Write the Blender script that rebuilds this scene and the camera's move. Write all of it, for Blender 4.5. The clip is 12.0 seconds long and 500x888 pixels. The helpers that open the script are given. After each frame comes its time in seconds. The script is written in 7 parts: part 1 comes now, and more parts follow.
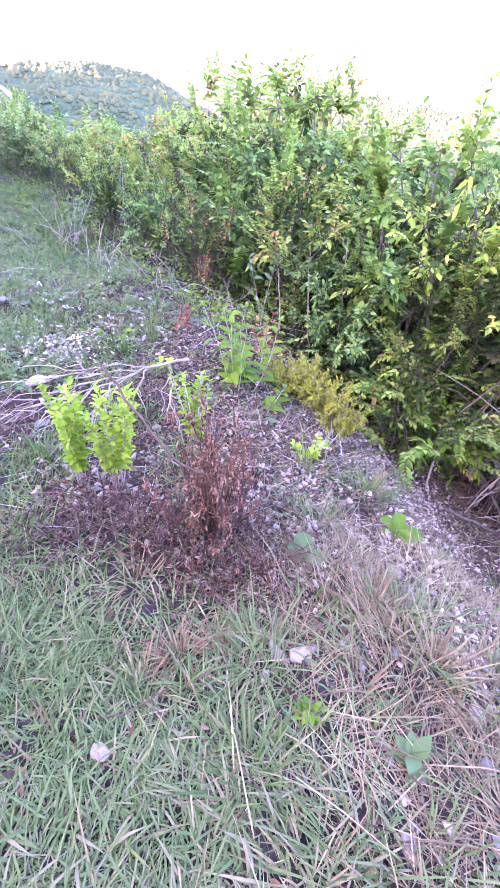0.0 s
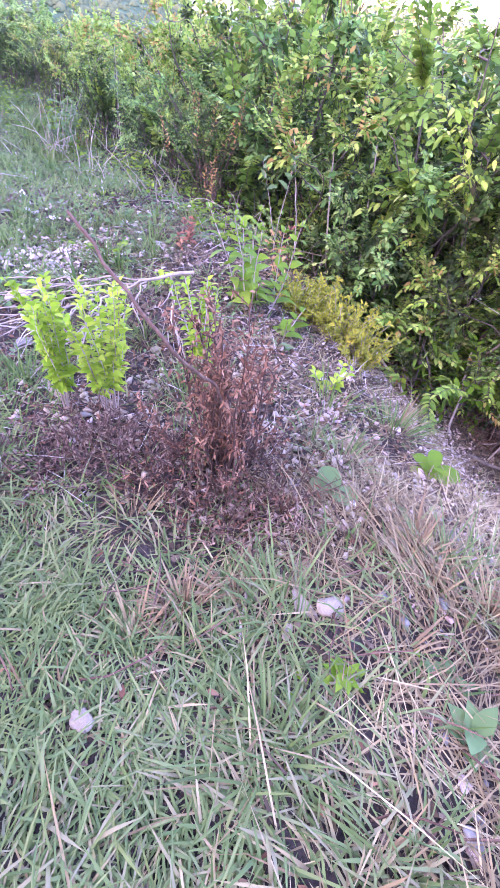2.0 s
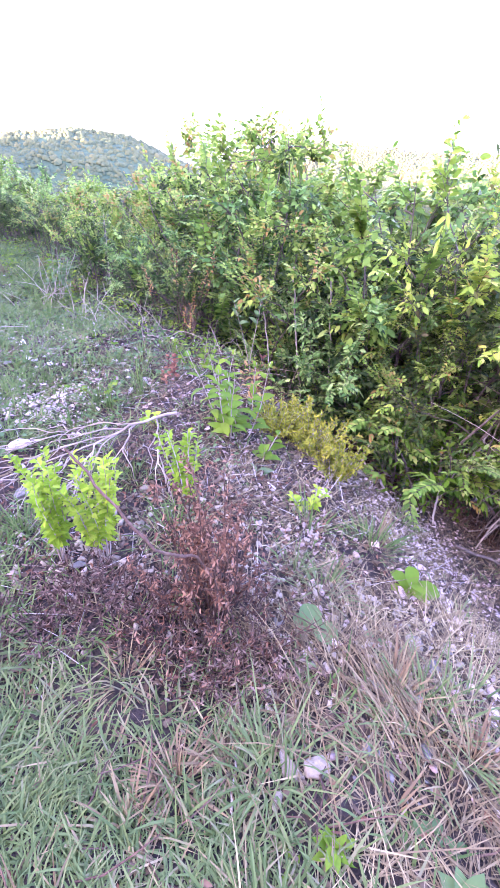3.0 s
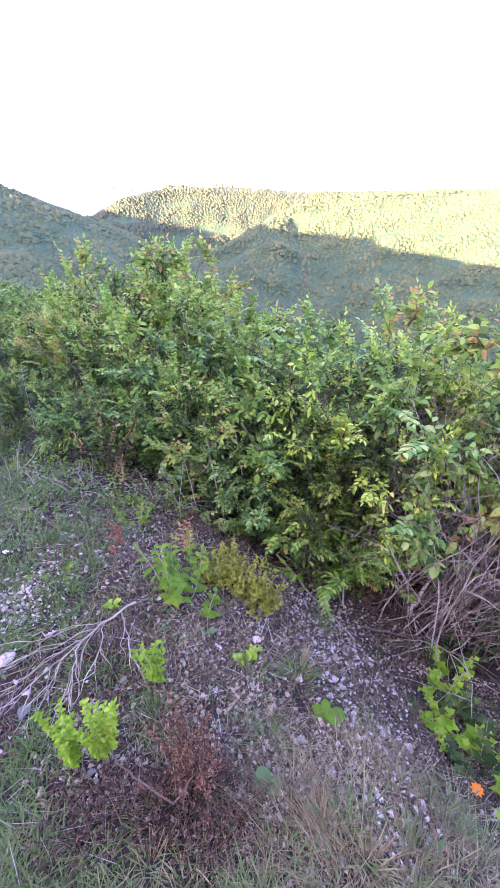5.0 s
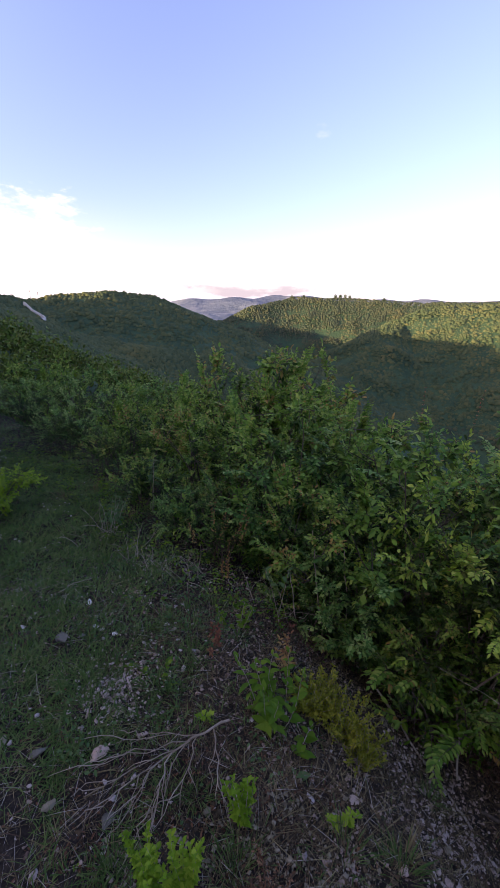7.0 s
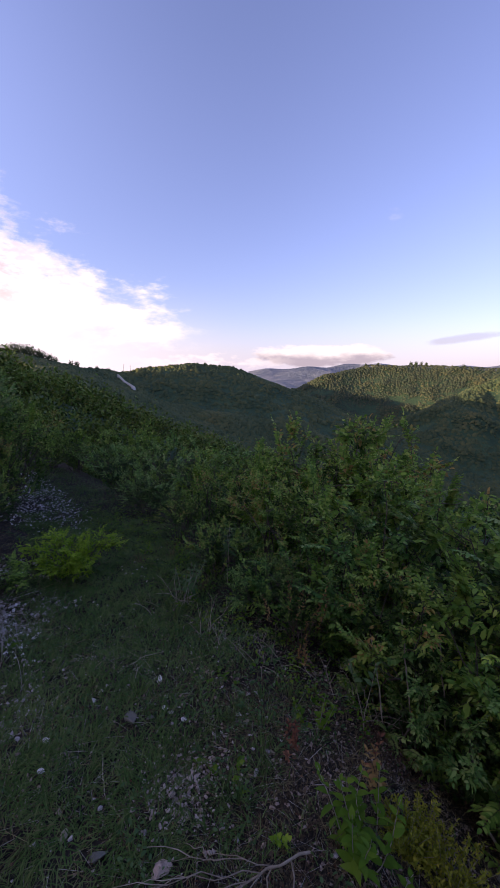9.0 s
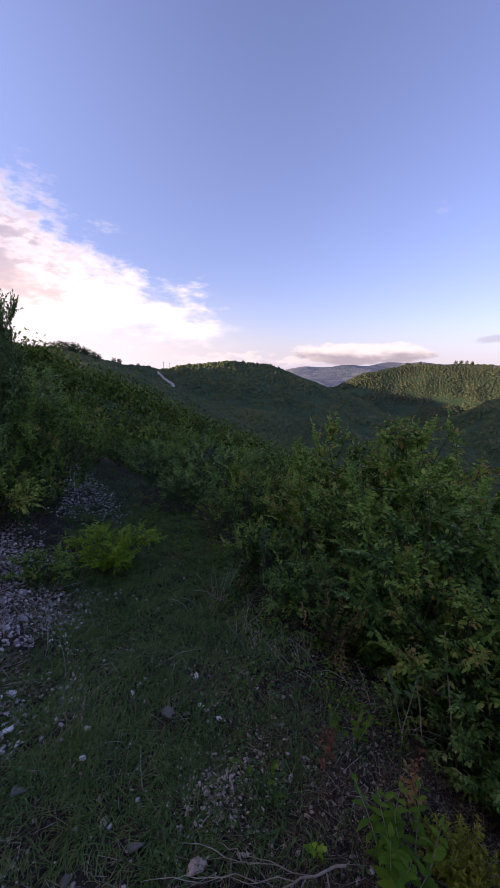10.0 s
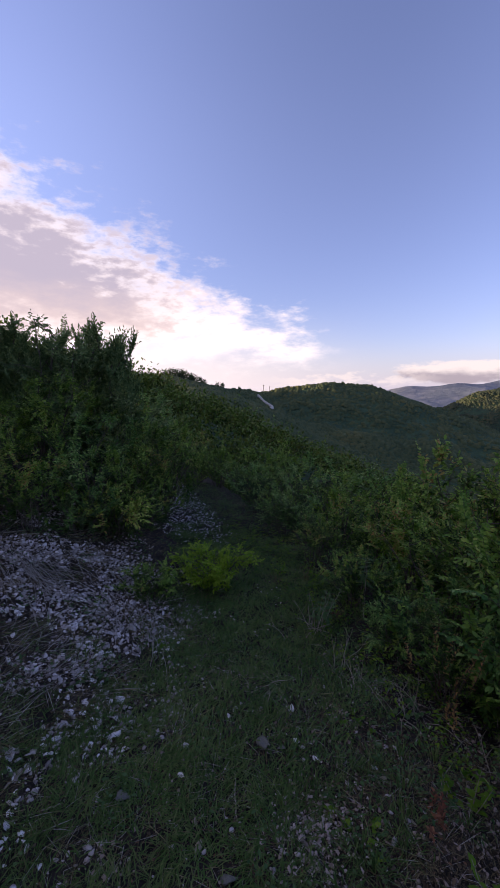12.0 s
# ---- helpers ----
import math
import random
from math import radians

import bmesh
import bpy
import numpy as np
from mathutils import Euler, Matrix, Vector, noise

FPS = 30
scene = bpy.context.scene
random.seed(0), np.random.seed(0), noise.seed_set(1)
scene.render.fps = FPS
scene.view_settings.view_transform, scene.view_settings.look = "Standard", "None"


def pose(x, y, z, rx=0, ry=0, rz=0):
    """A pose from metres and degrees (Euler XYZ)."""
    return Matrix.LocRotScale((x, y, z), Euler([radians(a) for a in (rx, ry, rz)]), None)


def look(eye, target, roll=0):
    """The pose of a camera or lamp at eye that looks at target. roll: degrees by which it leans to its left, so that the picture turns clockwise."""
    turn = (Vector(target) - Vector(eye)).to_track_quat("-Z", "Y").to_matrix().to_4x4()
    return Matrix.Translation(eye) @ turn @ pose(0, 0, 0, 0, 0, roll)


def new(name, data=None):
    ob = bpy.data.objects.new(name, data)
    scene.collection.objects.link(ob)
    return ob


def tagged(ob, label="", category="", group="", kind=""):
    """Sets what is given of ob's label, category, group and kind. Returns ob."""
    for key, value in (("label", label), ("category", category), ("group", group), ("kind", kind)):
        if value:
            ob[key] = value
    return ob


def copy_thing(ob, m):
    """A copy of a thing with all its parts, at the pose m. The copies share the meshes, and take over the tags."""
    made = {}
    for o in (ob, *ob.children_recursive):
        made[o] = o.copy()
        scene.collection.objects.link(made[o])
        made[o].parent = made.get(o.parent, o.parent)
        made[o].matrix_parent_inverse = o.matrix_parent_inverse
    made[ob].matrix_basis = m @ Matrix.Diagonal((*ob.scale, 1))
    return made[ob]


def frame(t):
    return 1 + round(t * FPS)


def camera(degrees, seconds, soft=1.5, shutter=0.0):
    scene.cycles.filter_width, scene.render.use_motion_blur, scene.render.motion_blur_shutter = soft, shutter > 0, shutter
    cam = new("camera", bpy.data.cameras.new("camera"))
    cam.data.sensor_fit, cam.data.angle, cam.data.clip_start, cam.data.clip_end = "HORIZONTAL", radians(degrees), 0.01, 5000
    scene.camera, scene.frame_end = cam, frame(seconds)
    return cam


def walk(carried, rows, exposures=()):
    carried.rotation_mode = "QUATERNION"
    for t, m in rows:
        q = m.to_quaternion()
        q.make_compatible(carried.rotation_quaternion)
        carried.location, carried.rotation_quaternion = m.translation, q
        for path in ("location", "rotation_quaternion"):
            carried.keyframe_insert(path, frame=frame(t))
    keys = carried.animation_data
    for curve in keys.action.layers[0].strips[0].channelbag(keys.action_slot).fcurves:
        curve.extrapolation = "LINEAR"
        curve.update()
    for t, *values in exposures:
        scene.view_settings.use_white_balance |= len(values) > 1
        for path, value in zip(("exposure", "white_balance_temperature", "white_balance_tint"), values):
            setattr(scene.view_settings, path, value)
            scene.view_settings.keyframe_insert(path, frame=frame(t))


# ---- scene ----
cam = camera(61.8, 12.0)
PATH = [
    (0, (0.434, -0.119, 0.759), (0.081, 1.406, -0.486), 7.0),
    (0.5, (0.432, -0.117, 0.738), (0.092, 1.369, -0.556), 7.3),
    (1, (0.421, -0.096, 0.677), (0.092, 1.334, -0.682), 8.7),
    (1.5, (0.405, -0.07, 0.624), (0.12, 1.339, -0.766), 9.9),
    (2, (0.403, -0.049, 0.613), (0.095, 1.329, -0.804), 8.2),
    (2.5, (0.411, -0.045, 0.648), (0.069, 1.392, -0.7), 6.0),
    (3, (0.419, -0.029, 0.765), (0.042, 1.588, -0.351), 3.3),
    (3.2, (0.421, -0.009, 0.813), (0.07, 1.677, -0.204), 4.2),
    (4.8, (0.384, -0.106, 1.468), (0.218, 1.595, 0.429), 0.0),
    (5, (0.386, -0.114, 1.486), (0.369, 1.628, 0.505), 1.2),
    (5.5, (0.375, -0.113, 1.531), (0.362, 1.701, 0.688), 0.3),
    (6, (0.354, -0.132, 1.565), (0.284, 1.731, 0.841), 0.7),
    (6.5, (0.327, -0.139, 1.585), (0.111, 1.738, 0.928), 1.8),
    (7, (0.297, -0.134, 1.602), (-0.208, 1.706, 1.003), 1.8),
    (7.2, (0.275, -0.133, 1.602), (-0.289, 1.697, 1.027), 2.3),
    (8.8, (0.231, -0.107, 1.621), (-0.611, 1.681, 1.316), 0.8),
    (9, (0.229, -0.098, 1.622), (-0.625, 1.685, 1.318), 0.9),
    (9.5, (0.209, -0.09, 1.625), (-0.672, 1.672, 1.279), 1.3),
    (10, (0.2, -0.098, 1.639), (-0.804, 1.602, 1.322), 1.4),
    (10.5, (0.184, -0.116, 1.64), (-0.89, 1.546, 1.346), 1.6),
    (11, (0.193, -0.111, 1.651), (-0.978, 1.492, 1.404), 1.6),
    (11.5, (0.185, -0.114, 1.654), (-1.111, 1.396, 1.449), 1.4),
    (12, (0.191, -0.099, 1.66), (-1.192, 1.328, 1.438), 0.4),
]
EXPOSURES = [
    (0.0, 5.12, 6520, 51), (1.5, 5.0, 6700, 51), (2.2, 5.02, 6700, 51), (3.2, 5.05, 6650, 50), (4.8, 4.34, 6650, 43), (5.5, 3.78, 6700, 35), (6.0, 3.0, 6950, 24), (6.5, 2.15, 7350, 22), (7.2, 1.5, 7000, 20), (8.8, 1.06, 6800, 25), (12.0, 0.82, 6800, 21),
]
walk(cam, [(t, look(eye, target, roll)) for t, eye, target, roll in PATH], EXPOSURES)

# ---- light ----
SUN_AZ, SUN_EL = 134.0, 5.0          # degrees to the left of +y, degrees above the horizon


def world_sky():
    w = bpy.data.worlds.new("sky")
    scene.world = w
    w.use_nodes = True
    nt = w.node_tree
    nt.nodes.clear()
    N, L = nt.nodes.new, nt.links.new

    def math_node(op, a, b=None, c=None, clamp=False):
        n = N("ShaderNodeMath")
        n.operation, n.use_clamp = op, clamp
        for i, v in enumerate((a, b, c)):
            if v is None:
                continue
            if isinstance(v, (int, float)):
                n.inputs[i].default_value = v
            else:
                L(v, n.inputs[i])
        return n.outputs[0]

    def ramp(value, lo, hi):
        n = N("ShaderNodeMapRange")
        n.interpolation_type = "SMOOTHSTEP"
        L(value, n.inputs[0])
        n.inputs[1].default_value, n.inputs[2].default_value = lo, hi
        return n.outputs[0]

    def mix(f, a, b):
        n = N("ShaderNodeMix")
        n.data_type = "RGBA"
        L(f, n.inputs[0]) if not isinstance(f, (int, float)) else None
        for i, v in ((6, a), (7, b)):
            if isinstance(v, tuple):
                n.inputs[i].default_value = (*v, 1)
            else:
                L(v, n.inputs[i])
        return n.outputs[2]

    sky = N("ShaderNodeTexSky")
    sky.sky_type, sky.sun_disc = "NISHITA", False
    sky.sun_elevation, sky.sun_rotation = radians(SUN_EL), radians(-SUN_AZ)
    sky.altitude, sky.air_density, sky.dust_density, sky.ozone_density = 600, 1.0, 0.6, 2.0
    tc = N("ShaderNodeTexCoord")
    sep = N("ShaderNodeSeparateXYZ")
    L(tc.outputs["Generated"], sep.inputs[0])
    x, y, z = sep.outputs
    az = math_node("MULTIPLY", math_node("ARCTAN2", math_node("MULTIPLY", x, -1.0), y), 57.296)
    el = math_node("MULTIPLY", math_node("ARCSINE", z), 57.296)
    mp = N("ShaderNodeMapping")
    mp.inputs["Scale"].default_value = (5, 5, 13)
    L(tc.outputs["Generated"], mp.inputs[0])
    no = N("ShaderNodeTexNoise")
    no.inputs["Scale"].default_value, no.inputs["Detail"].default_value, no.inputs["Roughness"].default_value = 2.2, 9, 0.62
    L(mp.outputs[0], no.inputs["Vector"])
    n = math_node("SUBTRACT", no.outputs[0], 0.5)
    fine = N("ShaderNodeTexNoise")
    fine.inputs["Scale"].default_value, fine.inputs["Detail"].default_value = 6.0, 8
    L(mp.outputs[0], fine.inputs["Vector"])
    nf = math_node("SUBTRACT", fine.outputs[0], 0.5)
    # the large cloud bank over the sunset
    top = math_node("ADD", math_node("MULTIPLY", math_node("SUBTRACT", az, 33.0), 0.5), 6.0)
    over = math_node("SUBTRACT", math_node("ADD", top, math_node("ADD", math_node("MULTIPLY", n, 20.0), math_node("MULTIPLY", nf, 7.0))), el)
    bank = ramp(over, -2.0, 6.0)
    low = ramp(math_node("ADD", el, math_node("MULTIPLY", n, 9.0)), 3.0, 8.0)
    side = ramp(az, 29.0, 39.0)
    bank = math_node("MULTIPLY", math_node("MULTIPLY", bank, low), side)
    inner = ramp(math_node("ADD", over, math_node("MULTIPLY", nf, 5.0)), 0.5, 8.0)
    inner = math_node("MULTIPLY", inner, math_node("MULTIPLY", ramp(math_node("ADD", az, math_node("MULTIPLY", n, 12.0)), 49.0, 62.0), ramp(math_node("ADD", el, math_node("MULTIPLY", n, 8.0)), 6.0, 11.0)))
    peach = math_node("MULTIPLY", math_node("MULTIPLY", ramp(math_node("ADD", nf, math_node("MULTIPLY", n, 0.8)), -0.02, 0.16), ramp(el, 5.0, 9.0)), math_node("MULTIPLY", ramp(az, 42.0, 56.0), 0.8))
    # lens cloud over the far mountains, and thin streaks
    e1 = math_node("DIVIDE", math_node("SUBTRACT", az, 16.5), 9.5)
    e2 = math_node("DIVIDE", math_node("SUBTRACT", el, 3.3), 1.6)
    lens_r = math_node("ADD", math_node("POWER", math_node("ABSOLUTE", e1), 2.0), math_node("POWER", math_node("ABSOLUTE", e2), 2.0))
    lens_c = ramp(math_node("SUBTRACT", math_node("ADD", 1.0, math_node("MULTIPLY", n, 2.6)), lens_r), 0.0, 0.45)
    s1 = math_node("DIVIDE", math_node("SUBTRACT", az, -1.5), 6.5)
    s2 = math_node("DIVIDE", math_node("SUBTRACT", math_node("ADD", el, math_node("MULTIPLY", az, 0.11)), 5.2), 0.55)
    streak_r = math_node("ADD", math_node("POWER", math_node("ABSOLUTE", s1), 2.0), math_node("POWER", math_node("ABSOLUTE", s2), 2.0))
    streak = math_node("MULTIPLY", ramp(math_node("SUBTRACT", math_node("ADD", 1.0, math_node("MULTIPLY", n, 2.5)), streak_r), 0.0, 0.9), 0.4)
    # a faint wisp high up, and low streaks on the skyline
    w1 = math_node("DIVIDE", math_node("SUBTRACT", az, 8.0), 1.3)
    w2 = math_node("DIVIDE", math_node("SUBTRACT", el, 19.5), 1.3)
    wisp_r = math_node("ADD", math_node("POWER", math_node("ABSOLUTE", w1), 2.0), math_node("POWER", math_node("ABSOLUTE", w2), 2.0))
    wisp = math_node("MULTIPLY", ramp(math_node("SUBTRACT", math_node("ADD", 0.6, math_node("MULTIPLY", nf, 5.0)), wisp_r), 0.0, 1.6), 0.10)
    low_r = math_node("ABSOLUTE", math_node("DIVIDE", math_node("SUBTRACT", el, math_node("ADD", 2.3, math_node("MULTIPLY", n, 3.0))), 0.9))
    low_c = math_node("MULTIPLY", ramp(math_node("SUBTRACT", math_node("ADD", 0.85, math_node("MULTIPLY", nf, 4.0)), low_r), 0.0, 0.8), math_node("MULTIPLY", ramp(az, 18.0, 26.0), ramp(az, 44.0, 36.0)))
    glow = ramp(az, 22.0, 62.0)
    glow = math_node("MULTIPLY", glow, ramp(el, 13.0, 0.0))
    col = mix(ramp(el, 38.0, 75.0), mix(ramp(el, 2.0, 34.0), SKY_LOW, mix(ramp(az, 22.0, 72.0), SKY_HIGH, SKY_WEST)), ZENITH)
    tinted = N("ShaderNodeMix")
    tinted.data_type, tinted.blend_type = "RGBA", "MULTIPLY"
    tinted.inputs[0].default_value = 1.0
    L(sky.outputs[0], tinted.inputs[6])
    L(col, tinted.inputs[7])
    c = tinted.outputs[2]
    west = ramp(math_node("COSINE", math_node("MULTIPLY", math_node("SUBTRACT", az, SUN_AZ - 64), 1 / 57.296)), -0.5, 0.45)
    c = mix(math_node("MULTIPLY", ramp(el, 8.0, 0.0), 0.8), c, mix(west, HAZE_EAST, HAZE))
    c = mix(math_node("MULTIPLY", glow, 0.8), c, GLOW)
    # the bright sunset sky round the sun's bearing
    dot = N("ShaderNodeVectorMath")
    dot.operation = "DOT_PRODUCT"
    L(tc.outputs["Generated"], dot.inputs[0])
    _p, _q = radians(SUN_AZ - 20), radians(SUN_EL + 6)
    dot.inputs[1].default_value = (-math.sin(_p) * math.cos(_q), math.cos(_p) * math.cos(_q), math.sin(_q))
    aureole = ramp(dot.outputs["Value"], 0.77, 1.02)
    c = mix(aureole, c, AUREOLE)
    c = mix(math_node("MULTIPLY", bank, 0.95), c, mix(inner, mix(peach, CLOUD_LIT, CLOUD_PEACH), mix(ramp(math_node("ADD", el, math_node("MULTIPLY", n, 7.0)), 15.0, 7.0), CLOUD_GREY, CLOUD_WARM)))
    c = mix(math_node("MULTIPLY", lens_c, 0.8), c, mix(ramp(math_node("SUBTRACT", el, math_node("MULTIPLY", n, 3.0)), 2.6, 3.8), LENS_GREY, LENS_LIT))
    c = mix(streak, c, LENS_GREY)
    c = mix(math_node("MULTIPLY", low_c, 0.55), c, LENS_LIT)
    c = mix(wisp, c, LENS_LIT)
    bg = N("ShaderNodeBackground")
    L(c, bg.inputs[0])
    bg.inputs[1].default_value = SKY_STRENGTH
    out = N("ShaderNodeOutputWorld")
    L(bg.outputs[0], out.inputs[0])


SKY_STRENGTH = 0.07
SKY_LOW, SKY_HIGH, ZENITH = (2.95, 2.45, 3.4), (3.6, 2.78, 3.45), (4.6, 3.9, 4.4)
SKY_WEST = (5.6, 4.2, 5.0)
GLOW, CLOUD_LIT, CLOUD_GREY = (9.8, 8.9, 8.6), (10.2, 9.4, 9.2), (4.6, 4.3, 5.1)
AUREOLE = (46, 37, 29)
CLOUD_WARM = (7.2, 5.9, 5.5)
CLOUD_PEACH = (7.9, 6.7, 6.5)
HAZE, HAZE_EAST = (5.0, 5.3, 7.1), (1.6, 1.6, 2.3)
LENS_LIT, LENS_GREY = (8.6, 7.8, 7.4), (3.3, 2.9, 3.3)
world_sky()
sun = new("sun", bpy.data.lights.new("sun", "SUN"))
sun.data.energy, sun.data.angle, sun.data.color = 3.8, radians(0.5), (1.0, 0.80, 0.50)
_a, _e = radians(SUN_AZ), radians(SUN_EL)
sun.matrix_world = look((0, 0, 50), (50 * math.sin(_a) * math.cos(_e), -50 * math.cos(_a) * math.cos(_e), 50 - 50 * math.sin(_e)))


# ---- materials ----
def material(name, build):
    m = bpy.data.materials.new(name)
    m.use_nodes = True
    nt = m.node_tree
    nt.nodes.clear()
    out = nt.nodes.new("ShaderNodeOutputMaterial")
    build(nt, nt.nodes.new, nt.links.new, out)
    return m


def ramp_node(N, stops):
    r = N("ShaderNodeValToRGB")
    e = r.color_ramp.elements
    while len(e) < len(stops):
        e.new(0.5)
    for k, (p, c) in zip(e, stops):
        k.position, k.color = p, (*c, 1)
    return r


def noise_node(N, L, scale, detail=4, rough=0.6, coords="Object"):
    tc = N("ShaderNodeTexCoord")
    n = N("ShaderNodeTexNoise")
    n.inputs["Scale"].default_value, n.inputs["Detail"].default_value, n.inputs["Roughness"].default_value = scale, detail, rough
    L(tc.outputs[coords], n.inputs["Vector"])
    return n.outputs[0]


def leaf_material(name, stops, rough=0.5, glow=0.25, scale=60, spec=0.13, broad=3.0, tone=0.62, vary=0.75):
    """Leaf: colour by island and a blotch noise, part of the light passing through."""
    def build(nt, N, L, out):
        geo = N("ShaderNodeNewGeometry")
        info = N("ShaderNodeObjectInfo")
        blotch = noise_node(N, L, scale, 3)
        big = noise_node(N, L, broad, 2)
        a = N("ShaderNodeMath")
        a.operation = "MULTIPLY_ADD"
        L(geo.outputs["Random Per Island"], a.inputs[0])
        a.inputs[1].default_value = vary
        L(big, a.inputs[2])
        b = N("ShaderNodeMath")
        b.operation = "MULTIPLY_ADD"
        L(blotch, b.inputs[0])
        b.inputs[1].default_value = 0.25
        L(a.outputs[0], b.inputs[2])
        c = N("ShaderNodeMath")
        c.operation = "MULTIPLY_ADD"
        L(info.outputs["Random"], c.inputs[0])
        c.inputs[1].default_value = 0.36
        L(b.outputs[0], c.inputs[2])
        d = N("ShaderNodeMapRange")
        L(c.outputs[0], d.inputs[0])
        d.inputs[1].default_value, d.inputs[2].default_value = 0.5, 1.6
        r = ramp_node(N, [(k, tuple(tone * v for v in col)) for k, col in stops])
        L(d.outputs[0], r.inputs[0])
        p = N("ShaderNodeBsdfPrincipled")
        L(r.outputs[0], p.inputs["Base Color"])
        p.inputs["Roughness"].default_value = rough
        p.inputs["Specular IOR Level"].default_value = spec
        t = N("ShaderNodeBsdfTranslucent")
        L(r.outputs[0], t.inputs[0])
        mx = N("ShaderNodeMixShader")
        mx.inputs[0].default_value = glow
        L(p.outputs[0], mx.inputs[1])
        L(t.outputs[0], mx.inputs[2])
        L(mx.outputs[0], out.inputs[0])
    return material(name, build)


def rough_material(name, stops, scale, bump=0.3, dist=0.01, rough=0.9, scale2=None, island=0.0, tone=1.0):
    """Stone, bark, soil: two noises, a colour ramp and relief."""
    def build(nt, N, L, out):
        n1 = noise_node(N, L, scale, 6, 0.65)
        n2 = noise_node(N, L, scale2 or scale * 7, 4, 0.6)
        m = N("ShaderNodeMath")
        m.operation = "MULTIPLY_ADD"
        L(n2, m.inputs[0])
        m.inputs[1].default_value = 0.45
        L(n1, m.inputs[2])
        s = N("ShaderNodeMath")
        s.operation = "ADD"
        L(m.outputs[0], s.inputs[0])
        s.inputs[1].default_value = -0.225
        val = s.outputs[0]
        if island:
            geo = N("ShaderNodeNewGeometry")
            info = N("ShaderNodeObjectInfo")
            ad = N("ShaderNodeMath")
            ad.operation = "ADD"
            L(geo.outputs["Random Per Island"], ad.inputs[0])
            L(info.outputs["Random"], ad.inputs[1])
            k = N("ShaderNodeMath")
            k.operation = "MULTIPLY_ADD"
            L(ad.outputs[0], k.inputs[0])
            k.inputs[1].default_value = island
            L(val, k.inputs[2])
            sub = N("ShaderNodeMath")
            sub.operation = "SUBTRACT"
            L(k.outputs[0], sub.inputs[0])
            sub.inputs[1].default_value = island * 0.75
            val = sub.outputs[0]
        r = ramp_node(N, [(k, tuple(tone * v for v in col)) for k, col in stops])
        L(val, r.inputs[0])
        p = N("ShaderNodeBsdfPrincipled")
        L(r.outputs[0], p.inputs["Base Color"])
        p.inputs["Roughness"].default_value = rough
        p.inputs["Specular IOR Level"].default_value = 0.25
        b = N("ShaderNodeBump")
        b.inputs["Strength"].default_value, b.inputs["Distance"].default_value = bump, dist
        L(m.outputs[0], b.inputs["Height"])
        L(b.outputs[0], p.inputs["Normal"])
        L(p.outputs[0], out.inputs[0])
    return material(name, build)


M_SOIL = rough_material("soil and litter", [(0.25, (0.017, 0.0122, 0.0095)), (0.45, (0.047, 0.035, 0.028)), (0.6, (0.086, 0.065, 0.053)), (0.8, (0.155, 0.124, 0.104))], 14, 1.0, 0.02, 0.95, 130, tone=0.43)
M_CRUMB = rough_material("earth and bark crumbs", [(0.2, (0.0379, 0.0272, 0.0162)), (0.5, (0.113, 0.0798, 0.0487)), (0.8, (0.243, 0.178, 0.111))], 40, 0.3, 0.003, 0.95, 200, 0.5, tone=0.44)
M_HILL = rough_material("hillside undergrowth", [(0.3, (0.0257, 0.0568, 0.0319)), (0.5, (0.0392, 0.0784, 0.041)), (0.7, (0.0605, 0.103, 0.0479))], 0.08, 0.8, 1.5, 0.95, 0.7)
# the bluish base colour of the far mountains stands in for haze
M_HAZY_MOUNTAIN = rough_material("bare mountain, haze in its colour", [(0.3, (0.10, 0.125, 0.175)), (0.5, (0.15, 0.175, 0.225)), (0.7, (0.27, 0.275, 0.30))], 0.006, 0.6, 30, 0.95, 0.03)
M_STONE = rough_material("limestone", [(0.2, (0.11, 0.094, 0.0696)), (0.5, (0.235, 0.201, 0.147)), (0.8, (0.43, 0.374, 0.274))], 25, 0.6, 0.006, 0.9, 160, 0.4, tone=0.62)
M_PINK = rough_material("pinkish stone", [(0.3, (0.35, 0.24, 0.2)), (0.6, (0.55, 0.42, 0.36)), (0.8, (0.68, 0.58, 0.5))], 30, 0.5, 0.006, 0.85, 160)
M_DARKSTONE = rough_material("bluish weathered stone", [(0.3, (0.13, 0.126, 0.113)), (0.6, (0.26, 0.253, 0.22)), (0.8, (0.468, 0.452, 0.391))], 22, 0.6, 0.006, 0.9, 150, tone=0.62)
M_GRAVEL = rough_material("pinkish limestone gravel", [(0.2, (0.095, 0.0601, 0.0486)), (0.5, (0.225, 0.15, 0.124)), (0.8, (0.48, 0.364, 0.31))], 25, 0.6, 0.006, 0.9, 160, 0.75, tone=0.68)
M_PALEGRAVEL = rough_material("broken pinkish limestone", [(0.2, (0.12, 0.088, 0.078)), (0.5, (0.27, 0.205, 0.185)), (0.8, (0.52, 0.43, 0.39))], 25, 0.6, 0.006, 0.9, 160, 0.7, tone=0.82)
M_MAUVE = rough_material("mauve grey pebble", [(0.2, (0.14, 0.118, 0.118)), (0.5, (0.27, 0.228, 0.225)), (0.8, (0.50, 0.44, 0.43))], 25, 0.6, 0.006, 0.9, 160, 0.65, tone=0.85)
M_CHALK = rough_material("pale weathered limestone", [(0.2, (0.237, 0.219, 0.225)), (0.5, (0.472, 0.444, 0.455)), (0.8, (0.778, 0.739, 0.751))], 25, 0.6, 0.006, 0.9, 160, 0.4)
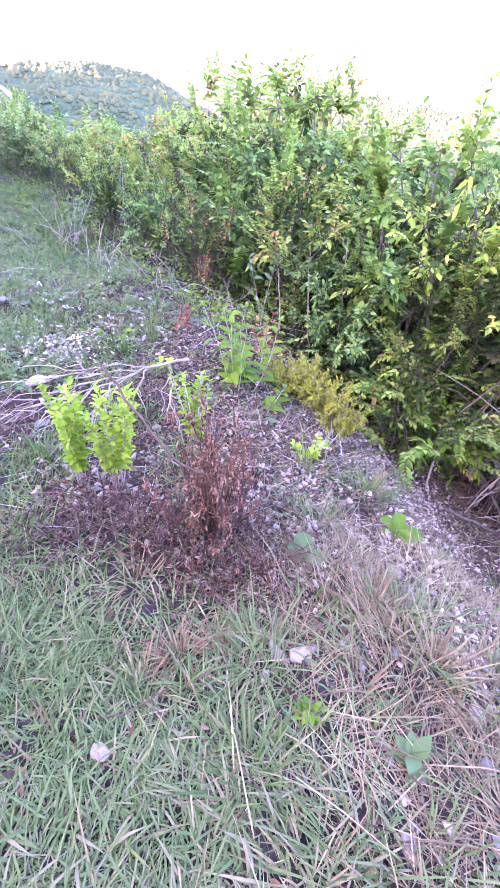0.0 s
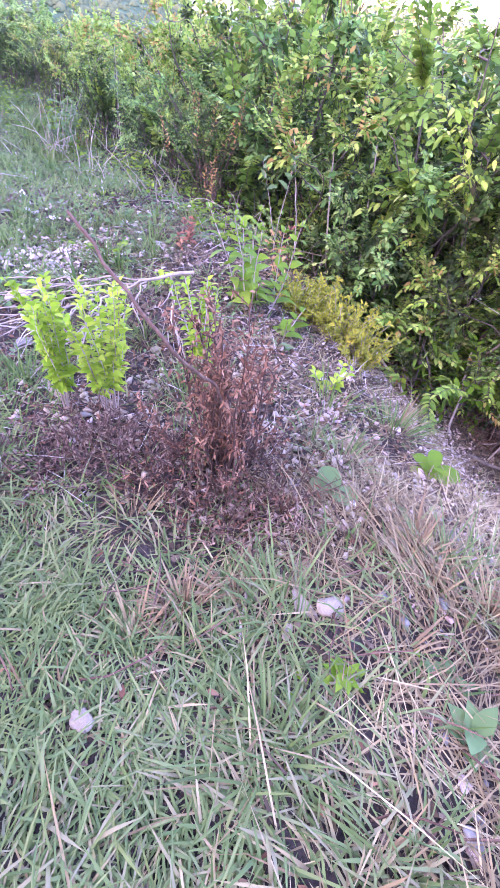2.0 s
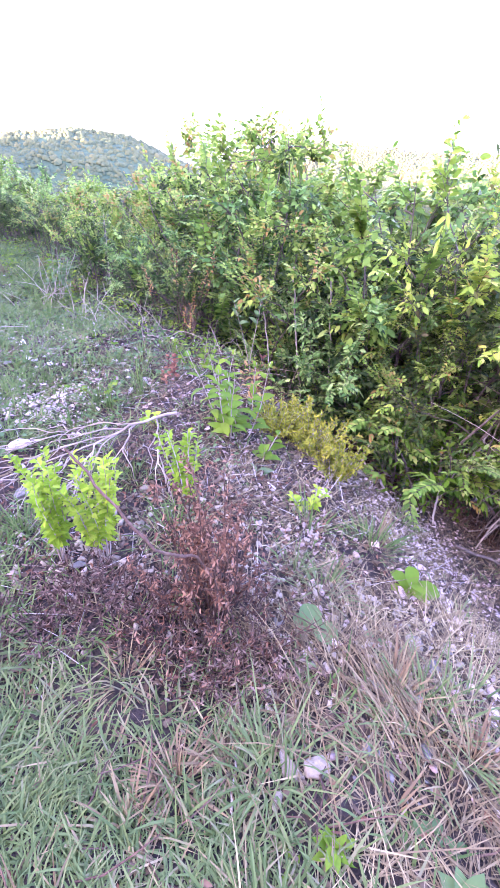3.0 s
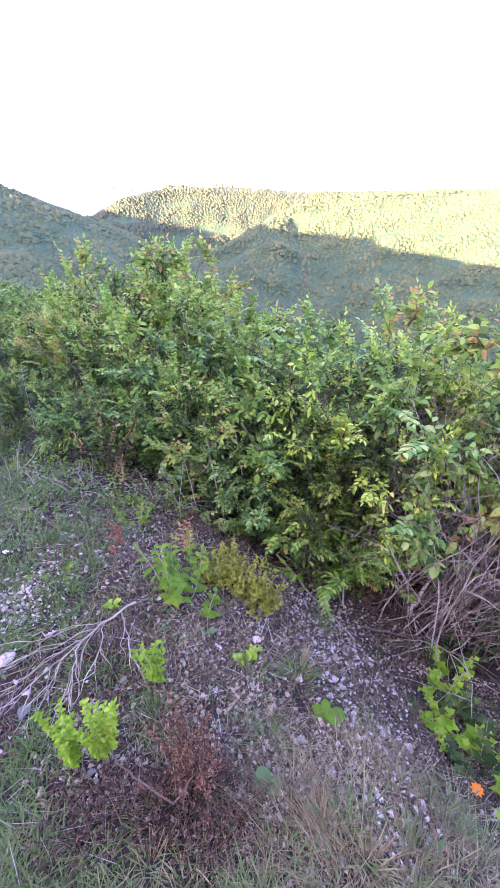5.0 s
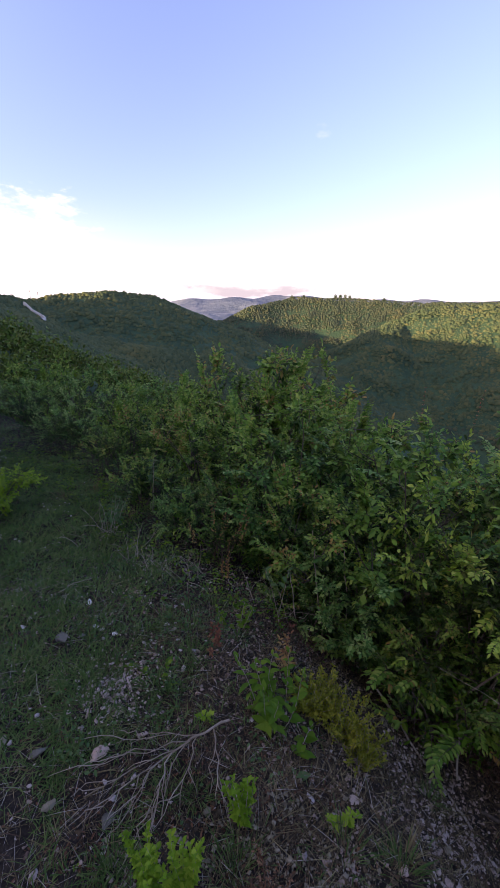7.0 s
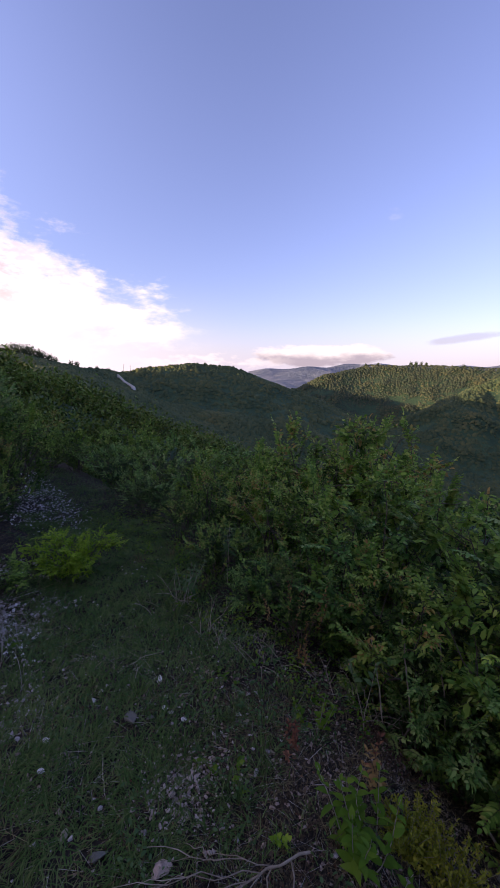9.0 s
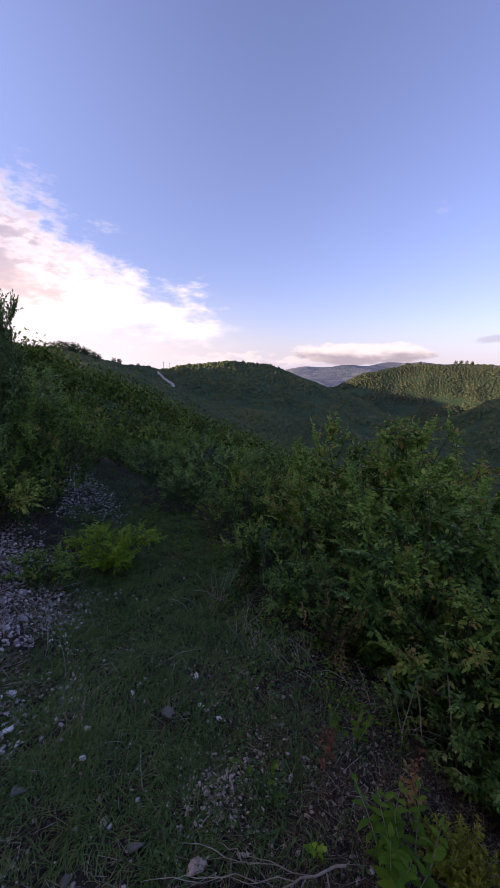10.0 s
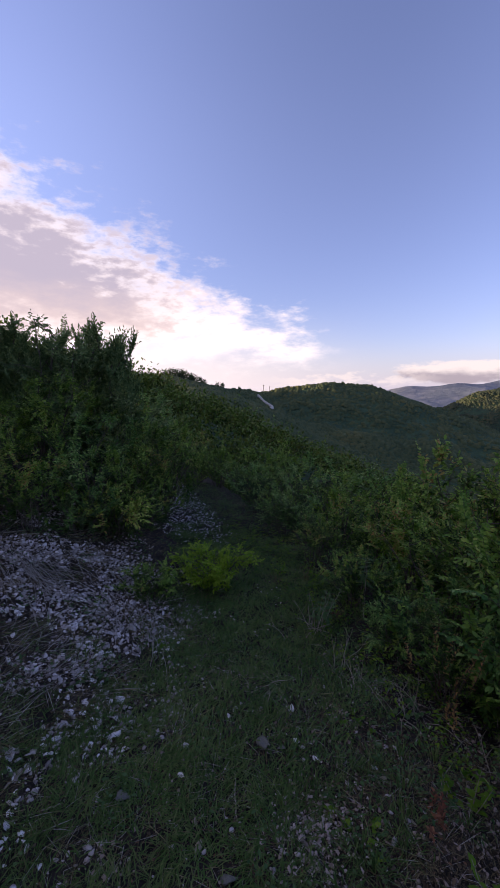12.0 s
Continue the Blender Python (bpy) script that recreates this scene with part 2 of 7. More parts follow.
M_BLOTCH = rough_material("pale blotched bark", [(0.35, (0.12, 0.10, 0.08)), (0.5, (0.34, 0.30, 0.26)), (0.65, (0.55, 0.51, 0.46))], 26, 0.5, 0.003, 0.9, 120, 0.1)
M_BARK = rough_material("grey brown bark", [(0.3, (0.08, 0.065, 0.05)), (0.6, (0.19, 0.155, 0.125)), (0.8, (0.3, 0.26, 0.22))], 40, 0.6, 0.003, 0.9, 260, 0.2, tone=0.52)
M_PALEWOOD = rough_material("dry pale wood", [(0.3, (0.1872, 0.1548, 0.1224)), (0.6, (0.3024, 0.2592, 0.2088)), (0.8, (0.4176, 0.3744, 0.3168))], 30, 0.4, 0.002, 0.85, 220, 0.25, tone=0.82)
M_REDSTEM = rough_material("dark reddish twig", [(0.3, (0.05, 0.0294, 0.0221)), (0.6, (0.11, 0.063, 0.0442)), (0.8, (0.19, 0.121, 0.0808))], 60, 0.4, 0.002, 0.85, 220, 0.25, tone=0.62)
M_ROAD = rough_material("pale gravel road", [(0.3, (0.38, 0.36, 0.33)), (0.7, (0.54, 0.51, 0.47))], 1.0, 0.1, 0.05)

G = lambda r, g, b: (r, g, b)
# low tone: shade between the branches is put into the inner leaf colours
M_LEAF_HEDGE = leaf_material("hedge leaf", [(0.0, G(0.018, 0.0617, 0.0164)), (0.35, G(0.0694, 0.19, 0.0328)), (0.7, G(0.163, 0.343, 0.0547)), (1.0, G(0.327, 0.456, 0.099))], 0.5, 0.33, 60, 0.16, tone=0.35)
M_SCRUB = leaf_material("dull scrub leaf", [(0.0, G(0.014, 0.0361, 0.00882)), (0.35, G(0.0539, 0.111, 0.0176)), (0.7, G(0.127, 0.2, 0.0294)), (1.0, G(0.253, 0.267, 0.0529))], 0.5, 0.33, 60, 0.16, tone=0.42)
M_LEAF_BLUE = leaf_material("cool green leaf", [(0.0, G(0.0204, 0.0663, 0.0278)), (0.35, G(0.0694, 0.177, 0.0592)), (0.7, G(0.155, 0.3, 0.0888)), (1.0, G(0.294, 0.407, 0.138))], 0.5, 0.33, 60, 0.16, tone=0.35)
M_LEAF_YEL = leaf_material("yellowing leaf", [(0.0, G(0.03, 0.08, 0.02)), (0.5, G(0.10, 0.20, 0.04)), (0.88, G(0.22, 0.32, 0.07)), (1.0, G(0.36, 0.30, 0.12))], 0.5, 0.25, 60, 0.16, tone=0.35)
# outer leaf colours: young green, brightened further to stand in for light
M_TIP_GREEN = leaf_material("young green leaf, lit tone", [(0.0, G(0.0451, 0.11, 0.0192)), (0.35, G(0.112, 0.233, 0.0367)), (0.7, G(0.217, 0.347, 0.0612)), (0.93, G(0.325, 0.418, 0.0963)), (1.0, G(0.361, 0.237, 0.0788))], 0.5, 0.35, 60, 0.12, 3.0, 0.97)
# lighter copy of the scrub colour, light from above painted in
M_TIP_SCRUB = leaf_material("scrub top leaf, lit tone", [(0.0, G(0.034, 0.085, 0.015)), (0.35, G(0.085, 0.175, 0.0255)), (0.7, G(0.153, 0.26, 0.039)), (1.0, G(0.264, 0.32, 0.0638))], 0.5, 0.2, 60, 0.15, 3.0, 0.62)
M_TIP_COOL = leaf_material("young cool green leaf, lit tone", [(0.0, G(0.0316, 0.102, 0.0259)), (0.35, G(0.0856, 0.209, 0.0502)), (0.7, G(0.176, 0.32, 0.0821)), (1.0, G(0.324, 0.417, 0.138))], 0.5, 0.35, 60, 0.12, 3.0, 0.97)
M_TIP_YEL = leaf_material("young yellow green leaf, lit tone", [(0.0, G(0.069, 0.16, 0.0224)), (0.4, G(0.175, 0.301, 0.0384)), (0.75, G(0.331, 0.436, 0.072)), (0.93, G(0.46, 0.485, 0.112)), (1.0, G(0.414, 0.272, 0.088))], 0.45, 0.3, 60, 0.12, 3.0, 1.02)
M_LEAF_BRIGHT = leaf_material("fresh yellow green leaf", [(0.0, G(0.0969, 0.212, 0.0149)), (0.6, G(0.203, 0.37, 0.0267)), (1.0, G(0.349, 0.487, 0.0535))], 0.5, 0.45, tone=0.92)
M_LEAF_PLANT = leaf_material("herb leaf", [(0.0, G(0.0473, 0.14, 0.0121)), (0.6, G(0.142, 0.31, 0.0248)), (1.0, G(0.284, 0.44, 0.0468))], 0.5, 0.4, tone=0.6)
M_LEAF_GREY = leaf_material("grey green broad leaf", [(0.0, G(0.0599, 0.142, 0.0506)), (0.6, G(0.12, 0.237, 0.0867)), (1.0, G(0.188, 0.314, 0.123))], 0.55, 0.3, tone=0.6)
M_LEAF_MOSS = leaf_material("yellow olive spurge", [(0.0, G(0.108, 0.142, 0.017)), (0.6, G(0.26, 0.29, 0.034)), (1.0, G(0.45, 0.41, 0.055))], 0.6, 0.4, tone=0.9)
M_LEAF_RED = leaf_material("dry rust red leaf", [(0.0, G(0.11, 0.045, 0.03)), (0.6, G(0.24, 0.095, 0.055)), (1.0, G(0.38, 0.19, 0.10))], 0.6, 0.35, tone=0.95)
M_LEAF_ORANGE = leaf_material("orange brown leaf", [(0.0, G(0.17, 0.095, 0.04)), (0.6, G(0.32, 0.19, 0.07)), (1.0, G(0.42, 0.32, 0.12))], 0.6, 0.35, tone=0.95)
M_LEAF_DEAD = leaf_material("dead brown leaf", [(0.0, G(0.0587, 0.0264, 0.0168)), (0.5, G(0.138, 0.0659, 0.0395)), (0.9, G(0.255, 0.136, 0.0804)), (1.0, G(0.359, 0.214, 0.132))], 0.8, 0.2, tone=0.75)
M_LEAF_PURPLE = leaf_material("dead purplish needle", [(0.0, G(0.094, 0.0598, 0.0515)), (0.5, G(0.188, 0.124, 0.0994)), (1.0, G(0.308, 0.23, 0.162))], 0.8, 0.2, tone=0.75)
M_JUNIPER = leaf_material("dark juniper scale leaf", [(0.0, G(0.04, 0.08, 0.032)), (0.6, G(0.11, 0.175, 0.065)), (1.0, G(0.21, 0.27, 0.10))], 0.7, 0.3, tone=1.15)
M_FOREST = leaf_material("forest crown", [(0.0, G(0.0289, 0.0538, 0.0329)), (0.4, G(0.0579, 0.0845, 0.0433)), (0.75, G(0.0907, 0.11, 0.0504)), (1.0, G(0.14, 0.134, 0.0563))], 0.9, 0.0, 0.25, 0.1, 0.02, 1.0, 0.4)
M_FOREST_DARK = leaf_material("dark oak crown", [(0.0, G(0.0275, 0.0459, 0.0338)), (0.45, G(0.0644, 0.0757, 0.0416)), (0.8, G(0.123, 0.112, 0.0455)), (1.0, G(0.215, 0.155, 0.0495))], 0.9, 0.0, 0.25, 0.1, 0.02, 1.15, 0.4)
M_GRASS = leaf_material("green grass blade", [(0.0, G(0.049, 0.0822, 0.0302)), (0.4, G(0.0909, 0.153, 0.0467)), (0.75, G(0.14, 0.209, 0.0741)), (0.92, G(0.173, 0.222, 0.0901)), (1.0, G(0.241, 0.235, 0.129))], 0.5, 0.35, tone=0.8)
M_GRASS_DARK = leaf_material("path turf blade", [(0.0, G(0.0378, 0.0908, 0.0238)), (0.6, G(0.0915, 0.176, 0.0427)), (1.0, G(0.183, 0.236, 0.0832))], 0.55, 0.3, tone=0.8)
M_STRAWPALE = leaf_material("bleached grey straw", [(0.0, G(0.24, 0.21, 0.19)), (0.5, G(0.4, 0.37, 0.34)), (1.0, G(0.58, 0.55, 0.52))], 0.7, 0.2, tone=0.8)
M_STRAW = leaf_material("dry straw", [(0.0, G(0.0898, 0.066, 0.0341)), (0.5, G(0.189, 0.148, 0.0785)), (0.85, G(0.286, 0.235, 0.128)), (1.0, G(0.428, 0.37, 0.201))], 0.7, 0.25, tone=0.78)
M_TUFT = leaf_material("orange brown dry grass", [(0.0, G(0.144, 0.095, 0.055)), (0.5, G(0.288, 0.209, 0.11)), (1.0, G(0.378, 0.342, 0.176))], 0.7, 0.25)
M_FLOWER = leaf_material("orange petal", [(0.0, G(0.75, 0.13, 0.01)), (1.0, G(0.9, 0.25, 0.02))], 0.5, 0.4, tone=1.0)


# ---- lie of the land ----
RX, RY, DX, DY = 0.819, 0.574, -0.574, 0.819     # across the path to the right, and along it


def place(u, v):
    """World x, y of a spot u metres right of the walker and v metres along the path."""
    return 0.3 + RX * u + DX * v, -0.1 + RY * u + DY * v


def across(x, y):
    x, y = np.asarray(x, float) - 0.3, np.asarray(y, float) + 0.1
    return RX * x + RY * y, DX * x + DY * y


def smooth(a, b, x):
    t = np.clip((np.asarray(x, float) - a) / (b - a), 0, 1)
    return t * t * (3 - 2 * t)


def waves(x, y, size, seed, n=7):
    """A cheap smooth noise, about -1 to 1."""
    rs = np.random.RandomState(seed)
    out = 0
    for _ in range(n):
        a, p, f = rs.uniform(0, 6.283), rs.uniform(0, 6.283), rs.uniform(0.6, 1.6) * 6.283 / size
        out = out + np.sin((x * np.cos(a) + y * np.sin(a)) * f + p)
    return out / n * 1.6


def path_bend(v):
    return np.interp(v, [2.2, 3.6, 4.8, 6, 9, 14, 20], [0, -0.15, -0.75, -1.35, -3.0, -6.0, -10.0])


U_AT = [-30, -12, -8, -3.6, -2.2, -1.6, -1.0, -0.5, 0.35, 0.5, 0.8, 1.1, 1.4, 1.7, 2.6, 5, 10, 20, 40]
Z_AT = [8.0, 4.6, 3.0, 1.05, 0.55, 0.30, 0.05, 0.0, 0.0, -0.03, -0.12, -0.37, -0.58, -0.70, -1.25, -3.0, -7.0, -16.0, -30.0]


def near_height(x, y):
    u, v = across(x, y)
    z = np.interp(u - path_bend(v), U_AT, Z_AT)
    z = z - 0.035 * np.clip(v - 5, 0, 60)
    z = z + 0.09 * smooth(0.6, 0.1, v) * smooth(-1.8, -0.8, u) * smooth(1.3, 0.5, u)
    return z + 0.014 * waves(x, y, 0.45, 3) + 0.03 * waves(x, y, 1.6, 4) + 0.008 * waves(x, y, 0.16, 5)


RIDGES = [   # slope, crest as x, y, z
    (0.50, [(60, -90, 10), (0, -24, 8), (-22, -8, 8), (-31, 4, 6), (-45, 28, 1), (-110, 85, 0), (-190, 150, 6), (-249, 168, 15)]),
    (0.42, [(-480, 60, 45), (-350, 110, 30), (-249, 168, 15), (-278, 259, 9), (-281, 312, 8), (-240, 356, 18), (-213, 385, 15), (-189, 419, 2), (-167, 450, -10), (-143, 479, -26), (-117, 507, -34), (-81, 534, -62)]),
    (0.35, [(-420, 470, 8), (-460, 620, 20), (-590, 950, 26), (-600, 1200, 26)]),
    (0.58, [(-254, 759, -18), (-224, 820, 14), (-159, 886, 34), (-63, 898, 35), (78, 897, 29), (318, 788, 34), (459, 655, 33), (800, 600, 40)]),
    (0.55, [(-65, 475, -77), (-42, 498, -57), (2, 535, -22), (44, 615, 1), (78, 636, 18), (166, 618, 22), (240, 594, 27), (344, 491, 24), (520, 300, 22), (700, 0, 30)]),
    (0.22, [(-1700, 2400, 20), (-1300, 2250, 25), (-1100, 2350, 58), (-890, 2440, 84), (-630, 2520, 102), (-360, 2570, 107), (-90, 2600, 100), (600, 2500, 90)]),
]


def ridge_height(x, y, slope, crest):
    best = np.full(np.shape(x), -1e9)
    for (x0, y0, z0), (x1, y1, z1) in zip(crest, crest[1:]):
        dx, dy = x1 - x0, y1 - y0
        t = np.clip(((x - x0) * dx + (y - y0) * dy) / (dx * dx + dy * dy), 0, 1)
        d = np.hypot(x - x0 - t * dx, y - y0 - t * dy)
        best = np.maximum(best, z0 + t * (z1 - z0) - slope * (np.sqrt(d * d + 144) - 12))
    return best


def far_height(x, y):
    hs = [ridge_height(x, y, s, c) for s, c in RIDGES]
    hs.append(np.full(np.shape(x), -170.0))
    k = 3.0
    top = np.max(hs, 0)
    z = top + k * np.log(np.sum([np.exp((h - top) / k) for h in hs], 0)) - k * 0.3
    r = np.hypot(x, y)
    gul = smooth(-6, -40, z - 20) * 7
    return z + (1.2 + gul * 0.5) * waves(x, y, 60, 11) * smooth(30, 120, r) + 1.6 * waves(x, y, 170, 12) * smooth(100, 300, r) * smooth(25, -25, z) + 14 * waves(x, y, 330, 13) * smooth(1400, 2200, r)


def height(x, y):
    x, y = np.asarray(x, float), np.asarray(y, float)
    w = smooth(14, 42, np.hypot(x, y))
    return near_height(x, y) * (1 - w) + far_height(x, y) * w


# ---- building blocks ----
def mesh_np(name, V, F, soft=False):
    V, F = np.ascontiguousarray(V, np.float32), np.ascontiguousarray(F, np.int32)
    me = bpy.data.meshes.new(name)
    me.vertices.add(len(V))
    me.vertices.foreach_set("co", V.ravel())
    me.loops.add(F.size)
    me.loops.foreach_set("vertex_index", F.ravel())
    me.polygons.add(len(F))
    me.polygons.foreach_set("loop_start", np.arange(0, F.size, F.shape[1], dtype=np.int32))
    if soft:
        me.polygons.foreach_set("use_smooth", np.ones(len(F), bool))
    me.update()
    return me


class Geo:
    """Collects triangles."""

    def __init__(self):
        self.v, self.f, self.n = [], [], 0

    def add(self, V, F):
        V, F = np.asarray(V, float).reshape(-1, 3), np.asarray(F, int)
        if F.shape[1] == 4:
            F = np.concatenate([F[:, [0, 1, 2]], F[:, [0, 2, 3]]])
        self.v.append(V)
        self.f.append(F + self.n)
        self.n += len(V)
        return self

    def mesh(self, name, mat, soft=False):
        me = mesh_np(name, np.concatenate(self.v), np.concatenate(self.f), soft)
        me.materials.append(mat)
        return me


def part(name, data, parent, label="", at=(0, 0, 0)):
    ob = new(name, data)
    ob.parent = parent
    ob.location = at
    return tagged(ob, label)


def unit(a):
    return a / np.maximum(np.linalg.norm(a, axis=-1, keepdims=True), 1e-9)


# x along the leaf, y across, z up out of it
OVAL = (np.array([(0, 0, 0), (0.28, 0.40, 0.10), (0.68, 0.36, 0.06), (1, 0, -0.10), (0.68, -0.36, 0.06), (0.28, -0.40, 0.10)]), np.array([(0, 3, 2, 1), (0, 5, 4, 3)]))
BROAD = (np.array([(0, 0, 0), (0.10, 0.34, 0.05), (0.35, 0.50, 0.10), (0.70, 0.34, 0.04), (1, 0, -0.16), (0.70, -0.34, 0.04), (0.35, -0.50, 0.10), (0.10, -0.34, 0.05), (0.38, 0, -0.01), (0.70, 0, -0.05)]),
         np.array([(0, 8, 2, 1), (8, 9, 3, 2), (9, 4, 3, 3), (0, 7, 6, 8), (8, 6, 5, 9), (9, 5, 4, 4)]))
RIM = [(0.5 - 0.5 * math.cos(a), 0.46 * math.sin(a) ** 0.8 * (1.06 if k % 2 else 0.97)) for k, a in enumerate(np.linspace(0.25, 2.75, 8))]
SOFT = (np.array([(0, 0, 0)] + [(x, y, 0.10 * y + 0.03) for x, y in RIM] + [(1, 0, -0.12)] + [(x, -y, 0.10 * y + 0.03) for x, y in RIM] + [(0.3, 0, -0.015), (0.65, 0, -0.03)]),
        np.array([(0, 18, 1, 1), (18, 2, 1, 1), (18, 3, 2, 2), (18, 4, 3, 3), (18, 19, 4, 4), (19, 5, 4, 4), (19, 6, 5, 5), (19, 7, 6, 6), (19, 8, 7, 7), (19, 9, 8, 8),
                  (0, 10, 18, 18), (18, 10, 11, 11), (18, 11, 12, 12), (18, 12, 13, 13), (18, 13, 19, 19), (19, 13, 14, 14), (19, 14, 15, 15), (19, 15, 16, 16), (19, 16, 17, 17), (19, 17, 9, 9)]))
LOBED = (np.array([(0, 0, 0), (0.02, 0.30, 0.02), (0.25, 0.30, 0.06), (0.42, 0.62, 0.02), (0.62, 0.28, 0.05), (1, 0, -0.14), (0.62, -0.28, 0.05), (0.42, -0.62, 0.02), (0.25, -0.30, 0.06), (0.02, -0.30, 0.02), (0.45, 0, 0)]),
         np.array([(0, 10, 2, 1), (10, 4, 3, 2), (10, 5, 4, 4), (0, 9, 8, 10), (10, 8, 7, 6), (10, 6, 5, 5)]))
BLADE = (np.array([(0, 0.5, 0), (0, -0.5, 0), (0.35, 0.46, 0), (0.35, -0.46, 0), (0.7, 0.3, 0), (0.7, -0.3, 0), (1, 0, 0)]), np.array([(0, 1, 3, 2), (2, 3, 5, 4), (4, 5, 6, 6)]))
BLADE3 = (np.array([(0, 0.5, 0), (0, -0.5, 0), (0.55, 0.40, 0), (0.55, -0.40, 0), (1, 0, 0)]), np.array([(0, 1, 3), (0, 3, 2), (2, 3, 4)]))


def leaves(P, D, N, length, width, shape=OVAL, droop=0.0):
    """Leaves at P along D with face normal N. Returns points and triangles."""
    T, F = shape
    if F.shape[1] == 4:
        tri = np.concatenate([F[:, [0, 1, 2]], F[:, [0, 2, 3]]])
        F = tri[(tri[:, 0] != tri[:, 1]) & (tri[:, 1] != tri[:, 2]) & (tri[:, 0] != tri[:, 2])]
    P, D = np.asarray(P, float), unit(np.asarray(D, float))
    S = unit(np.cross(N, D))
    N = np.cross(D, S)
    n = len(P)
    length, width, droop = (np.broadcast_to(a, n)[:, None, None] for a in (length, width, droop))
    t = T[None]
    V = P[:, None] + length * t[..., :1] * D[:, None] + width * t[..., 1:2] * S[:, None] + width * t[..., 2:] * N[:, None]
    V = V - np.array([0, 0, 1.0]) * (droop * length * t[..., :1] ** 2)
    return V.reshape(-1, 3), (F[None] + (np.arange(n) * len(T))[:, None, None]).reshape(-1, 3)


def tube(points, radii, sides=5):
    P = np.asarray(points, float)
    r = np.broadcast_to(radii, len(P))
    d = unit(np.gradient(P, axis=0))
    a = unit(np.cross(d, np.where(np.abs(d[:, 2:]) > 0.9, (1.0, 0, 0), (0, 0, 1.0))))
    b = np.cross(d, a)
    w = np.arange(sides) * 2 * np.pi / sides
    V = P[:, None] + r[:, None, None] * (np.cos(w)[None, :, None] * a[:, None] + np.sin(w)[None, :, None] * b[:, None])
    n = len(P)
    i, j = np.meshgrid(np.arange(n - 1), np.arange(sides), indexing="ij")
    k = (j + 1) % sides
    F = np.stack([i * sides + j, i * sides + k, (i + 1) * sides + k, (i + 1) * sides + j], -1).reshape(-1, 4)
    return V.reshape(-1, 3), F


def bent(rs, start, way, length, n=6, wander=0.15, lift=0.0):
    """A crooked line of n points."""
    p, d = np.array(start, float), unit(np.array(way, float))
    out = [p]
    for _ in range(n - 1):
        d = unit(d + rs.normal(0, wander, 3) + (0, 0, lift))
        p = p + d * length / (n - 1)
        out.append(p)
    return np.array(out)


def ico(sub):
    bm = bmesh.new()
    bmesh.ops.create_icosphere(bm, subdivisions=sub, radius=1)
    V = np.array([v.co[:] for v in bm.verts])
    F = np.array([[v.index for v in f.verts] for f in bm.faces])
    bm.free()
    return V, F


ICO1, ICO2, ICO3 = ico(1), ico(2), ico(3)


def rock(rs, shape=ICO2, rough=0.28):
    V, F = shape
    V = V.copy()
    for _ in range(13):                      # knock flat faces off the ball
        n = unit(rs.normal(0, 1, 3))
        cut = rs.uniform(0.18, 0.62)
        d = V @ n
        V = V - np.clip(d - cut, 0, None)[:, None] * n
    V = V * (1 + rs.normal(0, rough * 0.09, (len(V), 1)))
    V = V / np.abs(V).max(0) * rs.uniform(0.75, 1.1, 3) * (1.05, 0.95, 0.62)
    return V, F


def turned(V, a):
    c, s = np.cos(a), np.sin(a)
    return np.stack([V[..., 0] * c - V[..., 1] * s, V[..., 0] * s + V[..., 1] * c, V[..., 2]], -1)


# ---- ground ----
def build_ground():
    na, radii = 420, np.concatenate([np.linspace(0.02, 6, 150), np.geomspace(6.05, 4600, 190)])
    a = np.arange(na) * 2 * np.pi / na
    X = -0.1 + radii[:, None] * np.cos(a)
    Y = 1.0 + radii[:, None] * np.sin(a)
    V = np.stack([X, Y, height(X, Y)], -1).reshape(-1, 3)
    i, j = np.meshgrid(np.arange(len(radii) - 1), np.arange(na), indexing="ij")
    k = (j + 1) % na
    F = np.stack([i * na + j, (i + 1) * na + j, (i + 1) * na + k, i * na + k], -1).reshape(-1, 4)
    hub = len(V)
    V = np.concatenate([V, [[-0.1, 1.0, float(height(-0.1, 1.0))]]])
    F = np.concatenate([F[:, [0, 1, 2]], F[:, [0, 2, 3]], np.stack([np.full(na, hub), np.arange(na), (np.arange(na) + 1) % na], -1)])
    me = mesh_np("ground", V, F, True)
    for m in (M_SOIL, M_HILL, M_HAZY_MOUNTAIN):
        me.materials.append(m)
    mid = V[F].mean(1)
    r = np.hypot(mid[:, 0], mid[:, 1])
    # beyond 1750 m the ground takes the colour with haze painted in
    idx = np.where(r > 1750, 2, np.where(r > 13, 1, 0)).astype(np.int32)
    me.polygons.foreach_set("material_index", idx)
    return tagged(new("ground", me), "stony hillside with dry litter above a wooded valley", "ground", kind="structure")


build_ground()


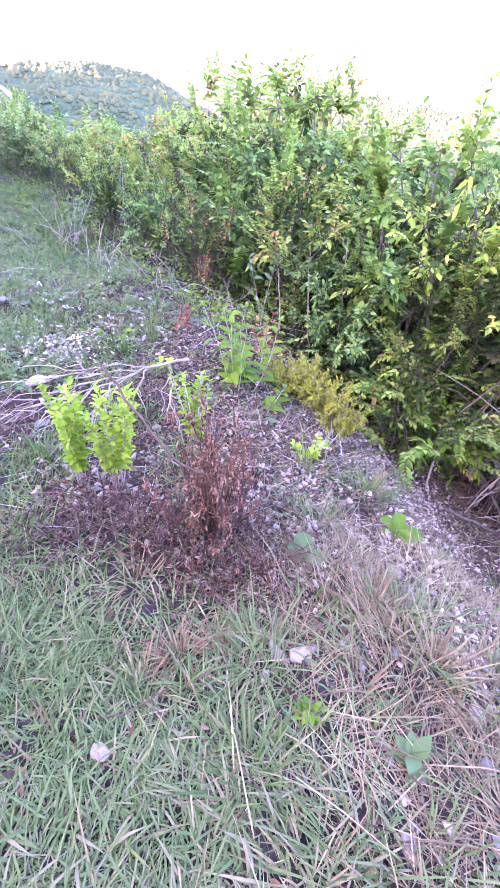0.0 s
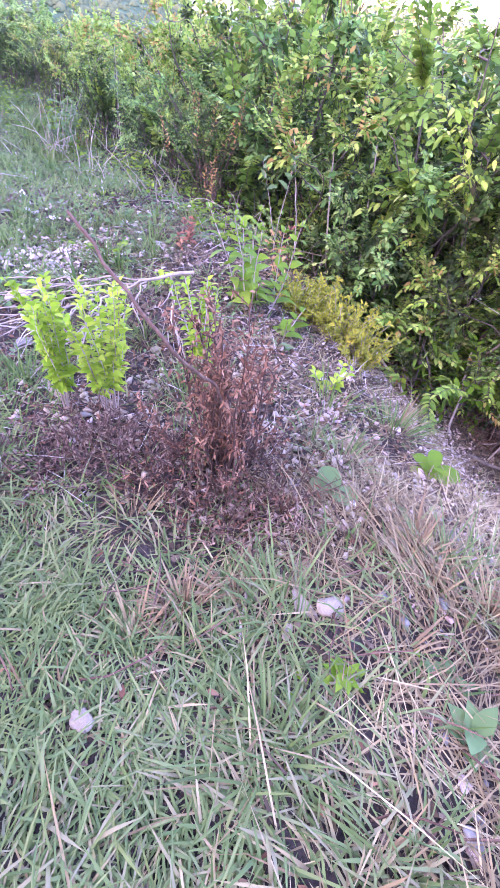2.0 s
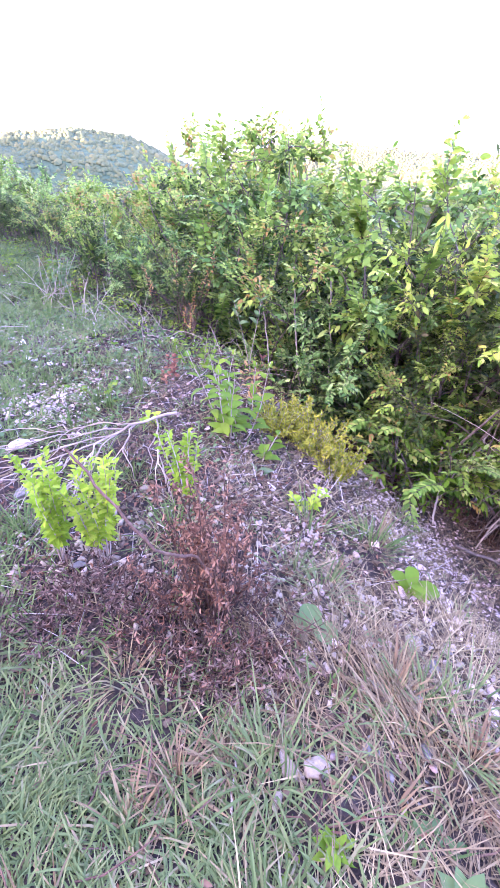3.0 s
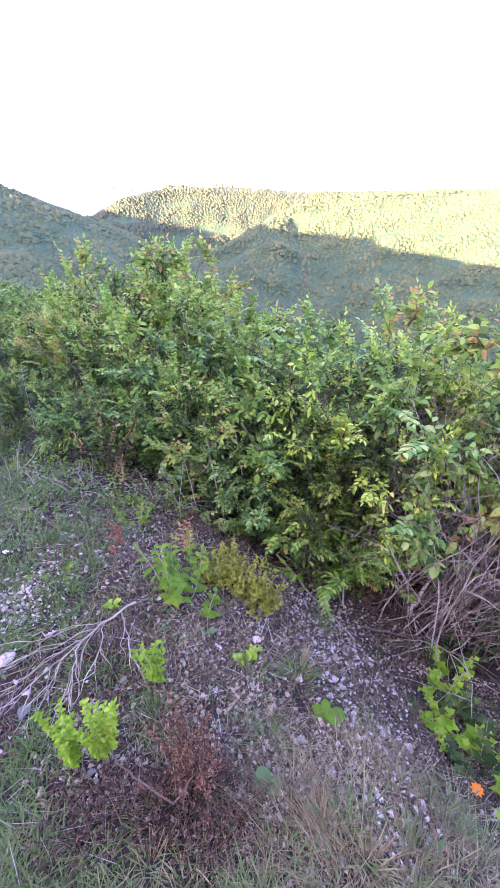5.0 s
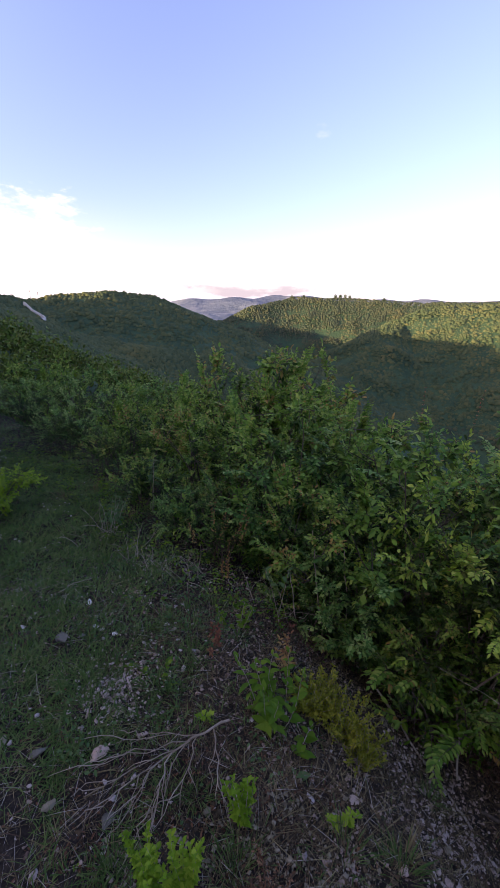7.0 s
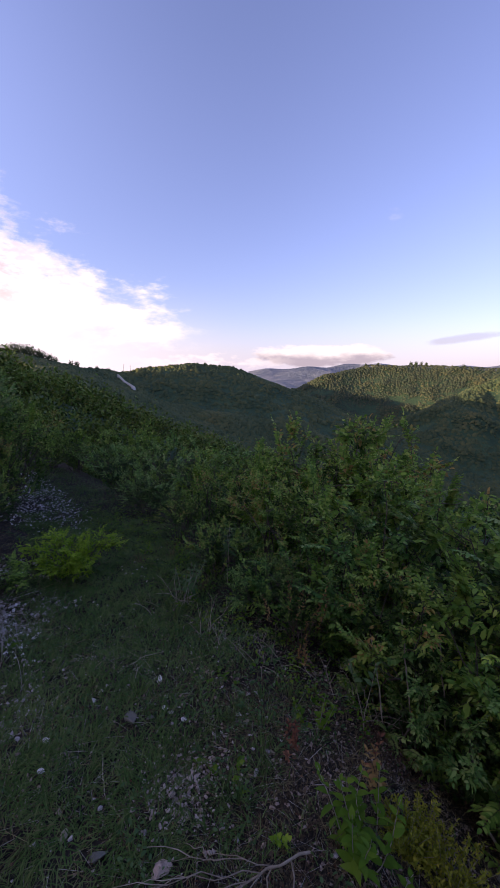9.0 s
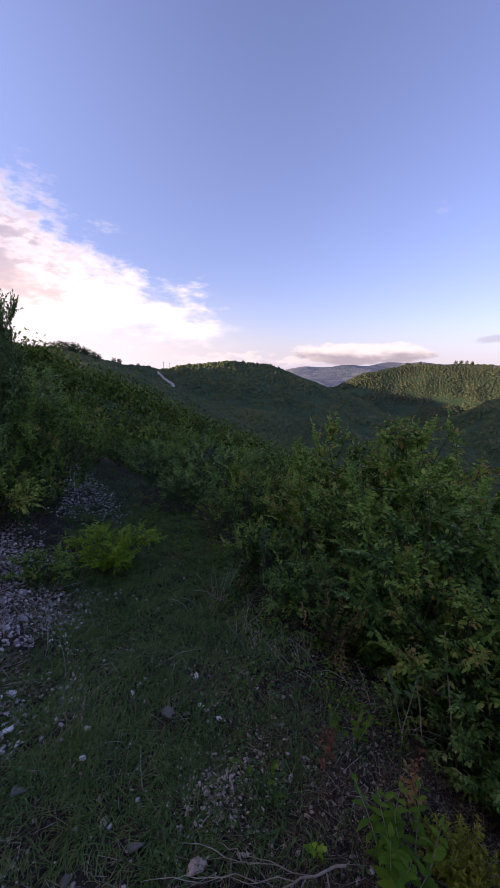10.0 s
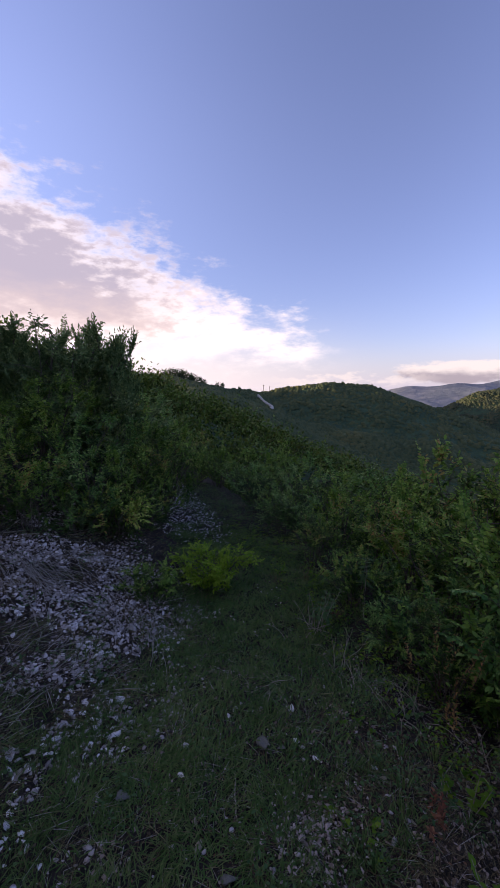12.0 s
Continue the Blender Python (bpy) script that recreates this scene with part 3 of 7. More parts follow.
# ---- woods on the hills ----
def build_forest():
    rs = np.random.RandomState(5)
    n = 235000
    az = np.radians(rs.uniform(-46, 76, n))
    r = np.sqrt(rs.uniform(45 ** 2, 1060 ** 2, n))
    near = rs.uniform(0, 1, n) < 0.16
    r[near] = np.sqrt(rs.uniform(42 ** 2, 330 ** 2, near.sum()))
    x, y = -r * np.sin(az), r * np.cos(az)
    z = height(x, y)
    e = 4.0
    gx, gy = (height(x + e, y) - z) / e, (height(x, y + e) - z) / e
    facing = (gx * x + gy * y) / r > -0.10
    keep = facing & (z > -np.tan(np.radians(15)) * r) & (np.hypot(x, y) > 42)
    x, y, z, r = x[keep], y[keep], z[keep], r[keep]
    w = np.arange(5) * 2 * np.pi / 5
    V0 = np.concatenate([np.stack([np.cos(w), np.sin(w), 0 * w - 0.5], -1), np.stack([0.72 * np.cos(w + 0.6), 0.72 * np.sin(w + 0.6), 0 * w + 0.45], -1), [[0, 0, 0.95]]])
    F0 = np.array([(k, (k + 1) % 5, 5 + k) for k in range(5)] + [((k + 1) % 5, 5 + (k + 1) % 5, 5 + k) for k in range(5)] + [(5 + k, 5 + (k + 1) % 5, 10) for k in range(5)])
    m = len(x)
    size = (0.75 + 1.5 * rs.uniform(0, 1, m) ** 2.2) * np.interp(r, [40, 200, 450, 1000], [0.75, 1.1, 1.35, 1.65]) * (0.9 + 0.25 * waves(x, y, 30, 8))
    jit = 1 + rs.normal(0, 0.13, (m, len(V0), 1))
    V = V0[None] * (1, 1, 0.74) * jit * size[:, None, None] + np.stack([x, y, z + size * 0.12], -1)[:, None]
    tops = np.stack([ridge_height(x, y, a, c) for a, c in RIDGES])
    stand = np.isin(np.argmax(tops, 0), (2, 3)) | (z < -95)
    for dark, mat, label in ((False, M_FOREST, "dense broadleaf woods covering the valley slopes"), (True, M_FOREST_DARK, "dark oak woods on the far side of the gorge")):
        pick = stand == dark
        Fk = F0[None] + (np.arange(pick.sum()) * len(V0))[:, None, None]
        me = mesh_np("forest", V[pick].reshape(-1, 3), Fk.reshape(-1, 3), True)
        me.materials.append(mat)
        tagged(new("forest", me), label, "forest", kind="stuff")


build_forest()


# ---- shrubs ----
def shrub_parts(seed, h, spread, stems=8, boughs=7, twigs=4, per=9, leaf=0.06, width=0.55, shape=OVAL, lean=(0, 0), low=0.22, upright=0.35, bare=0.0, shoots=2.0):
    """Wood and leaves of a many-stemmed shrub, standing at the origin."""
    rs = np.random.RandomState(seed)
    wood = Geo()
    P, D = [], []
    ends = []
    for s in range(stems):
        a = s * 6.283 / stems + rs.uniform(-0.4, 0.4)
        out = rs.uniform(0.15, 1.0)
        way = (np.cos(a) * spread / h * out + lean[0], np.sin(a) * spread / h * out + lean[1], 1.0)
        length = h * rs.uniform(0.75, 1.08) * (1.0 - 0.15 * out) * np.linalg.norm(way) * 0.9
        line = bent(rs, (np.cos(a) * 0.06, np.sin(a) * 0.06, -0.05), way, length, 7, 0.13, -0.02)
        r0 = 0.006 + 0.006 * h
        wood.add(*tube(line, np.linspace(r0, 0.002, 7), 5))
        for b in range(boughs):
            t = low + (1 - low) * (b + rs.uniform(0, 1)) / boughs
            i = min(int(t * 6), 5)
            q = line[i] + (line[i + 1] - line[i]) * (t * 6 - i)
            w = rs.uniform(0, 6.283)
            bway = (np.cos(w) + 0.5 * np.cos(a), np.sin(w) + 0.5 * np.sin(a), rs.uniform(0.05, 0.9))
            blen = h * rs.uniform(0.2, 0.42) * (1.15 - 0.55 * t)
            bl = bent(rs, q, bway, blen, 5, 0.22, 0.05)
            wood.add(*tube(bl, np.linspace(0.004, 0.0012, 5), 3))
            ends.append((bl[-1], unit(bl[-1] - bl[-3]), t))
            if rs.uniform() < bare + 0.1:
                continue
            for k in range(twigs):
                tt = rs.uniform(0.5, 1.0) ** 0.7
                j = min(int(tt * 4), 3)
                q2 = bl[j] + (bl[j + 1] - bl[j]) * (tt * 4 - j)
                tl = bent(rs, q2, rs.normal(0, 1, 3) + (bl[j + 1] - bl[j]) / blen * 3 + (0, 0, upright), leaf * rs.uniform(1.6, 3.2), 3, 0.25, 0.05)
                wood.add(*tube(tl, (0.0016, 0.0012, 0.0007), 3))
                u = np.linspace(0.1, 1.0, per) * 2
                j2 = np.minimum(u.astype(int), 1)
                P.append(tl[j2] + (tl[j2 + 1] - tl[j2]) * (u - j2)[:, None])
                tw = unit(tl[2] - tl[0])
                side = unit(np.cross(tw, (0.01, 0.02, 1.0)))
                alt = np.where(np.arange(per) % 2, 1.0, -1.0)[:, None]
                dd = tw * 0.7 + side * alt * 0.8 + rs.normal(0, 0.35, (per, 3))
                dd[-1] = tw
                D.append(dd)
    # long shoots with paired leaves that break the outline
    SP, SD, SN, SS = [], [], [], []
    crown = np.percentile([q[2] for q, _, _ in ends], 97) + 0.06
    for k in range(int(len(ends) * shoots)):
        q, w, t = ends[rs.randint(len(ends))]
        if q[2] < 0.38 * crown:
            continue
        out = unit(np.array([q[0], q[1], 0.0]) + 1e-6)
        ln = leaf * rs.uniform(2.5, 6.0)
        tl = bent(rs, q, w + out * 0.7 + (0, 0, 0.2 + 0.7 * t) + rs.normal(0, 0.35, 3), ln, 6, 0.12, -0.06)
        if tl[-1][2] > crown:
            continue
        wood.add(*tube(tl, np.linspace(0.002, 0.0007, 6), 3))
        m = max(4, int(ln / leaf * 2.6))
        for j in range(m):
            f = (0.12 + 0.88 * j / (m - 1)) * 5
            i = min(int(f), 4)
            p, d = tl[i] + (tl[i + 1] - tl[i]) * (f - i), unit(tl[i + 1] - tl[i])
            side = unit(np.cross(d, (0.02, 0.01, 1.0)))
            for sgn in (1, -1) if j < m - 1 else (0,):
                SP.append(p)
                SD.append(d * (0.75 if sgn else 1.0) + side * sgn * 0.9 + rs.normal(0, 0.16, 3))
                SN.append(np.cross(side, d) * np.sign(np.cross(side, d)[2] + 1e-6) + rs.normal(0, 0.22, 3))
                SS.append(leaf * rs.uniform(0.8, 1.25) * (1.0 - 0.35 * j / m))
    P, D = np.concatenate(P), unit(np.concatenate(D))
    reached = max(np.percentile(P[:, 2], 99.3), np.percentile([p[2] for p in SP], 99.3) if SP else 0) * 0.98
    k = h / reached       # grown to its full height
    P[:, 2] *= k
    for v in wood.v:
        v[:, 2] *= k
    D[:, 2] -= 0.12
    n = len(P)
    N = unit(rs.normal(0, 0.75, (n, 3)) + (0, 0, 1.0))
    size = leaf * rs.uniform(0.55, 1.2, n)
    # outer leaves get a fresher, brighter colour: young growth with light painted in
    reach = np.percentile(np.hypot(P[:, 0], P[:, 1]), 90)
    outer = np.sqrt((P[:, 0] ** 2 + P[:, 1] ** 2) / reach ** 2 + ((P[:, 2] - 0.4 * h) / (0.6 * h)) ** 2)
    brightened = outer + rs.normal(0, 0.10, n) + 0.12 * waves(P[:, 0] * 3 + P[:, 2] * 2, P[:, 1] * 3 - P[:, 2], 1.2, seed) > 0.93
    # low leaves keep the dark colour, standing in for shade under the crown
    brightened &= P[:, 2] > h * rs.uniform(0.3, 0.55, n)
    droop = rs.uniform(0, 0.35, n)
    fol = [Geo().add(*leaves(P[k], D[k], N[k], size[k], size[k] * width, shape, droop[k])) for k in (~brightened, brightened)]
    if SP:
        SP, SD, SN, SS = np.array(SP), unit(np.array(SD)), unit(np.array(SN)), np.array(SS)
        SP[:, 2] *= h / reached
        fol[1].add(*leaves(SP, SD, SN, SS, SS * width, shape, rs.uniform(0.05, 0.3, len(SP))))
    return wood, fol


def shrub(name, label, category, mats, group="", **how):
    root = new(name)
    wood, fol = shrub_parts(**how)
    part("wood", wood.mesh("branches", mats[0], True), root)
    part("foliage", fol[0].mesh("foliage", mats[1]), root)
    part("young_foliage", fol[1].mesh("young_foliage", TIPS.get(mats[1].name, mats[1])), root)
    return tagged(root, label, category, group)


def spot(ob, u, v, scale=1.0, turn=0.0, sink=0.0, stretch=1.0):
    x, y = place(u, v)
    z = float(height(x, y)) - sink
    ob.matrix_basis = Matrix.LocRotScale((x, y, z), Euler((0, 0, turn)), (scale, scale, scale * stretch))
    return ob


def again(ob, u, v, scale=1.0, turn=0.0, sink=0.0, stretch=1.0):
    x, y = place(u, v)
    z = float(height(x, y)) - sink
    o = copy_thing(ob, pose(0, 0, 0))
    o.matrix_basis = Matrix.LocRotScale((x, y, z), Euler((0, 0, turn)), (scale, scale, scale * stretch))
    return o


# inner leaf colour to the outer one with light painted in
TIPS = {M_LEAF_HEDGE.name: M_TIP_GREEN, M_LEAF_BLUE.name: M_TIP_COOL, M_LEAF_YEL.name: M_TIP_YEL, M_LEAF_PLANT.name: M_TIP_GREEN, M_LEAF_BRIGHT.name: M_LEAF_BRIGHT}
HEDGE = "shrubs of the hedge"
BUSHES = [
    shrub("hedge_shrub", "dense green leafy shrub in the hedge below the path", "shrub", (M_BARK, M_LEAF_HEDGE), HEDGE, seed=67, h=1.6, spread=0.8, stems=10, boughs=5, twigs=11, per=9, leaf=0.051, width=0.62),
    shrub("hedge_shrub", "cool green shrub with oval leaves in the hedge", "shrub", (M_BARK, M_LEAF_BLUE), HEDGE, seed=22, h=1.5, spread=0.9, stems=10, boughs=5, twigs=11, per=9, leaf=0.046, width=0.6),
    shrub("hedge_shrub", "yellow-green shrub with larger leaves beside the bare twigs", "shrub", (M_BARK, M_LEAF_YEL), HEDGE, seed=23, h=1.6, spread=0.5, stems=11, boughs=5, twigs=10, per=8, leaf=0.047, width=0.5, low=0.5, upright=0.6, bare=0.1),
    shrub("hedge_shrub", "small-leaved green shrub with some bare stems", "shrub", (M_BARK, M_LEAF_HEDGE), HEDGE, seed=24, h=1.7, spread=0.75, stems=9, boughs=6, twigs=11, per=9, leaf=0.039, bare=0.1),
    shrub("hedge_shrub", "loose shrub with long narrow green leaves", "shrub", (M_BARK, M_LEAF_BLUE), HEDGE, seed=25, h=1.4, spread=0.8, stems=8, boughs=5, twigs=11, per=9, leaf=0.078, width=0.33),
    shrub("hedge_shrub", "fresh green shrub lit by the open sky above the hedge", "shrub", (M_BARK, M_LEAF_PLANT), HEDGE, seed=26, h=1.7, spread=0.7, stems=8, boughs=5, twigs=11, per=9, leaf=0.046),
]


def front(v):
    """Where the hedge begins to the right of the path."""
    return float(np.interp(v, [-2, 0, 1, 2, 2.5, 3, 3.4, 4, 4.65, 6, 7.5, 9, 14], [3.0, 2.65, 1.95, 0.9, 0.5, 0.2, 0.0, -0.33, -0.64, -1.24, -1.9, -2.8, -5.6]))


SKYLINES = [   # eye, bearings, elevations of the hedge's top
    ((0.33, -0.12, 1.58), [-45, -28.6, -26, -21.4, -15.7, -11.6, -7.7, -3.9, 1.6, 5.5, 8, 10, 12.8, 15.7, 19.5, 25.7, 32.7, 41.6, 50], [-9.5, -9.5, -11.8, -11.5, -10.6, -12.7, -11.6, -11.9, -10.5, -8.5, -8, -6, -4.6, -6.2, -7.5, -8.5, -7.2, -4, -2.4]),
    ((0.434, -0.119, 0.759), [-45, -16, -9, -7, -5.6, -3, -0.2, 3.7, 8.4, 11.8, 14.4, 17.2, 20, 22.9, 25.9, 31.2, 35.5, 39, 42, 50], [20, 6, 0.8, -0.4, -1.5, -1.1, -0.3, 1.6, 2.3, 3.4, 3.8, 2.7, 1.9, 0.8, -1.1, -2.1, -1.4, -0.8, -1.5, -1.5]),
]


def sight(x, y):
    """Height of the hedge's uneven top over a spot."""
    tops = []
    for (ex, ey, ez), bearing, rise in SKYLINES:
        dx, dy = x - ex, y - ey
        tops.append(ez + math.hypot(dx, dy) * math.tan(math.radians(np.interp(math.degrees(math.atan2(-dx, dy)), bearing, rise))))
    return min(tops)


KIND_H = [1.6, 1.5, 1.6, 1.7, 1.4, 1.7]


def plant_hedge():
    rs = np.random.RandomState(77)
    first = set()

    def put(kind, u, v, scale, stretch=1.0, sink=0.03):
        turn = rs.uniform(0, 6.283)
        if kind in first:
            again(BUSHES[kind], u, v, scale, turn, sink, stretch)
        else:
            first.add(kind)
            spot(BUSHES[kind], u, v, scale, turn, sink, stretch)

    def grow(kind, u, v, under, wide=1.0):
        """A shrub whose top stays that far under the hedge's line."""
        x, y = place(u, v)
        top = sight(x, y) - under
        if v > 1.7:            # the hedge climbs from its low front to its crest
            top = min(top, 0.42 + 0.6 * (u - front(v)) + rs.uniform(-0.22, 0.16))
        s = max(0.3, (top - float(height(x, y))) / KIND_H[kind])
        put(kind, u, v, s * wide, 1 / wide)

    # front row: kind, v, set back, how far it stays below the top line
    for kind, v, back, under in [(3, -0.9, 0.6, 0.45), (1, 1.95, 0.6, 0.35), (0, 2.25, 0.5, 0.32), (1, 2.65, 0.45, 0.38), (3, 3.1, 0.45, 0.32), (4, 3.6, 0.45, 0.4),
                                 (3, 4.2, 0.5, 0.3), (1, 4.8, 0.5, 0.25), (0, 5.5, 0.5, 0.2), (3, 6.2, 0.6, 0.2), (5, 7.0, 0.7, 0.15), (1, 7.9, 0.7, 0.1)]:
        grow(kind, front(v) + back, v, under)
    # the yellowing shrubs beside the bare stems
    grow(2, 1.88, 1.46, 0.36, 0.82)
    grow(2, 2.25, 1.62, 0.14, 0.8)
    grow(0, 1.75, 1.75, 0.55, 0.9)
    # behind the bare stems
    grow(3, 2.85, 1.3, 0.42, 0.85)
    grow(1, 3.1, 1.0, 0.25, 0.9)
    grow(0, 2.75, 0.75, 0.75, 0.8)
    grow(1, 1.45, 1.95, 0.5, 0.9)
    # second row
    for kind, v, back, under in [(5, -0.6, 1.1, 0.1), (3, 0.2, 1.5, 0.3), (0, 0.75, 1.5, 0.25), (0, 1.95, 1.1, 0.02), (1, 2.4, 1.15, 0.0), (0, 2.95, 1.1, 0.05), (3, 3.5, 1.15, 0.02), (5, 4.2, 1.3, 0.02), (0, 4.9, 1.3, 0.08),
                                 (5, 5.9, 1.4, 0.0), (1, 6.8, 1.5, 0.05), (3, 8.0, 1.6, 0.0), (0, 9.2, 1.6, 0.0)]:
        grow(kind, front(v) + back, v, under)
    # third row, on the falling slope
    for kind, v, back, under in [(1, -0.4, 2.0, 0.1), (3, 0.6, 1.9, 0.1), (0, 1.5, 2.0, 0.12), (1, 2.3, 2.1, 0.1), (0, 3.1, 2.1, 0.1), (5, 3.9, 2.2, 0.05), (3, 5.4, 2.4, 0.1), (0, 6.7, 2.6, 0.05), (1, 8.4, 2.8, 0.05), (5, 10.2, 2.6, 0.0)]:
        grow(kind, front(v) + back, v, under)
    # the taller shrub that stands over the hedge
    grow(5, 2.15, 5.05, 0.04, 0.95)
    grow(0, 2.05, 5.12, 0.0, 0.85)
    grow(5, 1.85, 5.2, 0.22, 0.8)
    grow(3, 2.25, 4.95, 0.05, 0.6)
    grow(0, 2.5, 4.7, 0.2, 0.8)
    # low fringe along the brink
    for kind, v, back, s in [(3, 2.45, 0.15, 0.26), (4, 2.85, 0.2, 0.3), (0, 3.35, 0.2, 0.3), (3, 4.1, 0.3, 0.32), (4, 4.95, 0.34, 0.4), (1, 6.1, 0.4, 0.5)]:
        put(kind, front(v) + back, v, s)
    # left of the path: kind, u, v, how far below the line of sight
    for kind, u, v, under, wide in [(0, -2.85, 3.05, 0.6, 1.1), (5, -2.5, 3.35, 0.6, 1.1), (1, -2.2, 3.65, 0.65, 1.0), (0, -2.12, 4.1, 0.7, 0.9), (3, -2.2, 4.55, 0.65, 0.9), (1, -2.4, 5.05, 0.6, 0.9), (0, -2.6, 5.7, 0.6, 0.9), (3, -2.65, 6.5, 0.5, 0.9), (5, -2.9, 7.4, 0.45, 0.9),
                                    (5, -3.3, 3.1, 0.3, 1.1), (0, -2.95, 3.65, 0.3, 1.1), (1, -2.65, 4.2, 0.3, 1.05), (3, -2.75, 4.8, 0.25, 1.0), (0, -3.0, 5.5, 0.25, 1.0), (5, -3.2, 6.4, 0.2, 1.0), (1, -3.6, 7.6, 0.15, 1.0),
                                    (1, -3.8, 3.4, 0.05, 1.1), (5, -3.4, 4.0, 0.05, 1.1), (0, -3.2, 4.6, 0.0, 1.0), (1, -3.5, 5.3, 0.05, 1.0), (3, -3.8, 6.2, 0.0, 1.0), (0, -4.2, 7.2, 0.0, 1.0), (5, -4.6, 3.6, 0.0, 1.2), (3, -4.9, 8.6, 0.0, 1.0), (0, -4.4, 4.2, -0.3, 1.1), (3, -5.2, 4.6, -0.3, 1.1),
                                    (3, -2.05, 4.8, 0.5, 0.85), (0, -2.15, 5.4, 0.42, 0.85), (3, -2.3, 6.0, 0.35, 0.85)]:
        x, y = place(u, v)
        dx, dy = x - 0.19, y + 0.1
        az, d = math.degrees(math.atan2(-dx, dy)), math.hypot(dx, dy)
        top = 1.66 + d * math.tan(math.radians(np.interp(az, [44, 48, 50.4, 55, 58, 62, 70, 76, 85], [-4.0, -5.0, -2.5, 0.3, 1.5, 2.5, 2.2, 0.8, 0.8]))) - under
        s = max(0.3, (top - float(height(x, y))) / KIND_H[kind])
        put(kind, u, v, s * wide, 1 / wide)
    for kind, u, v, s in [(1, -2.95, 2.7, 0.42), (0, -2.62, 2.86, 0.4), (3, -2.35, 3.05, 0.36), (1, -2.12, 3.3, 0.36), (0, -1.98, 3.6, 0.34), (3, -1.9, 3.95, 0.34), (1, -1.92, 4.35, 0.36), (0, -2.05, 4.75, 0.4)]:
        put(kind, u, v, s, 1.0, 0.12)
    for kind, u, v, s in [(3, -2.0, 8.1, 0.42), (0, -2.45, 8.3, 0.45), (1, -2.9, 8.6, 0.6), (5, -2.2, 9.2, 0.6)]:
        put(kind, u, v, s)


plant_hedge()


def plant_undergrowth():
    """Low leafy shrubs that fill the foot of the hedge."""
    rs = np.random.RandomState(79)
    kinds = [shrub("low_shrub", "low leafy green shrub filling the foot of the hedge", "shrub", (M_BARK, m), "undergrowth of the hedge", seed=sd, h=0.45, spread=0.28, stems=7, boughs=5, twigs=4, per=7, leaf=lf, width=w, low=0.15)
             for m, sd, lf, w in ((M_LEAF_HEDGE, 31, 0.042, 0.6), (M_LEAF_BLUE, 32, 0.036, 0.6), (M_LEAF_PLANT, 33, 0.05, 0.45))]
    spots = [(0.16, 2.36), (0.80, 1.98), (0.96, 1.93), (0.66, 2.12), (1.10, 2.05), (0.02, 2.55), (-0.20, 2.72), (0.10, 2.20), (0.98, 2.12), (-0.42, 2.92)]
    for k, (x, y) in enumerate(spots):
        u, v = across(x, y)
        (spot if k < 3 else again)(kinds[k % 3], float(u), float(v), rs.uniform(0.75, 1.15), rs.uniform(0, 6.283), 0.02)


plant_undergrowth()


def build_thicket():
    """Scrub farther along the slope: crowns of leaf clumps, too many to count."""
    rs = np.random.RandomState(9)
    g, g2 = Geo(), Geo()
    n = 0
    while n < 720:
        az, r = np.radians(rs.uniform(-30, 76)), np.sqrt(rs.uniform(8.5 ** 2, 48 ** 2))
        if n > 420:
            az, r = np.radians(rs.uniform(-34, 32)), np.sqrt(rs.uniform(12 ** 2, 70 ** 2))
        x, y = -r * np.sin(az), r * np.cos(az)
        u, v = across(x, y)
        rel = u - path_bend(v)
        if (-1.9 < rel < 1.0 and v < 14) or (r < 12 and rel > -2.5):
            continue
        z = float(height(x, y))
        h, w = rs.uniform(0.8, 1.7) * (1 + r / 60), rs.uniform(0.7, 1.2) * (1 + r / 50)
        k = int(560 * min(1.0, 18 / r))
        d = unit(rs.normal(0, 1, (k, 3)))
        d[:, 2] = np.abs(d[:, 2])
        q = d * rs.uniform(0.6, 1.08, (k, 1)) * (1 + 0.2 * np.sin(d[:, :1] * 5 + rs.uniform(0, 6)) ) * (w, w, h) + (x, y, z)
        size = rs.uniform(0.05, 0.12, k) * (1 + r / 16)
        N = unit(d + rs.normal(0, 0.6, (k, 3)) + (0, 0, 0.5))
        D = rs.normal(0, 1, (k, 3)) + d * 0.5
        # leaves on the upper side get the lighter colour in place of sky light
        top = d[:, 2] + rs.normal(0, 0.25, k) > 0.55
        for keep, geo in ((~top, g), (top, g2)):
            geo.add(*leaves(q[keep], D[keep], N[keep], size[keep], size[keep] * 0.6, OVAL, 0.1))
        n += 1
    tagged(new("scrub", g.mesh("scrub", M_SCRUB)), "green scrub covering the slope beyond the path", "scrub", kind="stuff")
    tagged(new("scrub_shoots", g2.mesh("scrub_shoots", M_TIP_SCRUB)), "leaves on the tops of the scrub, coloured lighter as if lit from above", "scrub", kind="stuff")


build_thicket()


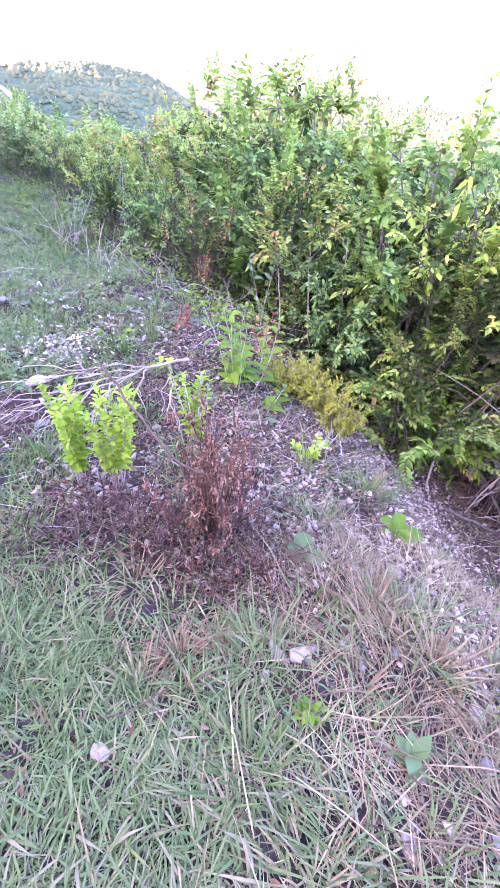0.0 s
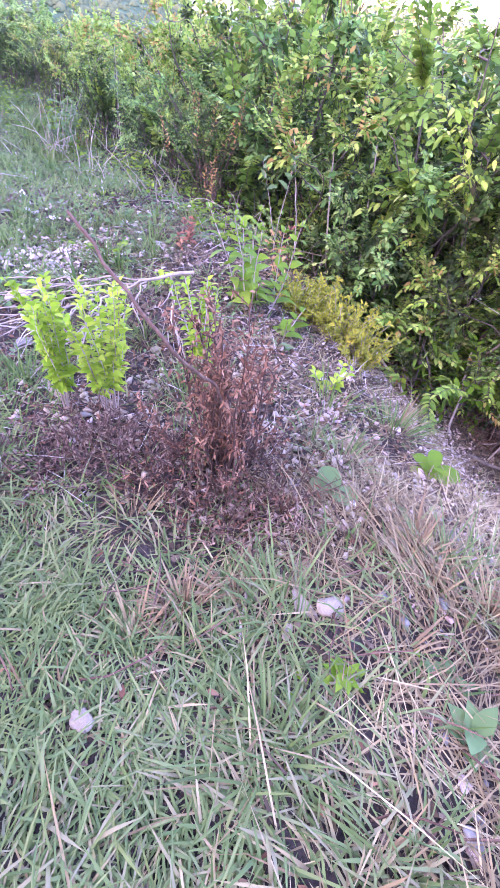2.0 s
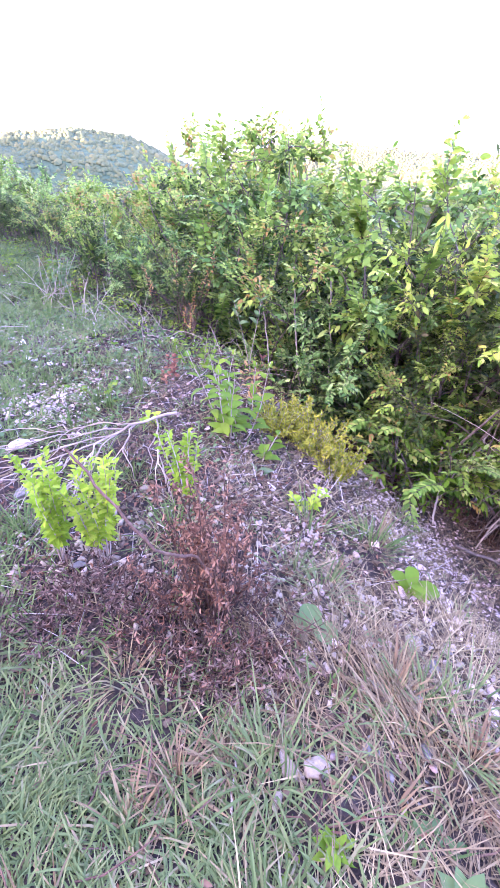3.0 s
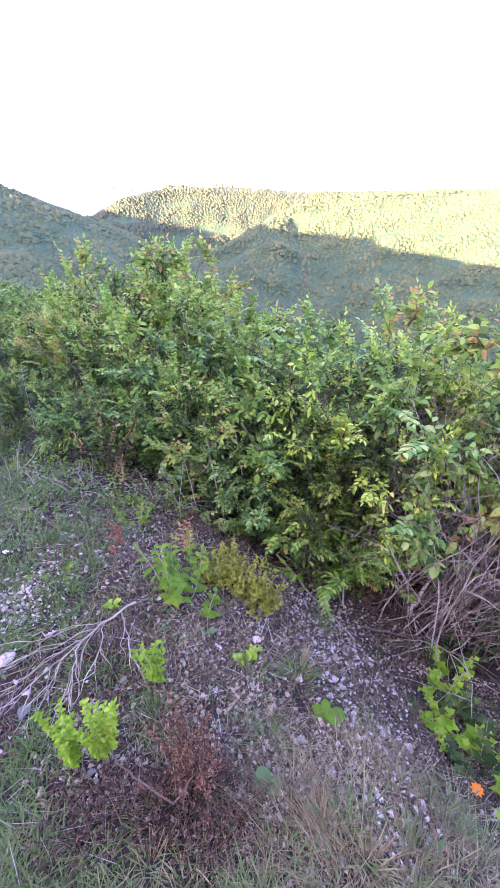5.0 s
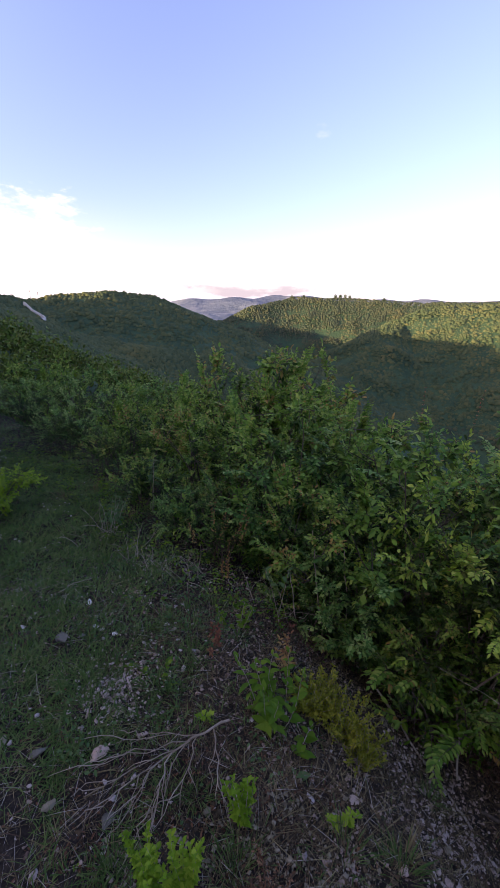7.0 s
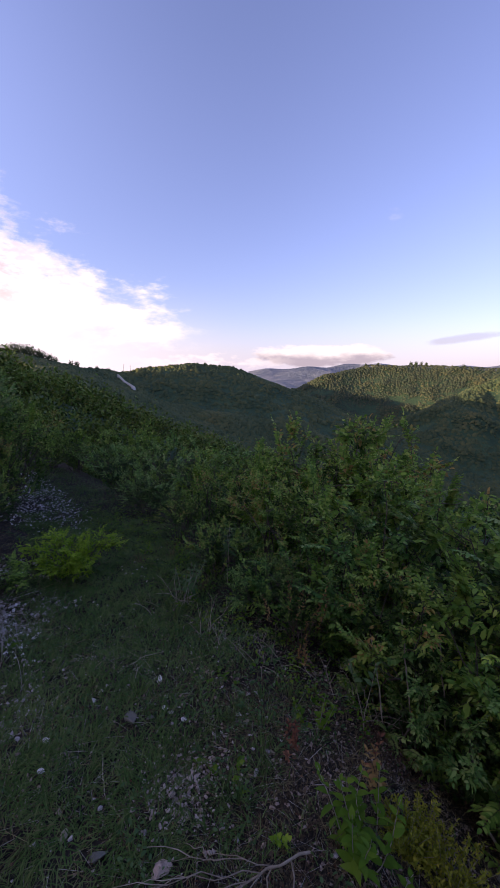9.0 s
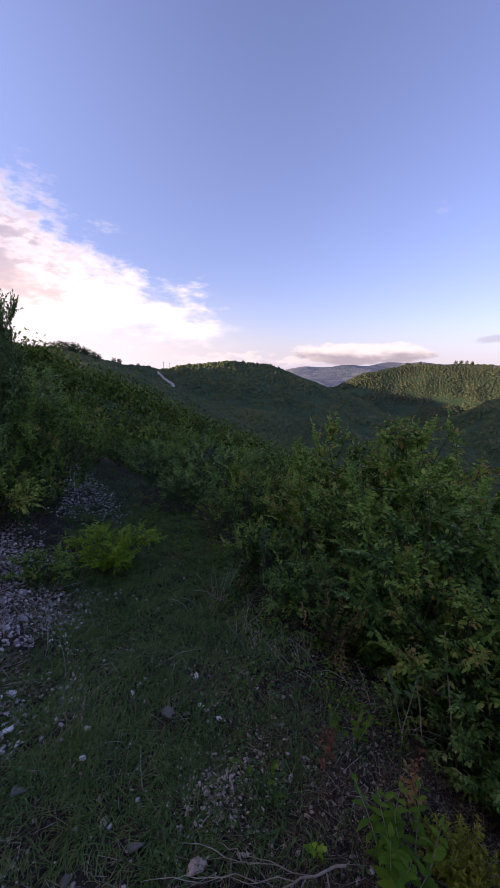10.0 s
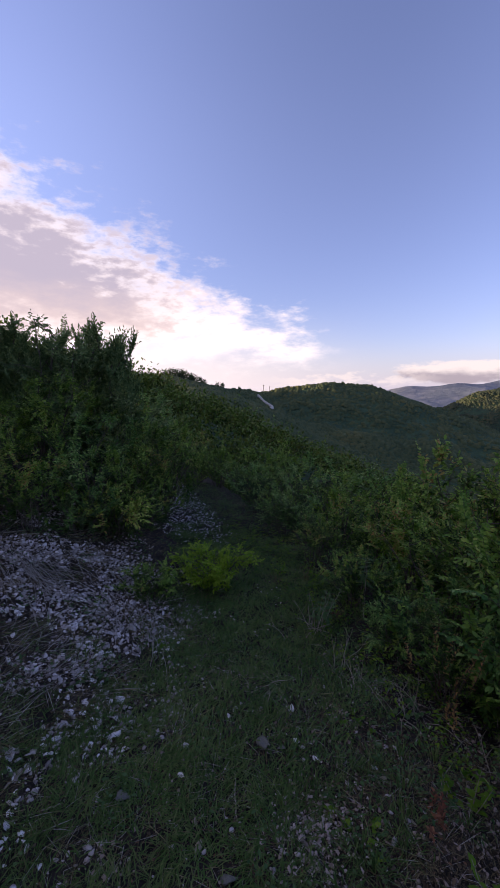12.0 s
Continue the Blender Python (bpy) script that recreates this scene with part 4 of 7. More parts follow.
# ---- juniper ----
def juniper(h, seed):
    rs = np.random.RandomState(seed)
    root = new("juniper_tree")
    trunk = Geo()
    line = bent(rs, (0, 0, -0.1), (0.05, 0.02, 1), h * 0.85, 8, 0.06)
    trunk.add(*tube(line, np.linspace(0.05, 0.012, 8), 8))
    P, D = [], []
    for i in range(30):
        t = rs.uniform(0.08, 0.97)
        j = min(int(t * 7), 6)
        q = line[j] + (line[j + 1] - line[j]) * (t * 7 - j)
        w = rs.uniform(0, 6.283)
        ln = h * rs.uniform(0.20, 0.34) * (1.1 - 0.6 * t)
        bl = bent(rs, q, (np.cos(w), np.sin(w), 1.1), ln, 6, 0.1, 0.2)
        part("limb", Geo().add(*tube(bl, np.linspace(0.012, 0.003, 6), 4)).mesh("limb", M_BARK, True), root)
        for k in range(34):
            tt = rs.uniform(0.2, 1.0)
            j2 = min(int(tt * 5), 4)
            q2 = bl[j2] + (bl[j2 + 1] - bl[j2]) * (tt * 5 - j2)
            way = unit(rs.normal(0, 0.42, 3) + (0, 0, 1.0) + (bl[j2 + 1] - bl[j2]) * 5)
            m = 11
            s = np.linspace(0, 1, m)[:, None]
            P.append(q2 + way * s * rs.uniform(0.12, 0.26))
            D.append(way * 0.9 + rs.normal(0, 0.55, (m, 3)))
    P, D = np.concatenate(P), np.concatenate(D)
    n = len(P)
    fol = Geo().add(*leaves(P, D, unit(rs.normal(0, 1, (n, 3))), rs.uniform(0.032, 0.06, n), rs.uniform(0.016, 0.027, n), OVAL))
    part("trunk", trunk.mesh("trunk", M_BARK, True), root)
    part("crown", fol.mesh("crown", M_JUNIPER), root)
    return tagged(root, "dark upright juniper with spiky tops above the path", "tree", "junipers")


def juniper_top(ob, az, d, top, turn, slim=1.0):
    """Stands a juniper on a bearing from the walker's end, its tip at that height."""
    x, y = 0.19 - d * math.sin(radians(az)), -0.1 + d * math.cos(radians(az))
    z = float(height(x, y))
    s = (top - z) / 2.2
    ob.matrix_basis = Matrix.LocRotScale((x, y, z), Euler((0, 0, turn)), (s * slim, s * slim, s))


JUN = juniper(2.3, 31)
juniper_top(JUN, 62.6, 6.0, 2.68, 0.3)
for az, d, top, turn, slim in [(60.3, 6.1, 2.56, 2.0, 0.7), (65.6, 6.0, 2.62, 4.0, 0.9), (64.2, 6.3, 2.66, 0.9, 0.8), (72.4, 6.0, 2.62, 1.0, 1.0), (74.6, 6.1, 2.66, 5.2, 1.0), (70.5, 6.4, 2.5, 3.1, 1.0), (77.5, 6.0, 2.7, 2.4, 1.0), (68.9, 6.15, 2.58, 2.9, 1.0), (67.0, 6.35, 2.52, 0.4, 1.1), (61.3, 5.85, 2.4, 1.7, 0.65)]:
    juniper_top(copy_thing(JUN, pose(0, 0, 0)), az, d, top, turn, slim)
# thin open saplings between the junipers
SAP = shrub("sapling", "thin open sapling rising between the junipers", "tree", (M_BARK, M_JUNIPER), "saplings", seed=38, h=1.6, spread=0.25, stems=4, boughs=9, twigs=8, per=9, leaf=0.05, width=0.45, bare=0.05)
for ob, az, d, top in [(SAP, 67.6, 5.9, 2.5), (copy_thing(SAP, pose(0, 0, 0)), 59.6, 5.8, 1.98)]:
    juniper_top(ob, az, d, top, az, 1.0)
    ob.scale = (ob.scale[0] * 1.4, ob.scale[1] * 1.4, ob.scale[2] * 1.4)


# ---- ground cover ----
def scatter(rs, n, u0, u1, v0, v1, density):
    u, v = rs.uniform(u0, u1, n), rs.uniform(v0, v1, n)
    edge = np.minimum(np.minimum(u - u0, u1 - u), np.minimum(v - v0, v1 - v)) / (0.16 * min(u1 - u0, v1 - v0))
    keep = rs.uniform(0, 1, n) < density(u, v) * np.clip(edge + 0.45 * waves(u, v, 0.4, 63), 0, 1)
    x, y = place(u[keep], v[keep])
    return np.stack([x, y, height(x, y)], -1)


def lawn(u, v):
    w = 0.12 * waves(u, v, 0.5, 40)
    return smooth(0.34, 0.06, u + w) * smooth(0.12, -0.1, v + w - np.clip(0.42 - 0.75 * u, 0.0, 0.6)) * (0.75 + 0.25 * waves(u, v, 0.3, 41))


def turf(u, v):
    rel = u - path_bend(v)
    w = 0.15 * waves(u, v, 0.7, 42)
    a = smooth(0.45, 0.0, rel + w) * smooth(-1.25, -0.95, rel + w) * smooth(1.0, 1.7, v + w)
    b = 0.6 * smooth(0.0, 0.4, waves(u, v, 0.6, 43)) * smooth(0.9, 0.5, u) * smooth(-1.6, -1.2, u)
    return np.clip(np.maximum(a, b) * (0.7 + 0.5 * waves(u, v, 0.35, 44)) * (1 - 0.7 * smooth(2.9, 1.7, v) * smooth(-0.4, 0.05, u)), 0, 1)


def tufts(u, v):
    lim = np.clip(0.42 - 0.75 * u, -0.1, 0.6)
    return np.clip(0.02 + 0.25 * smooth(lim + 0.25, lim, v) + 0.5 * smooth(0.2, 0.6, waves(u, v, 0.3, 45)) * smooth(lim + 0.35, lim + 0.05, v), 0, 1)


def stony(u, v):
    w = 0.15 * waves(u, v, 0.6, 46)
    return np.clip(smooth(0.35, 0.62, u + w) * smooth(2.3, 1.7, v + w), 0, 1)


def blades(rs, P, lmin, lmax, wmin, wmax, up, droop, lay=0.5, shape=BLADE3):
    n = len(P)
    swirl = 1.6 * waves(P[:, 0], P[:, 1], 0.35, 47) + 2.0
    a = np.where(rs.uniform(0, 1, n) < lay, swirl + rs.normal(0, 0.7, n), rs.uniform(0, 6.283, n))
    D = np.stack([np.cos(a), np.sin(a), rs.uniform(up[0], up[1], n)], -1)
    side = np.stack([-np.sin(a), np.cos(a), rs.normal(0, 0.5, n)], -1)
    N = np.cross(unit(D), unit(side))
    return leaves(P, D, N, rs.uniform(lmin, lmax, n), rs.uniform(wmin, wmax, n), shape, rs.uniform(droop[0], droop[1], n))


def rubble(u, v):
    """Where the bank's rubble lies open."""
    return waves(u, v, 0.6, 53) + 0.55 * smooth(0.85, 0.3, np.hypot(u + 1.75, (v - 2.65) * 0.8)) + 0.4 * waves(u, v, 0.22, 54)


def build_cover():
    rs = np.random.RandomState(101)
    g = Geo()
    g.add(*blades(rs, scatter(rs, 215000, -1.7, 0.55, -0.85, 1.0, lawn), 0.02, 0.062, 0.0015, 0.0034, (0.0, 1.1), (0.2, 0.8), 0.4, BLADE))
    g.add(*blades(rs, scatter(rs, 30000, -0.2, 1.25, -0.7, 1.25, lambda u, v: tufts(u, v) * (0.35 + 0.65 * smooth(0.6, 0.25, u))), 0.04, 0.10, 0.002, 0.0042, (0.4, 1.5), (0.2, 0.7), 0.3))
    tagged(new("lawn_grass", g.mesh("lawn_grass", M_GRASS)), "short matted green grass with bent blades", "grass", kind="stuff")
    g = Geo()
    g.add(*blades(rs, scatter(rs, 190000, -2.2, 0.9, 0.85, 5.2, turf), 0.03, 0.09, 0.003, 0.006, (0.3, 1.5), (0.2, 0.7)))
    g.add(*blades(rs, scatter(rs, 22000, -4.5, -0.6, 4.6, 9.5, lambda u, v: smooth(0.4, 0.2, u - path_bend(v)) * smooth(-0.75, -0.5, u - path_bend(v))), 0.05, 0.12, 0.004, 0.008, (0.3, 1.5), (0.2, 0.7)))
    g.add(*blades(rs, scatter(rs, 46000, -2.3, 0.35, 0.3, 1.9, lambda u, v: smooth(-0.25, 0.5, waves(u, v, 0.3, 61)) * (1 - 0.55 * smooth(-0.3, 0.1, u))), 0.03, 0.10, 0.002, 0.0042, (0.2, 1.4), (0.2, 0.7)))
    g.add(*blades(rs, scatter(rs, 34000, -3.2, -0.7, 0.5, 3.6, lambda u, v: smooth(0.05, -0.3, rubble(u, v)) * (0.25 + 0.75 * smooth(-2.2, -1.4, u))), 0.04, 0.12, 0.002, 0.0045, (0.3, 1.5), (0.2, 0.7), 0.3))
    tagged(new("path_turf", g.mesh("path_turf", M_GRASS_DARK)), "dark trodden turf along the footpath", "grass", kind="stuff")
    # thinner rough grass over the rest of the hilltop
    g = Geo()
    rough = lambda u, v: 0.35 + 0.5 * waves(u, v, 1.3, 65)
    g.add(*blades(rs, scatter(rs, 42000, -5.0, 1.6, -4.2, -0.3, rough), 0.04, 0.12, 0.004, 0.008, (0.3, 1.4), (0.2, 0.7)))
    g.add(*blades(rs, scatter(rs, 32000, -6.5, -2.7, -0.8, 6.5, rough), 0.04, 0.12, 0.004, 0.008, (0.3, 1.4), (0.2, 0.7)))
    tagged(new("rough_grass", g.mesh("rough_grass", M_GRASS_DARK)), "thin rough grass over the hilltop", "grass", kind="stuff")
    g = Geo()
    g.add(*blades(rs, scatter(rs, 38000, -1.2, 1.5, -0.5, 2.4, lambda u, v: 0.12 + 0.18 * smooth(0.6, 0.9, v) + 0.63 * smooth(0.1, 0.4, u) * smooth(0.75, 0.5, u) * smooth(1.3, 0.9, v) + 0.1 * waves(u, v, 0.4, 48)), 0.03, 0.13, 0.0012, 0.003, (-0.02, 0.25), (0.0, 0.12), 0.4))
    g.add(*blades(rs, scatter(rs, 1300, 0.1, 1.2, -0.5, 1.1, tufts), 0.10, 0.26, 0.0012, 0.0025, (0.3, 1.4), (0.1, 0.6), 0.2))
    g.add(*blades(rs, scatter(rs, 46000, -3.2, 0.9, 0.8, 7.5, lambda u, v: 0.6 * (1 - 0.6 * turf(u, v))), 0.03, 0.12, 0.0015, 0.0032, (-0.02, 0.3), (0.0, 0.15), 0.2))
    g.add(*blades(rs, scatter(rs, 8000, -1.5, 0.55, -0.75, 1.15, lawn), 0.02, 0.08, 0.0015, 0.0035, (-0.05, 0.8), (0.1, 0.6), 0.4))
    g.add(*blades(rs, scatter(rs, 16000, -3.2, -0.8, 0.3, 3.6, lambda u, v: smooth(-0.4, 0.5, waves(u, v, 0.7, 57))), 0.05, 0.22, 0.0015, 0.0035, (-0.02, 0.25), (0.0, 0.12), 0.6))
    g.add(*blades(rs, scatter(rs, 11000, 0.25, 1.05, -0.6, 0.5, lambda u, v: 0.85 * smooth(0.2, 0.45, u)), 0.03, 0.11, 0.0012, 0.0024, (-0.02, 0.35), (0.0, 0.2), 0.4))
    g.add(*blades(rs, scatter(rs, 24000, 0.1, 2.2, -0.5, 2.2, lambda u, v: np.clip(0.45 - 0.6 * waves(u, v, 0.42, 50), 0.1, 0.9)), 0.03, 0.14, 0.001, 0.0024, (-0.02, 0.3), (0.0, 0.15), 0.25))
    g.add(*blades(rs, scatter(rs, 260, 0.3, 1.3, -0.25, 0.9, lambda u, v: 0.6 + 0 * u), 0.15, 0.32, 0.0007, 0.0013, (0.15, 1.1), (0.1, 0.5), 0.2, BLADE))
    # a flattened sheaf of old stalks
    k = 110
    a0 = np.array((0.62, 0.24))
    t = rs.uniform(0, 1, k)
    x, y = a0[0] + rs.normal(0, 0.035, k) - 0.04 * t, a0[1] + rs.normal(0, 0.03, k) + 0.16 * t
    P = np.stack([x, y, height(x, y) + rs.uniform(0.004, 0.03, k)], -1)
    D = np.stack([-0.55 + rs.normal(0, 0.22, k), 0.85 + rs.normal(0, 0.2, k), rs.normal(0.06, 0.08, k)], -1)
    g.add(*leaves(P, D, unit(rs.normal(0, 0.5, (k, 3)) + (0, 0, 1)), rs.uniform(0.06, 0.17, k), rs.uniform(0.0012, 0.0024, k), BLADE, 0.1))
    pale = Geo()
    pale.add(*blades(rs, scatter(rs, 9000, -3.0, -0.9, 0.9, 3.4, lambda u, v: smooth(-0.2, 0.5, waves(u, v, 0.8, 62))), 0.05, 0.24, 0.0015, 0.004, (-0.02, 0.3), (0.0, 0.15), 0.6))
    pale.add(*blades(rs, scatter(rs, 14000, -1.3, 1.2, 0.4, 3.0, lambda u, v: np.clip(0.5 + 0.4 * waves(u, v, 0.5, 66), 0.1, 1)), 0.03, 0.14, 0.0010, 0.0022, (-0.02, 0.3), (0.0, 0.15), 0.3))
    tagged(new("bleached_straw", pale.mesh("bleached_straw", M_STRAWPALE)), "bleached grey straw lying over the stones", "straw", kind="stuff")
    tagged(new("dry_straw", g.mesh("dry_straw", M_STRAW)), "dry flattened straw and grass litter", "straw", kind="stuff")
    g = Geo()
    P = np.concatenate([scatter(rs, 6000, -1.0, 1.8, -0.4, 2.6, lambda u, v: (0.3 + 0.3 * smooth(0.2, 0.5, waves(u, v, 0.5, 49))) * (0.35 + 0.65 * smooth(1.9, 1.3, v))), scatter(rs, 3500, -0.4, 0.8, 0.4, 1.2, lambda u, v: 0.8 + 0 * u)])
    n = len(P)
    a = rs.uniform(0, 6.283, n)
    s = rs.uniform(0.006, 0.017, n)
    g.add(*leaves(P + (0, 0, 0.006), np.stack([np.cos(a), np.sin(a), rs.normal(0, 0.3, n)], -1), unit(rs.normal(0, 0.45, (n, 3)) + (0, 0, 1)), s, s * rs.uniform(0.25, 0.65, n), OVAL, 0.0))
    tagged(new("fallen_leaves", g.mesh("fallen_leaves", M_LEAF_DEAD)), "small brown dead leaves lying in the litter", "leaf litter", kind="stuff")


build_cover()


def build_twig_litter():
    """Dark broken twigs and small green shoots strewn over the gravel slope."""
    rs = np.random.RandomState(145)
    P = scatter(rs, 3400, -0.9, 2.2, -0.3, 2.4, lambda u, v: np.clip(0.5 - 0.6 * waves(u, v, 0.42, 50), 0.08, 0.9))
    g = Geo()
    for p in P:
        a = rs.uniform(0, 6.283)
        line = bent(rs, p + (0, 0, 0.004), (np.cos(a), np.sin(a), rs.uniform(0.0, 0.35)), rs.uniform(0.03, 0.12), 4, 0.18)
        g.add(*tube(line, (0.0016, 0.0014, 0.0012, 0.0008), 3))
    tagged(new("twig_litter", g.mesh("twig_litter", M_REDSTEM)), "dark broken twigs strewn over the gravel slope", "twigs", kind="stuff")
    P = scatter(rs, 5200, 0.1, 2.2, -0.3, 2.3, lambda u, v: smooth(0.15, 0.6, waves(u, v, 0.33, 148)))
    g = Geo().add(*blades(rs, P, 0.02, 0.07, 0.002, 0.005, (0.4, 1.8), (0.1, 0.6), 0.1))
    tagged(new("slope_shoots", g.mesh("slope_shoots", M_GRASS_DARK)), "sparse green grass shoots between the stones", "grass", kind="stuff")


build_twig_litter()


def build_weeds():
    """Small rounded leaves of creeping weeds, too many to count."""
    rs = np.random.RandomState(151)
    P = scatter(rs, 60000, -3.6, 1.2, 0.75, 8.0, lambda u, v: np.maximum(smooth(0.05, 0.6, waves(u, v, 0.45, 55)), 0.7 * smooth(1.5, 1.9, v) * smooth(-0.1, 0.15, u - path_bend(v))) * smooth(1.1, 0.7, u - 0.6 * path_bend(v)))
    n = len(P)
    a = rs.uniform(0, 6.283, n)
    s = rs.uniform(0.008, 0.024, n) * smooth(0.3, 1.2, across(P[:, 0], P[:, 1])[1]).clip(0.4, 1)
    P = P + np.stack([0 * a, 0 * a, rs.uniform(0.004, 0.05, n)], -1)
    g = Geo().add(*leaves(P, np.stack([np.cos(a), np.sin(a), rs.normal(0.15, 0.3, n)], -1), unit(rs.normal(0, 0.35, (n, 3)) + (0, 0, 1)), s, s * 0.7, OVAL, 0.2))
    tagged(new("creeping_weeds", g.mesh("creeping_weeds", M_LEAF_GREY)), "small-leaved creeping weeds in the trodden turf", "weeds", kind="stuff")


build_weeds()


def build_foot_weeds():
    """Leafy weeds crowding the foot of the hedge."""
    rs = np.random.RandomState(153)
    brink = lambda u, v: np.array([front(q) for q in np.ravel(v)]).reshape(np.shape(v)) - u
    P = scatter(rs, 26000, -1.6, 1.3, 1.4, 5.5, lambda u, v: smooth(0.55, 0.15, brink(u, v)) * smooth(-0.5, -0.1, brink(u, v)) * smooth(-0.35, 0.35, waves(u, v, 0.4, 154)))
    n = len(P)
    a = rs.uniform(0, 6.283, n)
    s = rs.uniform(0.012, 0.034, n)
    P = P + np.stack([0 * a, 0 * a, rs.uniform(0.004, 0.14, n) * rs.uniform(0, 1, n)], -1)
    g = Geo().add(*leaves(P, np.stack([np.cos(a), np.sin(a), rs.normal(0.25, 0.3, n)], -1), unit(rs.normal(0, 0.35, (n, 3)) + (0, 0, 1)), s, s * 0.55, OVAL, 0.25))
    tagged(new("foot_weeds", g.mesh("foot_weeds", M_LEAF_PLANT)), "dull green weeds crowding the foot of the hedge", "weeds", kind="stuff")


build_foot_weeds()


def build_crumbs():
    """Flakes of earth, bark and chopped stalk that roughen the soil."""
    rs = np.random.RandomState(141)
    P = scatter(rs, 130000, -3.2, 2.4, -0.6, 7.5, lambda u, v: 0.35 + 0.6 * smooth(0.0, 0.4, u) * smooth(2.0, 1.4, v) - 0.3 * lawn(u, v) - 0.3 * turf(u, v))
    P = np.concatenate([P, scatter(rs, 60000, -3.2, -0.8, 0.3, 3.8, lambda u, v: 0.8 + 0 * u), scatter(rs, 60000, -0.2, 2.3, -0.6, 2.3, lambda u, v: 0.9 * smooth(-0.1, 0.2, v - np.clip(0.42 - 0.75 * u, -0.2, 0.6)))])
    n = len(P)
    a = rs.uniform(0, 6.283, n)
    D = np.stack([np.cos(a), np.sin(a), rs.normal(0, 0.35, n)], -1)
    s = rs.uniform(0.006, 0.022, n)
    g = Geo().add(*leaves(P + np.stack([0 * a, 0 * a, rs.uniform(0, 0.008, n)], -1), D, unit(rs.normal(0, 0.6, (n, 3)) + (0, 0, 1)), s, s * rs.uniform(0.15, 0.7, n), BLADE3))
    tagged(new("litter_crumbs", g.mesh("litter_crumbs", M_CRUMB)), "brown crumbs of bark and broken stalks on the soil", "litter", kind="stuff")


build_crumbs()


def pebbles(name, label, rs, P, smin, smax, mat, sink=0.25):
    kinds = [rock(rs, ICO1) for _ in range(9)]
    n = len(P)
    s = smin + (smax - smin) * rs.uniform(0, 1, n) ** 2.4
    pick, turn = rs.randint(0, 9, n), rs.uniform(0, 6.283, n)
    V0 = np.stack([k[0] for k in kinds])[pick]
    tilt = rs.normal(0, 0.25, (n, 2))
    V = turned(V0, turn[:, None]) * s[:, None, None]
    V[..., 2] += V[..., 0] * tilt[:, :1] + V[..., 1] * tilt[:, 1:]
    V = V + (P + np.stack([0 * s, 0 * s, s * (0.5 - sink)], -1))[:, None]
    F = kinds[0][1][None] + (np.arange(n) * V0.shape[1])[:, None, None]
    me = mesh_np(name, V.reshape(-1, 3), F.reshape(-1, 3))
    me.materials.append(mat)
    return tagged(new(name, me), label, "gravel", kind="stuff")


